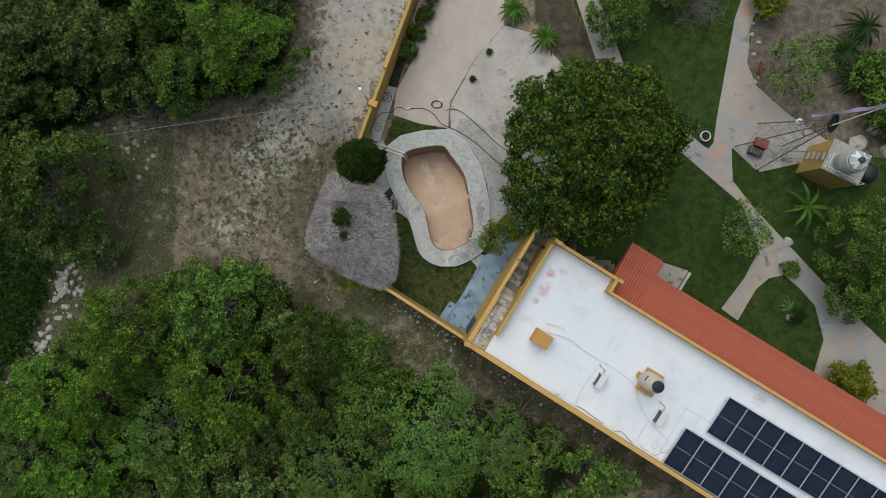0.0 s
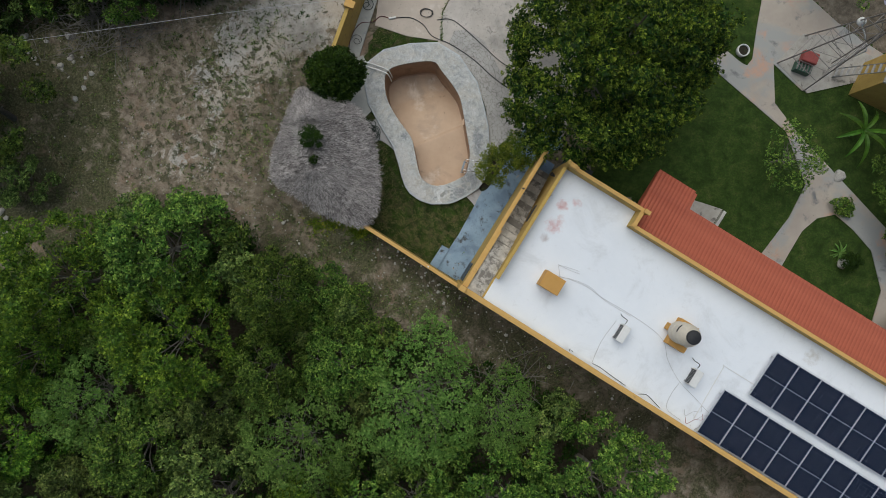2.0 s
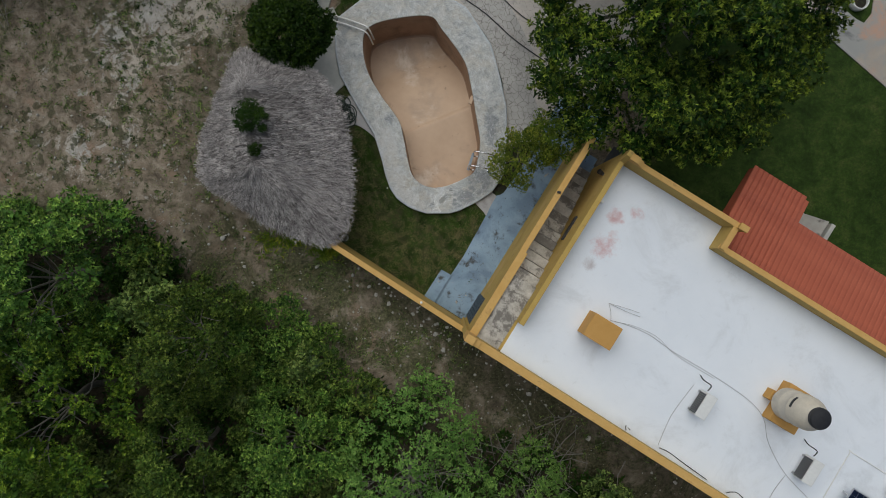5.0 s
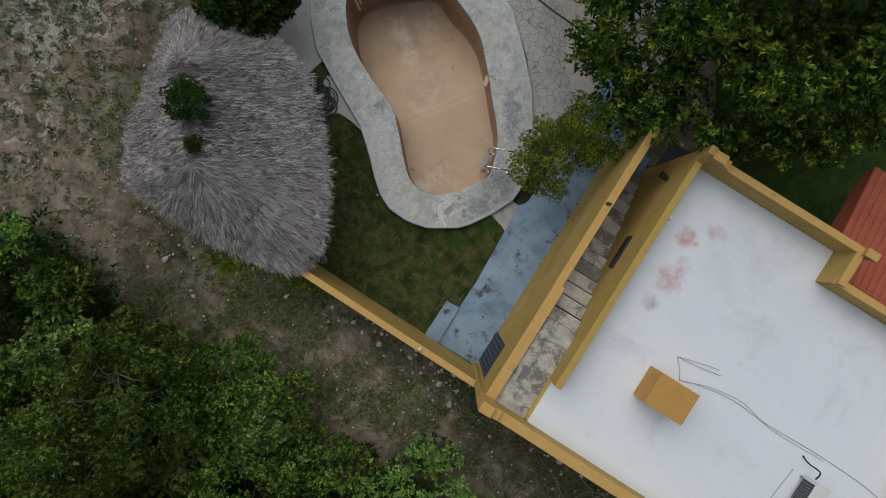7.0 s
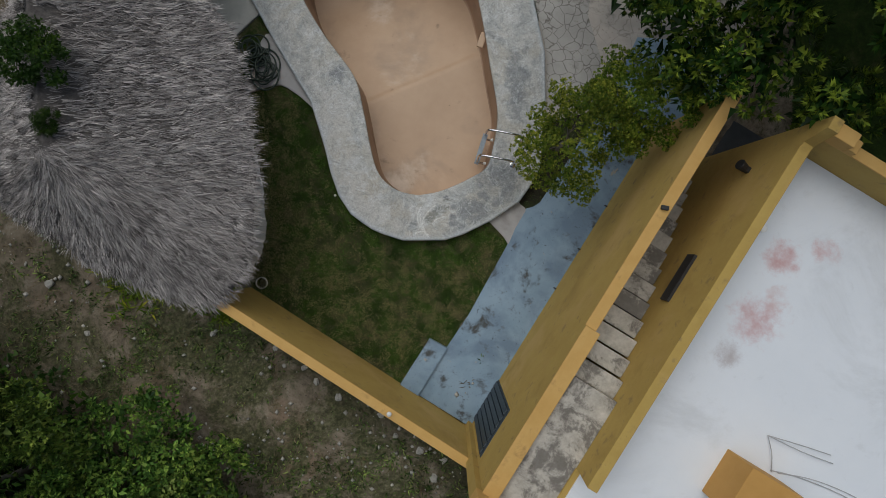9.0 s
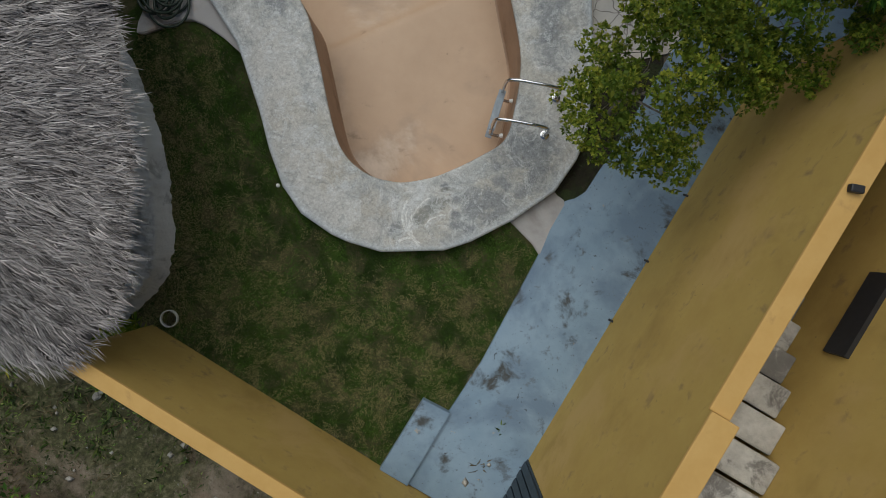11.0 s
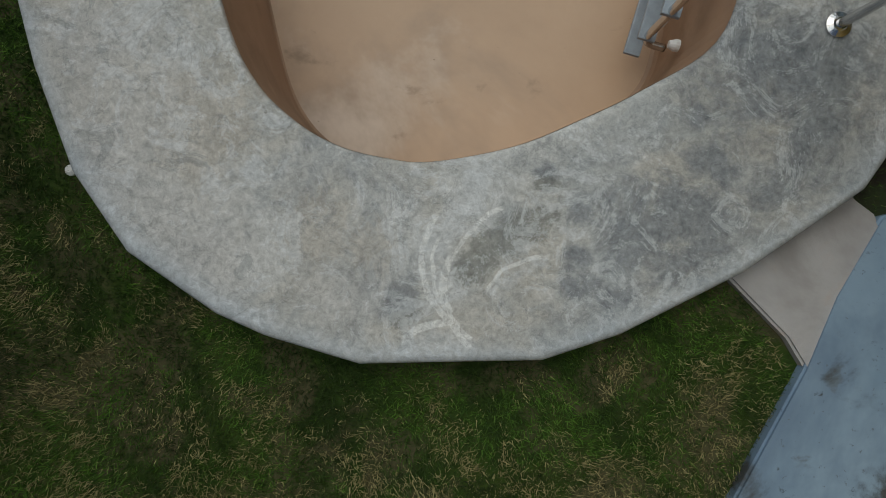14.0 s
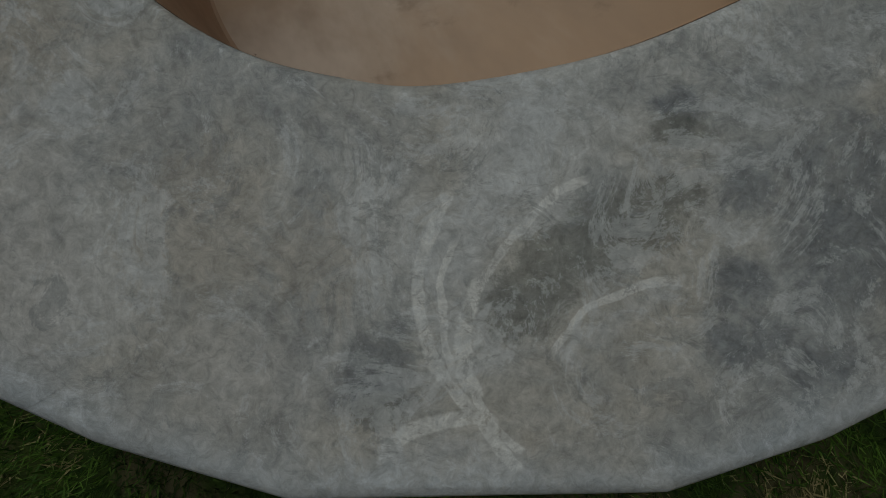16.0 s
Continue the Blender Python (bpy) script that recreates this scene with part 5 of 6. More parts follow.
def wall_lamp():
    w = thing("wall_lamp", "black outdoor spotlight on the ochre wall", "lamp", on_house(0.97, 5.63, 2.6))
    part("bracket", box(-0.05, 0, -0.04, 0.04, -0.04, 0.04), M_BLACK, w)
    part("head", spun([(0.03, 0), (0.06, 0.02), (0.075, 0.12), (0.07, 0.13)], 16, m=Matrix.Rotation(radians(-70), 4, "Y")), M_BLACK, w, m=pose(-0.05, 0, 0))


wall_lamp()
for b in (2.93, 3.76, 4.67):
    solid("drain_spout", tube([(0.05, 0, 0), (0.0, 0, -0.005), (-0.02, 0, -0.03)], 0.014, 10), M_BLACK, "short black drain spout at the wall's foot", "pipe", m=on_house(0.045, b, 0.125), group="drain spouts")
solid("cable_clip", box(-0.05, 0.05, -0.03, 0.03, 0, 0.05, bevel=0.012), M_BLACK, "small black cable clip on the stair wall", "fixture", m=on_house(0.13, 4.49, 3.03, 20))
solid("wall_tap", spun([(0.022, 0), (0.022, 0.05), (0.038, 0.055), (0.038, 0.075), (0.014, 0.09)], 14), M_WHITE, "small white fitting on the garden wall", "fixture", m=pose(-0.2, -3.53, 1.70))


# ---- pool ladder, pipes, hoses ----
def pool_ladder():
    w = thing("pool_ladder", "chrome pool ladder with curved handrails", "ladder")
    f1, f2 = Vector((1.965, 0.925, 0.178)), Vector((1.83, 0.488, 0.178))
    inw = Vector((-0.98, 0.19, 0)).normalized()
    for f in (f1, f2):
        pts = [f, f + Vector((0, 0, 0.24)), f + Vector((0, 0, 0.37)) + inw * 0.03, f + Vector((0, 0, 0.43)) + inw * 0.13, f + Vector((0, 0, 0.44)) + inw * 0.38,
               f + Vector((0, 0, 0.41)) + inw * 0.55, f + Vector((0, 0, 0.30)) + inw * 0.62, f + Vector((0, 0, -0.2)) + inw * 0.62, f + Vector((0, 0, -0.5)) + inw * 0.61, f + Vector((0, 0, -0.56)) + inw * 0.5]
        part("handrail", tube(curved([tuple(p) for p in pts], 5), 0.02, 12), M_STEEL, w, "polished steel handrail", smooth=True)
        part("flange", spun([(0.052, 0), (0.052, 0.012), (0.03, 0.022), (0.024, 0.03)], 20, at=tuple(f)), M_STEEL, w)
        part("bumper", spun([(0.018, 0), (0.03, 0.03), (0.03, 0.05)], 14, m=(-inw).to_track_quat("Z", "Y").to_matrix().to_4x4(), at=tuple(f + Vector((0, 0, -0.5)) + inw * 0.5)), M_WHITE, w, "white rubber foot")
    m = (f1 + f2) / 2 + inw * 0.62
    turn = math.degrees(math.atan2(f1.y - f2.y, f1.x - f2.x))
    for z in (0.02, -0.28, -0.5):
        part("tread", box(-0.25, 0.25, -0.04, 0.045, -0.012, 0.012, bevel=0.006), M_TREAD, w, "blue-grey ladder tread", m=pose(m.x, m.y, z, 0, 0, turn))


pool_ladder()


def white_rail():
    w = thing("pool_pipes", "pair of white pipes over the coping", "pipe")
    for d in (0.0, 0.16):
        part("pipe", tube(curved([(-3.3 + d * 0.3, 5.2 + d, 0.22), (-2.8 + d * 0.3, 5.05 + d, 0.30), (-2.15 + d * 0.2, 4.82 + d, 0.32), (-1.98 + d * 0.2, 4.72 + d, 0.2), (-1.9 + d * 0.2, 4.62 + d, -0.35)], 4), 0.028, 8), M_WHITE, w, smooth=True)


white_rail()


def coil(name, at, r, turns, tube_r, material, label, rng, squash=1.0):
    pts = []
    for k in range(int(turns * 14)):
        a = 2 * math.pi * k / 14
        rr = r * (0.75 + 0.25 * math.sin(0.7 * a + at[0]))
        pts.append((at[0] + rr * math.cos(a) + 0.06 * math.sin(a * 0.31), at[1] + squash * rr * math.sin(a) + 0.10 * math.sin(a * 0.17), at[2] + tube_r + 0.012 * (k / 14) + rng.uniform(0, 0.01)))
    return solid(name, tube(curved(pts, 2), tube_r, 6), material, label, "hose", smooth=True)


rng = np.random.default_rng(5)
M_HOSE = plain("dark_green_hose", (0.02, 0.035, 0.025), 0.45, 0, 0.2)
M_HOSERED = plain("dark_red_hose", (0.10, 0.02, 0.02), 0.5, 0, 0.2)
coil("garden_hose", (-2.68, 2.2, 0.06), 0.27, 8, 0.016, M_HOSE, "coiled dark green hose on the pad", rng, 1.15)
coil("garden_hose", (-2.82, 2.52, 0.08), 0.22, 7, 0.016, M_HOSE, "coiled dark hose beside the thatch", rng)
coil("garden_hose", (-3.0, 7.75, 0.08), 0.27, 2.5, 0.016, M_HOSE, "dark hose coil on the concrete strip", rng)
coil("garden_hose", (-3.45, 6.2, 0.08), 0.22, 1.6, 0.012, M_HOSE, "thin hose loop on the concrete strip", rng)
cable("garden_hose", [(-3.75, 5.7, 0.1), (-3.65, 6.4, 0.1), (-3.25, 7.0, 0.1), (-2.7, 7.1, 0.06), (-2.35, 7.35, 0.05), (-1.95, 7.25, 0.05)], 0.018, M_HOSERED, "dark red hose crossing the strip", True, category="hose")
cable("garden_hose", [(-1.95, 7.25, 0.05), (-1.1, 7.3, 0.05), (-0.5, 7.0, 0.05), (-0.1, 6.5, 0.05), (0.7, 6.15, 0.05), (1.7, 5.5, 0.05), (2.6, 4.7, 0.05), (3.6, 4.0, 0.05)], 0.018, M_BLACK, "long black hose across the courtyard", True, category="hose")
cable("garden_hose", [(0.1, 7.2, 0.05), (0.8, 7.2, 0.05), (1.8, 6.4, 0.05), (2.9, 5.4, 0.05), (3.8, 4.9, 0.05)], 0.016, M_BLACK, "thin black hose across the pavement", True, category="hose")
coil("garden_hose", (-0.35, 7.45, 0.035), 0.34, 2.2, 0.014, M_BLACK, "loops of black hose on the courtyard", rng, 0.7)
solid("hose_tap", box(-0.16, 0.16, -0.04, 0.04, 0.03, 0.11, bevel=0.02), M_WHITE, "white plastic hose fitting", "fitting", m=pose(-1.85, 7.27, 0, 0, 0, 10))
solid("red_board", box(-0.5, 0.5, -0.12, 0.12, 0, 0.03, bevel=0.005), M_RED, "faded red board against the wall", "board", m=pose(-3.52, 7.25, 0.28, 55, 0, 70))
solid("ring_collar", spun([(0.105, 0), (0.105, 0.05), (0.094, 0.05), (0.094, 0.0)], 32), M_WHITE, "short grey pipe collar in the lawn", "pipe", m=pose(-2.7, -1.66, 0.0))


# ---- palapa ----
def palapa():
    rng = np.random.default_rng(11)
    p = thing("palapa", "palapa with a weathered grey palm thatch roof", "shelter")
    edge = even([tuple(q) for q in curved([(-5.45, 3.65), (-6.1, 2.3), (-6.62, 0.9), (-6.5, -0.1), (-5.4, -0.8), (-4.45, -1.42), (-3.6, -1.75), (-2.85, -1.93), (-2.32, -1.38), (-2.18, -0.4), (-2.22, 0.6), (-2.42, 1.7), (-2.8, 2.55), (-3.4, 3.1), (-4.4, 3.45)], 8, True)], 240)
    r0, r1 = np.array([-4.72, 0.30]), np.array([-4.95, 2.35])
    t = np.clip(((edge - r0) @ (r1 - r0)) / ((r1 - r0) @ (r1 - r0)), 0, 1)
    ridge = r0 + t[:, None] * (r1 - r0)

    def height(s, k):
        return 2.92 - 1.12 * s - 0.10 * np.sin(np.pi * s) + 0.05 * np.sin(k * 0.35) * s
    ks = np.arange(240)
    verts, faces = [], []
    levels = [0, 0.12, 0.3, 0.5, 0.7, 0.86, 0.97]
    for s in levels:
        verts.append(np.c_[ridge * (1 - s) + edge * s, height(s, ks) - 0.03])
    verts.append(np.c_[ridge * 0.05 + edge * 0.95, height(0.95, ks) - 0.22])
    verts.append(np.c_[ridge, height(0, ks) - 0.25])
    n = len(verts)
    for a in range(n - 1):
        for k in range(240):
            faces.append((a * 240 + k, (a + 1) * 240 + k, (a + 1) * 240 + (k + 1) % 240, a * 240 + (k + 1) % 240))
    roof = part("thatch_roof", raw_mesh("thatch_roof", np.concatenate(verts), np.array(faces), M_THATCH), M_THATCH, p)
    bundles, each = 17000, 8
    count = bundles * each
    k = rng.integers(0, 240, bundles)
    s = np.where(rng.random(bundles) < 0.14, rng.uniform(0, 0.4, bundles), np.sqrt(rng.uniform(0.0, 0.94, bundles)))
    base = np.c_[ridge[k] * (1 - s[:, None]) + edge[k] * s[:, None], height(s, k)] + rng.normal(size=(bundles, 3)) * [0.05, 0.05, 0.012]
    away = edge[k] - ridge[k]
    way = unit(np.c_[away, -1.15 * np.ones(bundles)]) + rng.normal(size=(bundles, 3)) * [0.28, 0.28, 0.07]
    out = unit(np.c_[unit(away) * 0.4, np.ones(bundles)])
    base, way, out, s = (np.repeat(a, each, 0) for a in (base, way, out, s))
    base = base + rng.normal(size=base.shape) * [0.022, 0.022, 0.012]
    way = way + rng.normal(size=base.shape) * [0.15, 0.15, 0.05]
    out = out + rng.normal(size=base.shape) * 0.45
    me = blades("loose_thatch", base, way, out, rng.uniform(0.12, 0.30, count) * np.where(s > 0.9, 0.65, 1.0), rng.uniform(0.006, 0.014, count), M_STRAW, -0.06, True)
    me.attributes.new("fresh", "FLOAT", "POINT").data.foreach_set("value", np.repeat(0.7 * rng.random(bundles) ** 2.5, each * 3).astype(np.float32))
    tagged(part("loose_thatch", me, M_STRAW, p, "loose grey palm strands"), kind="stuff")
    for x, y in ((-3.95, -0.75), (-3.24, 1.27), (-5.6, 0.4), (-4.9, 2.7), (-4.4, -0.6)):
        part("post", tube([(x, y, 0.2), (x + 0.02, y, 1.2), (x, y, 2.05)], [0.08, 0.075, 0.07], 10), M_BARK, p, "rough timber post")


palapa()

# ---- trees and plants ----
def joined(bms, name, material):
    """One mesh of several bmeshes."""
    bm = bmesh.new()
    for b in bms:
        me = bpy.data.meshes.new("piece")
        b.to_mesh(me)
        b.free()
        bm.from_mesh(me)
        bpy.data.meshes.remove(me)
    return mesh_of(name, bm, material)


def tree_kind(seed, spread, height, bottom, lobes, tufts, leaves, length, width, material, trunk, label, name="tree", category="tree", count=9, twigs=2, split=False, reach=0.74, **more):
    """One tree at the origin, kept as a pattern: its meshes are shared by the trees made from it."""
    rng = np.random.default_rng(seed)
    t, b = limb_lines(rng, height, spread, trunk, count, twigs, reach)
    if split:
        stem, limbs = mesh_of("trunk", t, M_BARK), [mesh_of("limb", x, M_BARK) for x in b]
    else:
        stem, limbs = joined([t, *b], "trunk", M_BARK), []
    return dict(name=name, label=label, category=category, trunk=stem, limbs=limbs, spread=spread,
                crown=crown_mesh("crown", rng, spread, bottom, height, lobes, tufts, leaves, length, width, material, **more))


def plant(kind, x, y, spread, turn=0.0, tall=1.0, z=0.0, label="", group=""):
    s = spread / kind["spread"]
    t = thing(kind["name"], label or kind["label"], kind["category"], pose(x, y, z, 0, 0, turn) @ Matrix.Diagonal((s, s, s * tall, 1)), group)
    part("trunk", kind["trunk"], M_BARK, t)
    for me in kind["limbs"]:
        part("limb", me, M_BARK, t, "grey branch with twigs")
    part("crown", kind["crown"], None, t)
    return t


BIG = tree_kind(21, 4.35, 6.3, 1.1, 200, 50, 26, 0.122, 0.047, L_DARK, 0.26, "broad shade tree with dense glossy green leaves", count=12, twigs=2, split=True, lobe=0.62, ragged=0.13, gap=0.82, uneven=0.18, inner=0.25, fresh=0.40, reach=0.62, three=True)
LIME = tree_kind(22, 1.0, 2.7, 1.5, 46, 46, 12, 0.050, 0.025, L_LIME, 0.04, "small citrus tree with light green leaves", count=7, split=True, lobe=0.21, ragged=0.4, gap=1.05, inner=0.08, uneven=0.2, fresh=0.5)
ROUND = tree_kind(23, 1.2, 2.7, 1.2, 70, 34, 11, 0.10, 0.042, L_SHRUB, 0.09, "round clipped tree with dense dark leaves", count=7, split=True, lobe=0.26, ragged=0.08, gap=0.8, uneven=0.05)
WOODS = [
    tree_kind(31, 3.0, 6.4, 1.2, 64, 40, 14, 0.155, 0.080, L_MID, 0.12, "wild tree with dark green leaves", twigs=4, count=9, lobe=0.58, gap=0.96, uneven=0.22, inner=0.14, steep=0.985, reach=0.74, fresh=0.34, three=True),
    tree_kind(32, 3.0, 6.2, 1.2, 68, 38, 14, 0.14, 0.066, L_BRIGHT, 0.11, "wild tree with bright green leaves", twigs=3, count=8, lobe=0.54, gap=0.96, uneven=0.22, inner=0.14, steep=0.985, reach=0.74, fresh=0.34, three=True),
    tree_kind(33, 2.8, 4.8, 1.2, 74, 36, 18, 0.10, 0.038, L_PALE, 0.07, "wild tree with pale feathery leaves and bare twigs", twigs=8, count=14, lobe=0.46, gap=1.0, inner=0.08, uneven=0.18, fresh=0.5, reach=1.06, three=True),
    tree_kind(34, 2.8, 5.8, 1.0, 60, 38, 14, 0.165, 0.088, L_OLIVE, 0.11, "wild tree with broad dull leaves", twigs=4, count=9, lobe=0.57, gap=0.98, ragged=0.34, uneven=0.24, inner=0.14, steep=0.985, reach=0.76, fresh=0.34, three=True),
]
AIRY = tree_kind(38, 1.35, 2.8, 1.0, 46, 22, 8, 0.09, 0.036, L_MID, 0.05, "airy garden tree with small dark leaves", twigs=5, count=9, lobe=0.3, gap=1.05, inner=0.05, ragged=0.35, reach=0.95)
SMALL = [
    tree_kind(51, 1.0, 3.0, 0.8, 20, 16, 9, 0.14, 0.065, L_MID, 0.05, "young wild tree with dark leaves", twigs=0, count=5, lobe=0.36, gap=0.95),
    tree_kind(52, 1.0, 2.8, 0.6, 20, 16, 9, 0.14, 0.06, L_OLIVE, 0.05, "young wild tree with dull leaves", twigs=0, count=5, lobe=0.36, gap=0.95),
]
BUSH = tree_kind(35, 1.0, 1.3, 0.3, 24, 16, 9, 0.13, 0.06, L_MID, 0.03, "low wild shrub with dull green leaves", "shrub", "shrub", lobe=0.3)
LOW = tree_kind(39, 1.5, 2.0, 0.2, 44, 26, 12, 0.078, 0.034, L_MID, 0.03, "wide low shrub with fresh green leaves", "shrub", "shrub", twigs=1, count=7, lobe=0.34, gap=0.9, ragged=0.35, inner=0.25)
TUFT = tree_kind(36, 0.45, 0.75, 0.25, 18, 26, 10, 0.045, 0.018, L_SHRUB, 0.012, "small green bush sprouting from the thatch", "bush", "bush", count=5, twigs=0, lobe=0.14)
YELLOW = tree_kind(37, 1.1, 1.5, 0.4, 26, 18, 9, 0.15, 0.07, L_YELLOW, 0.03, "rounded shrub with yellow-green leaves", "shrub", "shrub", lobe=0.32)

plant(BIG, 6.8, 4.65, 4.4, 170)
plant(LIME, 2.66, 0.76, 0.9, 0, 1.0)
plant(LIME, 3.62, 1.2, 0.85, 120, 1.05)
plant(ROUND, -4.05, 4.3, 1.22, 0, 0.98)
plant(TUFT, -4.72, 1.5, 0.48, 0, 1, 2.62)
plant(TUFT, -4.66, 0.68, 0.2, 80, 1, 2.72, "tiny green sprout in the thatch")


def wood(outline, seed, gap, low, high, group, taken=()):
    rng = np.random.default_rng(seed)
    placed = list(taken)
    xs, ys = [p[0] for p in outline], [p[1] for p in outline]
    for _ in range(4000):
        x, y = rng.uniform(min(xs), max(xs)), rng.uniform(min(ys), max(ys))
        r = rng.uniform(low, high)
        if not inside(outline, np.array([x]), np.array([y]))[0] or far_from(outline, np.array([x]), np.array([y]))[0] < r * 0.62:
            continue
        if any(math.hypot(x - a, y - b) < gap * (r + q) for a, b, q in placed):
            continue
        placed.append((x, y, r))
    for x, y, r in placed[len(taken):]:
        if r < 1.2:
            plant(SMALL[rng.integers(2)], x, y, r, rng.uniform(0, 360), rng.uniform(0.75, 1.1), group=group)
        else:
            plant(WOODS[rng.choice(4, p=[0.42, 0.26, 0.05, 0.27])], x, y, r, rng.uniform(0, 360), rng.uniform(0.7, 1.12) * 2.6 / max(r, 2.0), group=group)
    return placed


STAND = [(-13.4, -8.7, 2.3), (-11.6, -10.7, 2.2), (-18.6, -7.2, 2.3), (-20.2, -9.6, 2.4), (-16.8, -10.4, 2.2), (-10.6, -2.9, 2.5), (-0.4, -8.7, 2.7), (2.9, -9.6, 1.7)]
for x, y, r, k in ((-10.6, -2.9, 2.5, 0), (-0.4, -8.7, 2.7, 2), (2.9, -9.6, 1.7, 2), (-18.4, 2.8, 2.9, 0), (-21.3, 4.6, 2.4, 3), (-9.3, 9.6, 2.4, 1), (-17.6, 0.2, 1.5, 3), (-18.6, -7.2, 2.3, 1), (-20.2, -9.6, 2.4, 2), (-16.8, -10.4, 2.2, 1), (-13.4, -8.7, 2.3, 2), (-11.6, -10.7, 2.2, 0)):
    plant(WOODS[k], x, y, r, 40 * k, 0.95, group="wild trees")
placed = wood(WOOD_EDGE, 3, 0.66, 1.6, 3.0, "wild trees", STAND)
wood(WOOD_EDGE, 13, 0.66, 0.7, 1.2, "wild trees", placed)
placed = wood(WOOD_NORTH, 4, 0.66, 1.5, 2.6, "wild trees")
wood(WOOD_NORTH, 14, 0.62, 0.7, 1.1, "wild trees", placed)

for x, y, r, a in ((-6.4, -5.3, 1.6, 0), (-4.85, -4.85, 1.45, 80), (-3.5, -5.8, 1.4, 150), (-7.6, -4.1, 1.25, 220)):
    plant(LOW, x, y, r, a, 0.95, group="shrubs at the wood's edge")

def undergrowth(outline, count, seed, label):
    """Low leafy growth under the trees: one mesh of loose leaves in clumps."""
    rng = np.random.default_rng(seed)
    xs, ys = [p[0] for p in outline], [p[1] for p in outline]
    c = np.c_[rng.uniform(min(xs), max(xs), count // 40), rng.uniform(min(ys), max(ys), count // 40)]
    c = c[inside(outline, c[:, 0], c[:, 1])]
    c = c[far_from(outline, c[:, 0], c[:, 1]) > 0.35]
    k = rng.integers(0, len(c), count)
    high = rng.uniform(0.3, 1.1, len(c))
    d = unit(rng.normal(size=(count, 3)) * [1, 1, 0.8] + [0, 0, 0.5])
    base = np.c_[c[k], np.zeros(count)] + d * (0.55 * high[k] * rng.uniform(0.5, 1, count))[:, None] + np.c_[np.zeros((count, 2)), 0.3 * high[k]]
    me = blades("undergrowth", base, d + 0.5 * rng.normal(size=(count, 3)), np.tile([0.1, 0.05, 1.0], (count, 1)) + 0.5 * rng.normal(size=(count, 3)), rng.uniform(0.12, 0.24, count), rng.uniform(0.06, 0.11, count), L_SHRUB, 0.1, True)
    tagged(new("undergrowth", me), label, "undergrowth", "", "stuff")


undergrowth(WOOD_EDGE, 56000, 81, "dark leafy undergrowth beneath the wild trees")
undergrowth([(-24, -8), (-20.9, -5.4), (-20.4, -3.0), (-19.4, -0.4), (-20.2, 2.6), (-24, 3.5)], 16000, 83, "dark green scrub beside the old rubble wall")
undergrowth(WOOD_NORTH, 34000, 82, "dark leafy undergrowth in the northern thicket")

# garden trees
plant(AIRY, 17.4, 9.05, 1.75, 10, 0.75, label="small airy garden tree with olive leaves")
plant(AIRY, 14.8, 1.0, 1.4, 70, 0.95, label="airy garden tree beside the walkway")
plant(WOODS[0], 20.4, 0.2, 2.1, 30, 0.85, label="dense dark garden tree")
plant(WOODS[0], 20.8, -2.2, 1.6, 130, 0.85, label="dense dark garden tree")
plant(WOODS[0], 8.7, 11.8, 1.6, 0, 0.75, label="dark tree over the walkway")
plant(WOODS[3], 11.6, 14.0, 1.6, 50, 0.7, label="dark tree at the lawn's end")
plant(BUSH, 22.4, 7.0, 1.3, 20, label="wild shrub in the stony bed")
plant(BUSH, 21.6, 9.2, 1.1, 100, label="wild shrub in the stony bed")
plant(YELLOW, 16.4, 12.9, 1.0, 0, 1.2)
plant(YELLOW, 20.6, -6.6, 1.15, 40, 1.0)
plant(BUSH, 17.9, -0.9, 0.5, 40, 0.8, label="small bush at the walkway's edge")
plant(TUFT, 18.2, -3.3, 0.5, 40, 0.8, label="bright green bush on the lawn")

# hedge by the boundary wall
for k in range(6):
    plant(BUSH, -1.75 + 0.42 * k * 0.9, 10.2 + 0.42 * k * 2.2, 0.48, 50 * k, 1.1, label="dark hedge plant along the yellow wall", group="hedge along the wall")


def frond_plant(name, x, y, z, count, length, width, rise, material, label, category, seed, stem=0.0, group=""):
    """A palm, banana or agave: arched blades round a short stem."""
    rng = np.random.default_rng(seed)
    t = thing(name, label, category, pose(x, y, z, 0, 0, rng.uniform(0, 360)), group)
    if stem:
        part("stem", tube([(0, 0, -0.05), (0.02, 0, stem)], [0.09, 0.07], 10), M_BARK, t)
    for k in range(count):
        a = 2 * math.pi * (k + rng.uniform(-0.25, 0.25)) / count
        l = length * rng.uniform(0.75, 1.1)
        bm = bmesh.new()
        rows = []
        for s in np.linspace(0, 1, 8):
            w = width * math.sin(math.pi * min(0.97, 0.12 + 0.88 * s)) ** 0.7
            d = l * s
            h = stem + rise * l * (1.5 * s - 1.5 * s * s * (1 + 0.25 * (k % 3)))
            rows.append([bm.verts.new((d * math.cos(a) - o * w * math.sin(a), d * math.sin(a) + o * w * math.cos(a), h + (0.25 * w if o else 0))) for o in (-0.5, 0, 0.5)])
        for p, q in zip(rows, rows[1:]):
            for j in (0, 1):
                bm.faces.new((p[j], p[j + 1], q[j + 1], q[j]))
        part("leaf", bm, material, t)
    return t


frond_plant("banana_plant", 18.3, 2.3, 0, 8, 1.5, 0.2, 0.45, L_BRIGHT, "banana plant with long bright leaves", "plant", 1, 0.9)
frond_plant("agave", 17.9, -2.9, 0, 14, 0.55, 0.07, 0.6, L_PALE, "spiky agave on the lawn", "plant", 2)
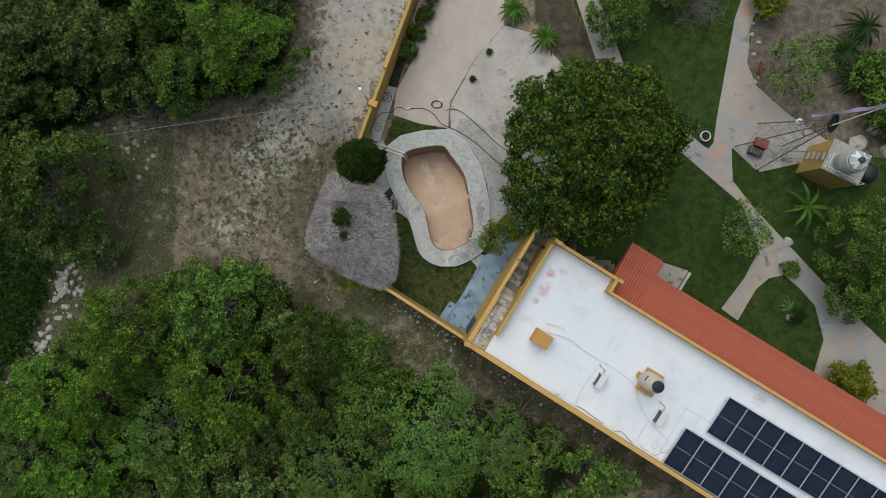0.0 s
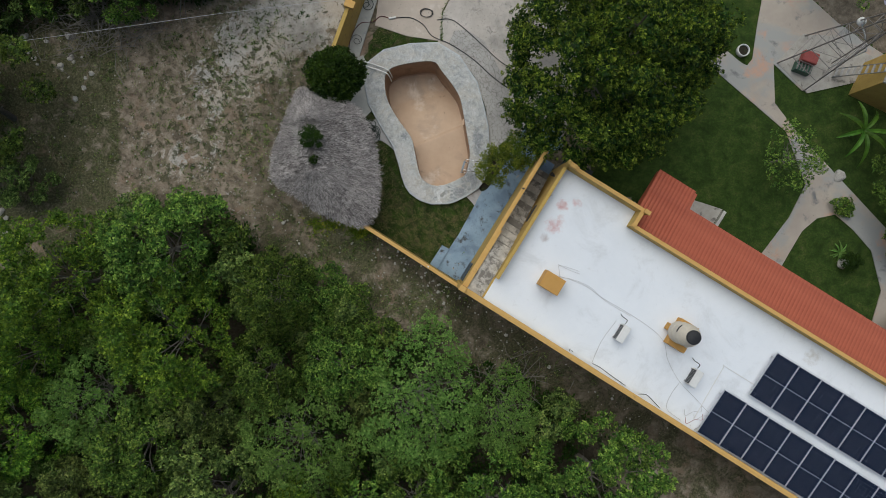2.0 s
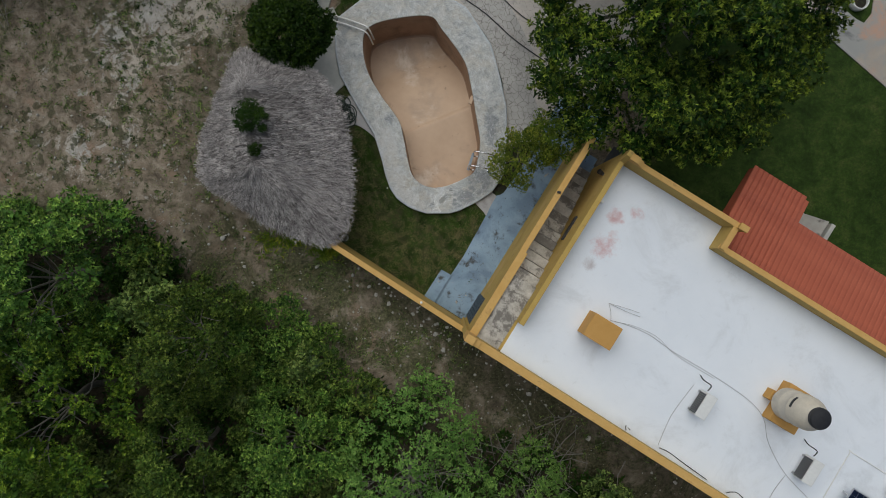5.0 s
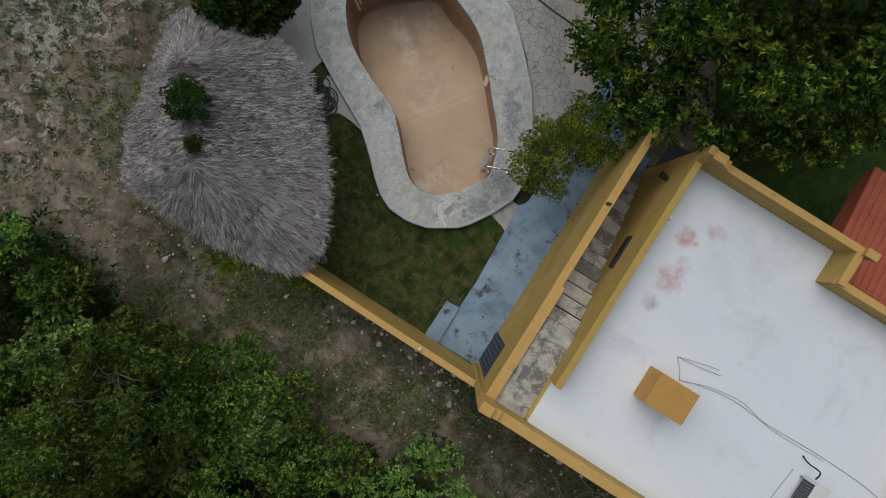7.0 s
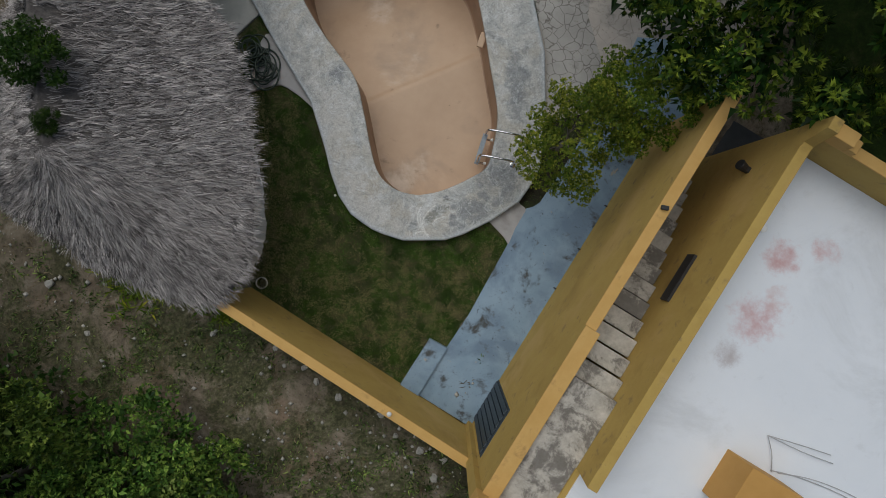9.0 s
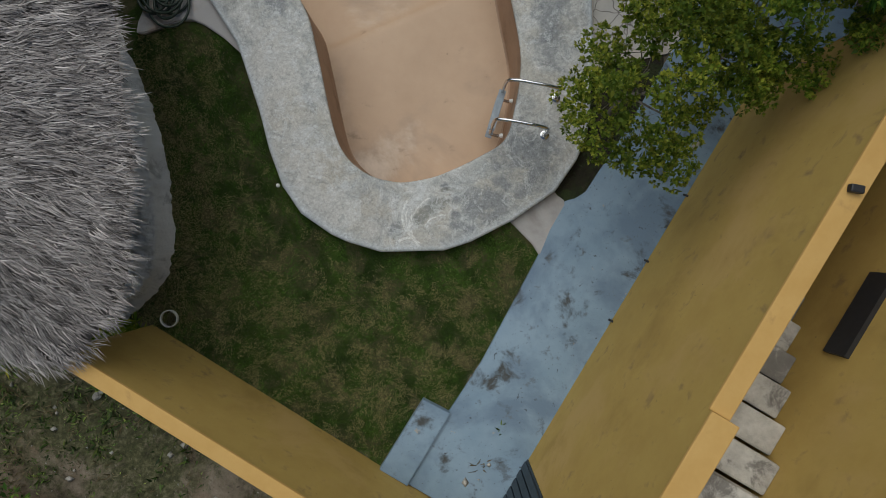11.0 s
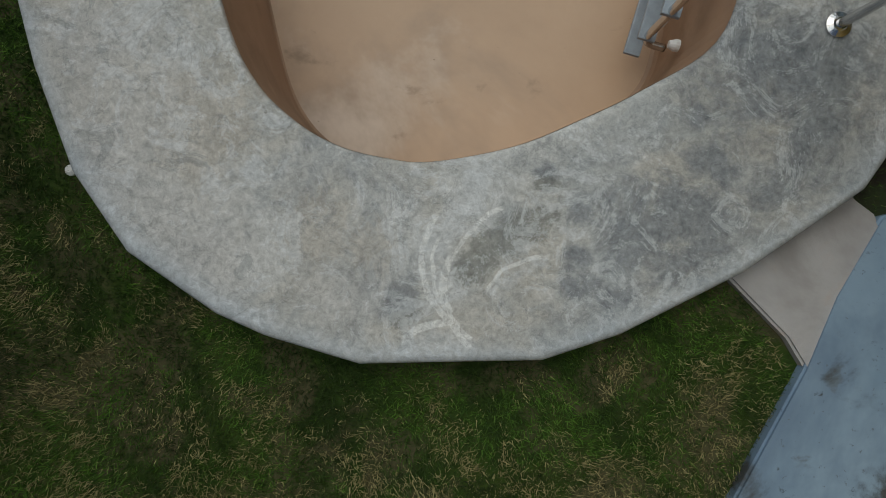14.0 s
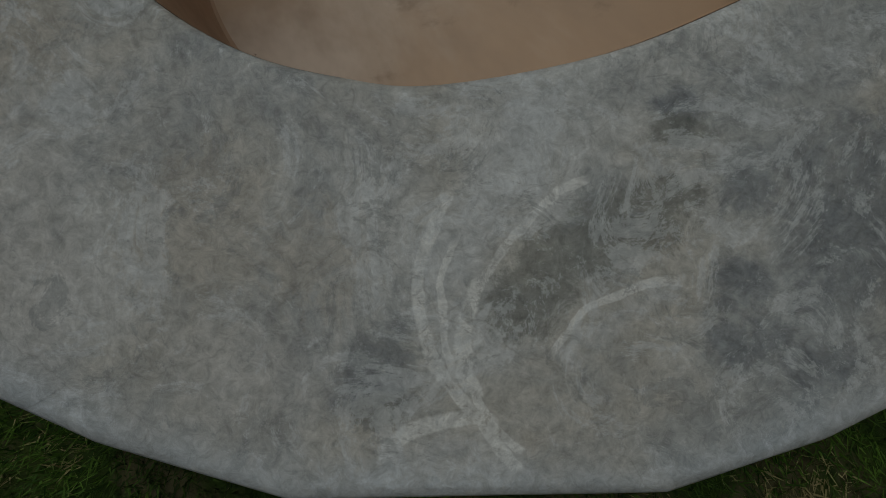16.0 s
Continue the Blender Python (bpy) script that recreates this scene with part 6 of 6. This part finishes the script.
for k, (x, y) in enumerate(((3.55, 12.25), (5.2, 10.85), (6.75, 9.3))):
    pot = thing("plant_pot", "white round plant pot on the pavement", "pot", pose(x, y, 0.03), "pots by the pavement")
    part("pot_shell", spun([(0.2, 0), (0.26, 0.3), (0.27, 0.32), (0.23, 0.32), (0.2, 0.28)], 20), M_WHITE, pot)
    frond_plant("potted_palm", x, y, 0.3, 16, 0.85, 0.13, 0.55, L_BRIGHT, "bright green potted palm", "plant", 40 + k, 0.1, "palms in pots")
for k, (x, y, l) in enumerate(((20.4, 10.2, 1.3), (21.4, 11.4, 1.2), (20.9, 8.9, 1.0), (22.6, 8.0, 1.1))):
    frond_plant("fan_palm", x, y, 0, 24, l, 0.12, 0.6, L_SHRUB, "dark fan palm in the bed", "palm", 60 + k, 0.5, "palms in the bed")
for x, y in ((1.5, 8.8), (2.35, 10.2)):
    plant(TUFT, x, y, 0.2, 30, 0.6, 0.03, "small weed in the pavement joint")


# ---- grass ----
def grass(name, label, outline, holes, count, length, width, seed, lean=0.9):
    rng = np.random.default_rng(seed)
    xs, ys = [p[0] for p in outline], [p[1] for p in outline]
    x, y = rng.uniform(min(xs), max(xs), count), rng.uniform(min(ys), max(ys), count)
    keep = inside(outline, x, y)
    for h in holes:
        keep &= ~inside(h, x, y)
    x, y = x[keep], y[keep]
    keep = far_from(holes[0], x, y) > 0.055 * rng.uniform(0.2, 1, len(x)) ** 0.7
    x, y = x[keep], y[keep]
    n = len(x)
    base = np.c_[x, y, np.zeros(n) - 0.005]
    tuft = np.c_[np.sin(7.1 * x + 3.3 * y), np.cos(6.3 * y - 4.1 * x), np.zeros(n)]
    way = unit(np.c_[rng.normal(size=(n, 2)) * lean, np.ones(n)] + 0.5 * tuft) * (rng.uniform(0.5, 1.2, n) * length)[:, None]
    a = rng.uniform(0, 2 * math.pi, n)
    side = np.c_[np.cos(a), np.sin(a), np.zeros(n)] * (rng.uniform(0.6, 1.3, n) * width / 2)[:, None]
    v = np.stack([base - side, base + side, base + way], 1).reshape(-1, 3)
    me = raw_mesh(name, v, np.arange(3 * n).reshape(n, 3), M_GRASS)
    # painted shade beside the coping; negative, so drier, along the platform
    near_edge = np.exp(-far_from(holes[0], x, y) / 0.22)
    if len(holes) > 2:
        near_edge = near_edge - 0.7 * np.exp(-far_from(holes[2], x, y) / 0.3)
    me.attributes.new("edge_shade_dry", "FLOAT", "POINT").data.foreach_set("value", np.repeat(near_edge, 3).astype(np.float32))
    return tagged(new(name, me), label, "grass", "", "stuff")


BLUE = [h2w(-1.42, -0.1), h2w(-1.42, 0.99), h2w(-1.03, 1.0), h2w(-1.05, 3.1), (1.45, -0.5), (2.0, 0.0), (3.5, 1.5), h2w(0.2, 6)]
PLAT = [(-3.3, 1.9), (-2.96, 1.03), (-2.77, 0.48), (-2.66, -0.4), (-2.68, -0.96), (-2.86, -1.31), (-3.2, -1.53), (-6, 0), (-5, 3)]
NEAR_LAWN = [(-3.1, -1.65), (1.0, -4.2), (2.3, -0.3), (-1.0, 0.5), (-1.6, 1.75), (-2.1, 1.75), (-2.6, 1.9), (-3.0, 1.9), (-3.2, 1.2)]
OUTER = [tuple(q) for q in OUT[::5]]
grass("lawn_grass", "short patchy lawn with dry tufts", NEAR_LAWN, [OUTER, BLUE, PLAT], 480000, 0.05, 0.0062, 8, 0.85)
grass("lawn_grass", "short green grass behind the pool", [(-2.5, 7.0), (-1.2, 6.5), (0.1, 6.3), (-2.3, 5.9), (-2.9, 5.5)], [OUTER], 14000, 0.06, 0.012, 9)

grass("soil_grass", "thin dark grass on the bare soil", [(2.0, -0.2), (2.1, -0.26), (2.4, -0.15), (3.0, 0.9), (2.9, 1.5), (2.42, 1.5), (2.38, 0.6)], [OUTER], 15000, 0.05, 0.006, 10)
# ---- water tower, windmill and garden things ----
def tower_block():
    b = thing("tank_house", "small ochre block carrying the grey water tank", "building", pose(18.25, 4.05, 0, 0, 0, -25))
    part("block", box(0, 1.95, 0, 1.55, -0.1, 2.05, bevel=0.02), M_YELLOW, b)
    part("top_slab", box(-0.03, 1.98, -0.03, 1.58, 2.05, 2.13, bevel=0.015), M_CONC, b)
    for x0, y0, x1, y1 in ((0, 0, 1.95, 0), (0, 0, 0, 0.75)):
        for z in (2.35, 2.6):
            part("rail", tube([(x0, y0, z), (x1, y1, z)], 0.016), M_WHITE, b, "white painted railing")
    for x, y in ((0, 0), (0.95, 0), (1.95, 0), (0, 0.75)):
        part("rail_post", tube([(x, y, 2.1), (x, y, 2.62)], 0.016), M_WHITE, b)
    w = thing("large_water_tank", "grey-green water tank with white segmented top", "water tank", pose(19.3, 4.25, 2.13) @ Matrix.Diagonal((0.7, 0.7, 1.0, 1)))
    part("tank_body", spun([(0.74, 0), (0.76, 0.05), (0.76, 0.4), (0.78, 0.43), (0.76, 0.46), (0.76, 0.95), (0.7, 1.03)], 36), M_TANKGREY, w, smooth=True)
    part("tank_top", spun([(0.7, 1.03), (0.6, 1.1), (0.26, 1.24), (0.2, 1.24)], 36), M_TANKGREY, w, smooth=True)
    for k in range(4):
        bm = bmesh.new()
        a0, a1 = radians(90 * k + 12), radians(90 * k + 62)
        lo = [bm.verts.new((r * math.cos(a), r * math.sin(a), z + 0.012)) for r, z, a in ((0.68, 1.05, a0), (0.68, 1.05, a1), (0.23, 1.25, a1), (0.23, 1.25, a0))]
        hi = [bm.verts.new(v.co + Vector((0, 0, 0.02))) for v in lo]
        bm.faces.new(hi)
        for i in range(4):
            bm.faces.new((lo[i], lo[(i + 1) % 4], hi[(i + 1) % 4], hi[i]))
        part("top_segment", bm, M_WHITE, w, "white raised wedge")
    part("lid", spun([(0.22, 1.24), (0.23, 1.3), (0.18, 1.34), (0.05, 1.36)], 24), M_DARKBLUE, w, "dark blue lid")
    l = thing("metal_ladder", "grey metal ladder leaning on the tank house", "ladder")
    p0, p1 = Vector((17.55, 5.0, 0.05)), Vector((18.42, 4.62, 2.2))
    side = Vector((0.40, 0.92, 0)) * 0.2
    for s in (-1, 1):
        part("ladder_rail", tube([p0 + side * s, p1 + side * s], 0.022, 6), M_GALV, l)
    for k in range(9):
        q = p0.lerp(p1, (k + 0.5) / 9)
        part("rung", box(-0.05, 0.05, -0.2, 0.2, -0.012, 0.012), M_GALV, l, m=pose(q.x, q.y, q.z, 0, 0, -23))
    solid("black_tank", spun([(0.5, 0), (0.52, 0.1), (0.52, 1.0), (0.4, 1.2), (0.2, 1.28)], 28), M_BLACK, "black plastic water tank", "water tank", m=pose(21.3, 3.95, 0), smooth=True)


tower_block()


def windmill():
    w = thing("windmill", "rusty lattice windmill tower with a cloth tail", "windmill", pose(16.28, 5.42, 0, 0, 0, 45))
    feet = [Vector((x * 0.85, y * 0.85, 0)) for x, y in ((-1, -1), (1, -1), (1, 1), (-1, 1))]
    tips = [Vector((x * 0.16, y * 0.16, 5.5)) for x, y in ((-1, -1), (1, -1), (1, 1), (-1, 1))]
    for f, t in zip(feet, tips):
        part("leg", tube([f, t], 0.03, 6), M_RUST, w)
    for s in (0.16, 0.34, 0.52, 0.70, 0.86):
        ring = [f.lerp(t, s) for f, t in zip(feet, tips)]
        nxt = [f.lerp(t, s + 0.15) for f, t in zip(feet, tips)]
        for k in range(4):
            part("crossbar", tube([ring[k], ring[(k + 1) % 4]], 0.016, 5), M_RUST, w)
            part("brace", tube([ring[k], nxt[(k + 1) % 4]], 0.011, 5), M_RUST, w)
    hub = part("wheel", spun([(0.36, -0.05), (0.42, 0), (0.36, 0.05), (0.31, 0.03), (0.31, -0.03)], 24), M_BLACK, w, "dark round wheel", m=pose(0.2, -0.1, 5.6, 35, 10, 0))
    for k in range(6):
        part("spoke", tube([(0, 0, 0), (0.34 * math.cos(k * 1.047), 0.34 * math.sin(k * 1.047), 0)], 0.02, 5), M_BLACK, hub)
    bm = bmesh.new()
    rows = []
    for k in range(14):
        x = -0.9 + 0.24 * k
        rows.append([bm.verts.new((x, y, 5.8 + 0.06 * math.sin(3 * x + y * 9) + 0.05 * math.sin(7 * y))) for y in (-0.06 - 0.04 * math.sin(5 * x) * math.sin(17 * k), 0.0, 0.07 + 0.05 * math.sin(4 * x) * math.cos(13 * k))])
    for a, b in zip(rows, rows[1:]):
        for j in (0, 1):
            bm.faces.new((a[j], b[j], b[j + 1], a[j + 1]))
    part("tail", bm, M_FABRIC, w, "faded blue and pink cloth tail", m=pose(0.35, 0.25, 0.0, 0, 0, -37))
    part("shaft", tube([(-0.2, 0, 5.6), (2.3, -1.2, 5.68)], 0.03, 6), M_GALV, w)
    e = thing("pump_engine", "red and green pump engine under the tower", "pump", pose(16.2, 5.5, 0.05, 0, 0, -20) @ Matrix.Diagonal((0.8, 0.8, 0.8, 1)))
    part("cover", box(-0.42, 0.42, -0.3, 0.3, 0.35, 0.75, bevel=0.06), M_RED, e, "faded red cover")
    part("frame", box(-0.45, 0.45, -0.75, -0.2, 0.0, 0.4, bevel=0.05), M_GREENPAINT, e, "dark green frame")
    for k in range(5):
        part("fin", box(-0.4 + 0.18 * k, -0.36 + 0.18 * k, -0.72, -0.25, 0.4, 0.5), M_RUST, e)
    g = thing("globe_lamp", "white globe lamp on a slanted white arm", "lamp", pose(17.3, 5.2, 2.4))
    part("arm", tube([(0, 0, 0), (-0.5, 0.4, 0.6), (-0.85, 0.72, 0.9)], 0.025, 8), M_WHITE, g)
    part("globe", spun([(0.02, -0.17), (0.1, -0.14), (0.165, -0.04), (0.165, 0.04), (0.1, 0.14), (0.02, 0.17)], 20, at=(-0.92, 0.78, 1.0)), M_WHITE, g, smooth=True)
    part("mast", tube([(0, 0, -2.35), (0, 0, 0)], 0.03, 8), M_WHITE, g)


windmill()


def garden_things():
    pl = thing("ring_planter", "white painted ring planter on the lawn", "planter", pose(13.5, 5.92, 0) @ Matrix.Diagonal((0.86, 0.86, 0.8, 1)))
    part("ring", spun([(0.29, 0), (0.32, 0.12), (0.32, 0.26), (0.30, 0.31), (0.265, 0.31), (0.25, 0.26), (0.25, 0.02)], 28), M_WHITE, pl)
    part("soil", spun([(0.25, 0.1), (0.25, 0.2), (0.02, 0.22)], 20), M_BROWN, pl)
    bn = thing("bench", "small red garden bench in the bed", "bench", pose(16.3, 9.45, 0, 0, 0, 78) @ Matrix.Diagonal((0.5, 0.5, 0.6, 1)))
    part("seat", box(-0.6, 0.6, -0.17, 0.17, 0.40, 0.44, bevel=0.01), M_RED, bn)
    part("backrest", box(-0.6, 0.6, 0.17, 0.21, 0.44, 0.8, bevel=0.01), M_RED, bn)
    for x, y in ((-0.5, -0.12), (0.5, -0.12), (-0.5, 0.14), (0.5, 0.14)):
        part("leg", box(x - 0.03, x + 0.03, y - 0.03, y + 0.03, 0, 0.4), M_RED, bn)
    slab("slab_small", [h2w(6.6, 7.2), h2w(6.85, 8.4), h2w(8.3, 8.75), h2w(8.3, 7.2)], -0.05, 0.08, M_CONC, "stained concrete slab beside the tiled roof", "pad")
    solid("kerb_bar", box(-0.07, 0.07, -0.55, 0.55, 0, 0.22, bevel=0.02), M_CEMENT, "pale concrete kerb bar", "kerb", m=on_house(8.4, 8.15, 0))
    slab("patio_back", [h2w(1.2, 6.2), h2w(2.6, 6.2), h2w(2.6, 7.2), h2w(1.2, 7.2)], -0.05, 0.05, M_PATIO_SHADE, "concrete patio beneath the tree, its shade painted into the dark colour", "patio")
    cable("overhead_cable", [(-3.55, 7.15, 2.3), (-8, 6.6, 2.35), (-12, 6.0, 2.4), (-17, 5.2, 2.6), (-26, 3.8, 3.0)], 0.009, M_CABLE, "thin grey overhead cable across the clearing", True)
    lp = thing("wall_bracket_lamp", "grey metal bracket lamp on the pillar", "lamp", pose(-3.6, 7.15, 2.12))
    part("arm", tube([(0, 0, 0), (-0.2, 0.3, 0.25), (-0.35, 0.5, 0.3)], 0.02), M_GALV, lp)
    part("head", box(-0.5, -0.3, 0.42, 0.6, 0.26, 0.34, bevel=0.02), M_GALV, lp)
    solid("concrete_block", box(-0.2, 0.2, -0.2, 0.2, 0, 0.12, bevel=0.02), M_CEMENT, "small square concrete cover by the pool", "cover", m=pose(-3.2, 5.35, 0.07, 0, 0, 25))
    solid("pool_return", spun([(0.024, 0), (0.024, 0.02), (0.01, 0.03)], 14), M_WHITE, "white plastic fitting in the lawn edge", "fitting", m=pose(-1.37, -0.06, 0.0))
    solid("pool_spout", box(-0.14, 0.14, -0.06, 0.06, 0, 0.05, bevel=0.02), M_BASIN, "tan plaster lump on the pool wall", "fitting", m=pose(1.28, 2.75, 0.02, 0, 0, 70))


garden_things()


# ---- stones, brushwood, weeds ----
def stone_mesh(seed, rough=0.5):
    bm = bmesh.new()
    bmesh.ops.create_icosphere(bm, subdivisions=2, radius=1.0)
    for v in bm.verts:
        v.co *= 1 + rough * noise.noise(v.co * 1.3 + Vector((seed * 9.1, 0, 0)))
        v.co.z *= 0.6
        v.co.x *= 1.25
    return mesh_of("stone", bm, M_STONE)


STONES = [stone_mesh(k) for k in range(4)]


def stones(places, low, high, seed, label, group):
    rng = np.random.default_rng(seed)
    for x, y in places:
        r = rng.uniform(low, high)
        s = new("stone", STONES[rng.integers(4)])
        s.matrix_basis = pose(x, y, r * 0.25, rng.uniform(-15, 15), rng.uniform(-15, 15), rng.uniform(0, 360)) @ Matrix.Diagonal((r, r, r, 1))
        tagged(s, label, "stone", group)


rng = np.random.default_rng(71)
row = curved([(-19.0, -0.6), (-19.4, -1.8), (-19.3, -2.4), (-20.2, -3.9), (-20.8, -5.2), (-21.9, -6.9), (-23.2, -8.2)], 5)
stones([(x + rng.normal() * 0.45, y + rng.normal() * 0.4) for x, y in row for _ in range(4)], 0.04, 0.16, 1, "pale limestone rubble from an old wall", "rubble wall")
stones([(x + rng.normal() * 0.5, y + rng.normal() * 0.45) for x, y in ((-20.4, 9.8), (-19.7, 9.0), (-18.4, 6.3), (-17.3, 5.9), (-16.2, 5.5), (-15.6, 5.2), (-15.2, 4.2), (-12.4, 9.4)) for _ in range(4)], 0.05, 0.15, 2, "pale limestone rock among the weeds", "rocks in the clearing")
stones([(-5.3, -1.02)], 0.12, 0.14, 7, "pale broken rock beside the palapa", "")
stones([(-3.6, -2.6), (-1.3, -3.75), (-0.25, -4.45), (0.2, -4.7), (0.45, -5.2), (-5.9, -2.6), (-6.6, -1.7), (5.1, -8.0), (7.9, -9.4), (3.2, -6.6)], 0.04, 0.085, 3, "small pale stone on the bare soil", "loose stones")
rng = np.random.default_rng(72)
stones([(-2.2 + 4.4 * k / 34 + rng.normal() * 0.25, -2.85 - 2.9 * k / 34 + rng.normal() * 0.16) for k in range(34)], 0.02, 0.055, 9, "pale rubble stone on dark soil outside the garden wall", "rubble outside the wall")
stones([(21.4, 5.6), (22.3, 6.3), (23.0, 5.2), (22.8, 7.9), (17.85, 0.45), (18.05, -3.4)], 0.2, 0.42, 4, "grey limestone boulder in the garden", "garden rocks")
stones([(16.15, 12.4), (16.0, 11.8), (15.95, 11.2), (16.3, 10.8), (16.05, 10.2), (16.3, 9.0), (16.15, 8.75)], 0.06, 0.11, 5, "grey edging stone along the bed", "edging stones")


def scatter(count, places, seed):
    """Random places in a list of (x, y, spread along x, spread along y, share)."""
    rng = np.random.default_rng(seed)
    share = np.array([p[4] for p in places])
    k = rng.choice(len(places), count, p=share / share.sum())
    q = np.array(places)[k]
    return q[:, :2] + rng.normal(size=(count, 2)) * q[:, 2:4], rng


def clear_of_yard(q):
    keep = np.ones(len(q), bool)
    for o in (LAWN_POOL, LAWN_GARDEN, YARD, FLAGS, [h2w(-0.3, -0.35), h2w(26, -0.8), h2w(26, 7), h2w(-0.3, 7)]):
        keep &= ~inside(o, q[:, 0], q[:, 1])
    return keep


def pebbles():
    q, rng = scatter(3000, [(-1, -4.6, 2.2, 0.6, 1.5), (3, -6.8, 2.5, 0.8, 1.5), (8, -10, 2.5, 0.9, 1), (-7, -1.0, 3, 1.5, 3), (-10, 2, 4, 3, 3), (-6, 7, 2, 4, 2), (-18, -2, 3, 4, 2)], 6)
    q = q[clear_of_yard(q)]
    n = len(q)
    octa = np.array([(1, 0, 0), (0, 1, 0), (-1, 0, 0), (0, -1, 0), (0, 0, 0.8), (0, 0, -0.6)], float)
    tri = np.array([(0, 1, 4), (1, 2, 4), (2, 3, 4), (3, 0, 4), (1, 0, 5), (2, 1, 5), (3, 2, 5), (0, 3, 5)])
    r = 0.010 + 0.05 * rng.random(n) ** 3
    v = octa[None] * (r[:, None] * rng.uniform(0.6, 1.3, (n, 6)))[:, :, None] + np.c_[q, np.full(n, 0.0)][:, None]
    z = np.array([0.10 * noise.noise((a * 0.35, b * 0.35, 3.0)) for a, b in q])
    v[:, :, 2] += np.maximum(z, -0.03)[:, None]
    f = (np.arange(n)[:, None, None] * 6 + tri[None]).reshape(-1, 3)
    tagged(new("pebbles", raw_mesh("pebbles", v.reshape(-1, 3), f, M_STONE)), "scattered pale pebbles on the soil", "pebbles", "", "stuff")


pebbles()


def weeds(name, count, places, length, width, material, seed, label, per=9):
    q, rng = scatter(count, places, seed)
    q = q[clear_of_yard(q)]
    n = len(q)
    base = np.repeat(np.c_[q, np.zeros(n)], per, 0)
    base[:, 2] = np.repeat([0.10 * noise.noise((a * 0.35, b * 0.35, 3.0)) - 0.02 for a, b in q], per)
    base[:, :2] += rng.normal(size=(len(base), 2)) * 0.04
    size = np.repeat(rng.uniform(0.5, 1.3, n), per)
    way = np.c_[rng.normal(size=(len(base), 2)) * 0.9, rng.uniform(0.3, 1.2, len(base))]
    out = np.c_[rng.normal(size=(len(base), 2)) * 0.5, np.ones(len(base))]
    me = blades(name, base, way, out, length * size * rng.uniform(0.6, 1.2, len(base)), width * size, material, 0.15)
    tagged(new(name, me), label, "weeds", "", "stuff")


CLEARING = [(-5, -2.9, 2.5, 0.6, 3), (-1.4, -5.2, 2.5, 0.4, 2), (3.6, -8.0, 2.5, 0.5, 2), (-11, 4, 4.5, 3, 6), (-14, 0, 3, 3, 4), (-7.5, 2.0, 1.5, 2.5, 3), (-8, 7.5, 1.0, 2, 2), (-15, 6, 4, 1.5, 3), (-19, -3, 2, 4, 3)]
weeds("fine_weeds", 4200, CLEARING + [(-8.5, 4.2, 1.6, 1.3, 7), (-7.6, 1.2, 0.9, 1.8, 4), (-4.4, -2.7, 1.8, 0.5, 3), (-0.8, -4.9, 1.2, 0.5, 2)], 0.065, 0.016, L_OLIVE, 18, "fine low weeds on the soil", 7)
weeds("low_weeds", 3000, CLEARING, 0.11, 0.022, L_OLIVE, 8, "low olive weeds on the soil")
weeds("dry_weeds", 2400, CLEARING, 0.12, 0.012, M_DRY, 9, "dry straw tufts on the soil")
weeds("track_weeds", 150, [(-5, 9, 1.2, 2.5, 3), (-8, 5.5, 1.6, 1.4, 4), (-10, 3, 1.5, 1.3, 3)], 0.07, 0.035, L_SHRUB, 10, "dark weed clumps on the limestone track", 16)
def joint_line():
    rng = np.random.default_rng(33)
    p = np.array(curved([(0.3, 6.3), (0.36, 7.6), (1.0, 8.75), (1.65, 9.94), (3.1, 11.6)], 60))[:, :2]
    q = np.repeat(p, 5, 0) + rng.normal(size=(len(p) * 5, 2)) * 0.035
    q = q[rng.random(len(q)) < 0.12 + 0.3 * np.clip((9.6 - q[:, 1]) / 3, 0, 1)]
    n = len(q) * 8
    base = np.repeat(np.c_[q, np.full(len(q), 0.02)], 8, 0)
    me = blades("joint_grass", base, np.c_[rng.normal(size=(n, 2)), rng.uniform(0.2, 1, n)], np.c_[rng.normal(size=(n, 2)) * 0.5, np.ones(n)], rng.uniform(0.02, 0.05, n), 0.014, L_OLIVE, 0.1)
    tagged(new("joint_grass", me), "dark weeds in the joint between screed and pavement", "weeds", "", "stuff")


joint_line()
weeds("joint_weeds", 260, [(-3.2, -2.0, 0.2, 0.15, 2), (-4.3, -1.7, 0.6, 0.2, 2)], 0.2, 0.03, L_YELLOW, 12, "yellow-green weeds at the thatch edge")


def brushwood(x, y, rx, ry, count, seed, label, thick=1.0):
    rng = np.random.default_rng(seed)
    bm = bmesh.new()
    for _ in range(count):
        a, l = rng.uniform(0, 6.28), rng.uniform(0.5, 1.7)
        p = Vector((x + rng.normal() * rx, y + rng.normal() * ry, rng.uniform(0.1, 0.9)))
        d = Vector((math.cos(a), math.sin(a), rng.uniform(-0.3, 0.35))) * l
        side = Vector((-d.y, d.x, 0)) * rng.uniform(-0.18, 0.18)
        r = rng.uniform(0.006, 0.024) * thick
        tube([p - d / 2, p + side, p + d / 2], [r, r * 0.8, r * 0.4], 4, bm)
    tagged(part("brushwood", bm, M_BARK, None), label, "brushwood", "", "stuff")


brushwood(-14.3, 6.9, 1.3, 0.8, 260, 20, "heap of grey dead branches")
brushwood(12.9, 12.4, 0.7, 0.5, 220, 22, "grey bare twigs at the lawn's end", 0.4)
brushwood(3.0, -8.7, 1.0, 0.9, 90, 21, "grey bare twigs in the thicket")
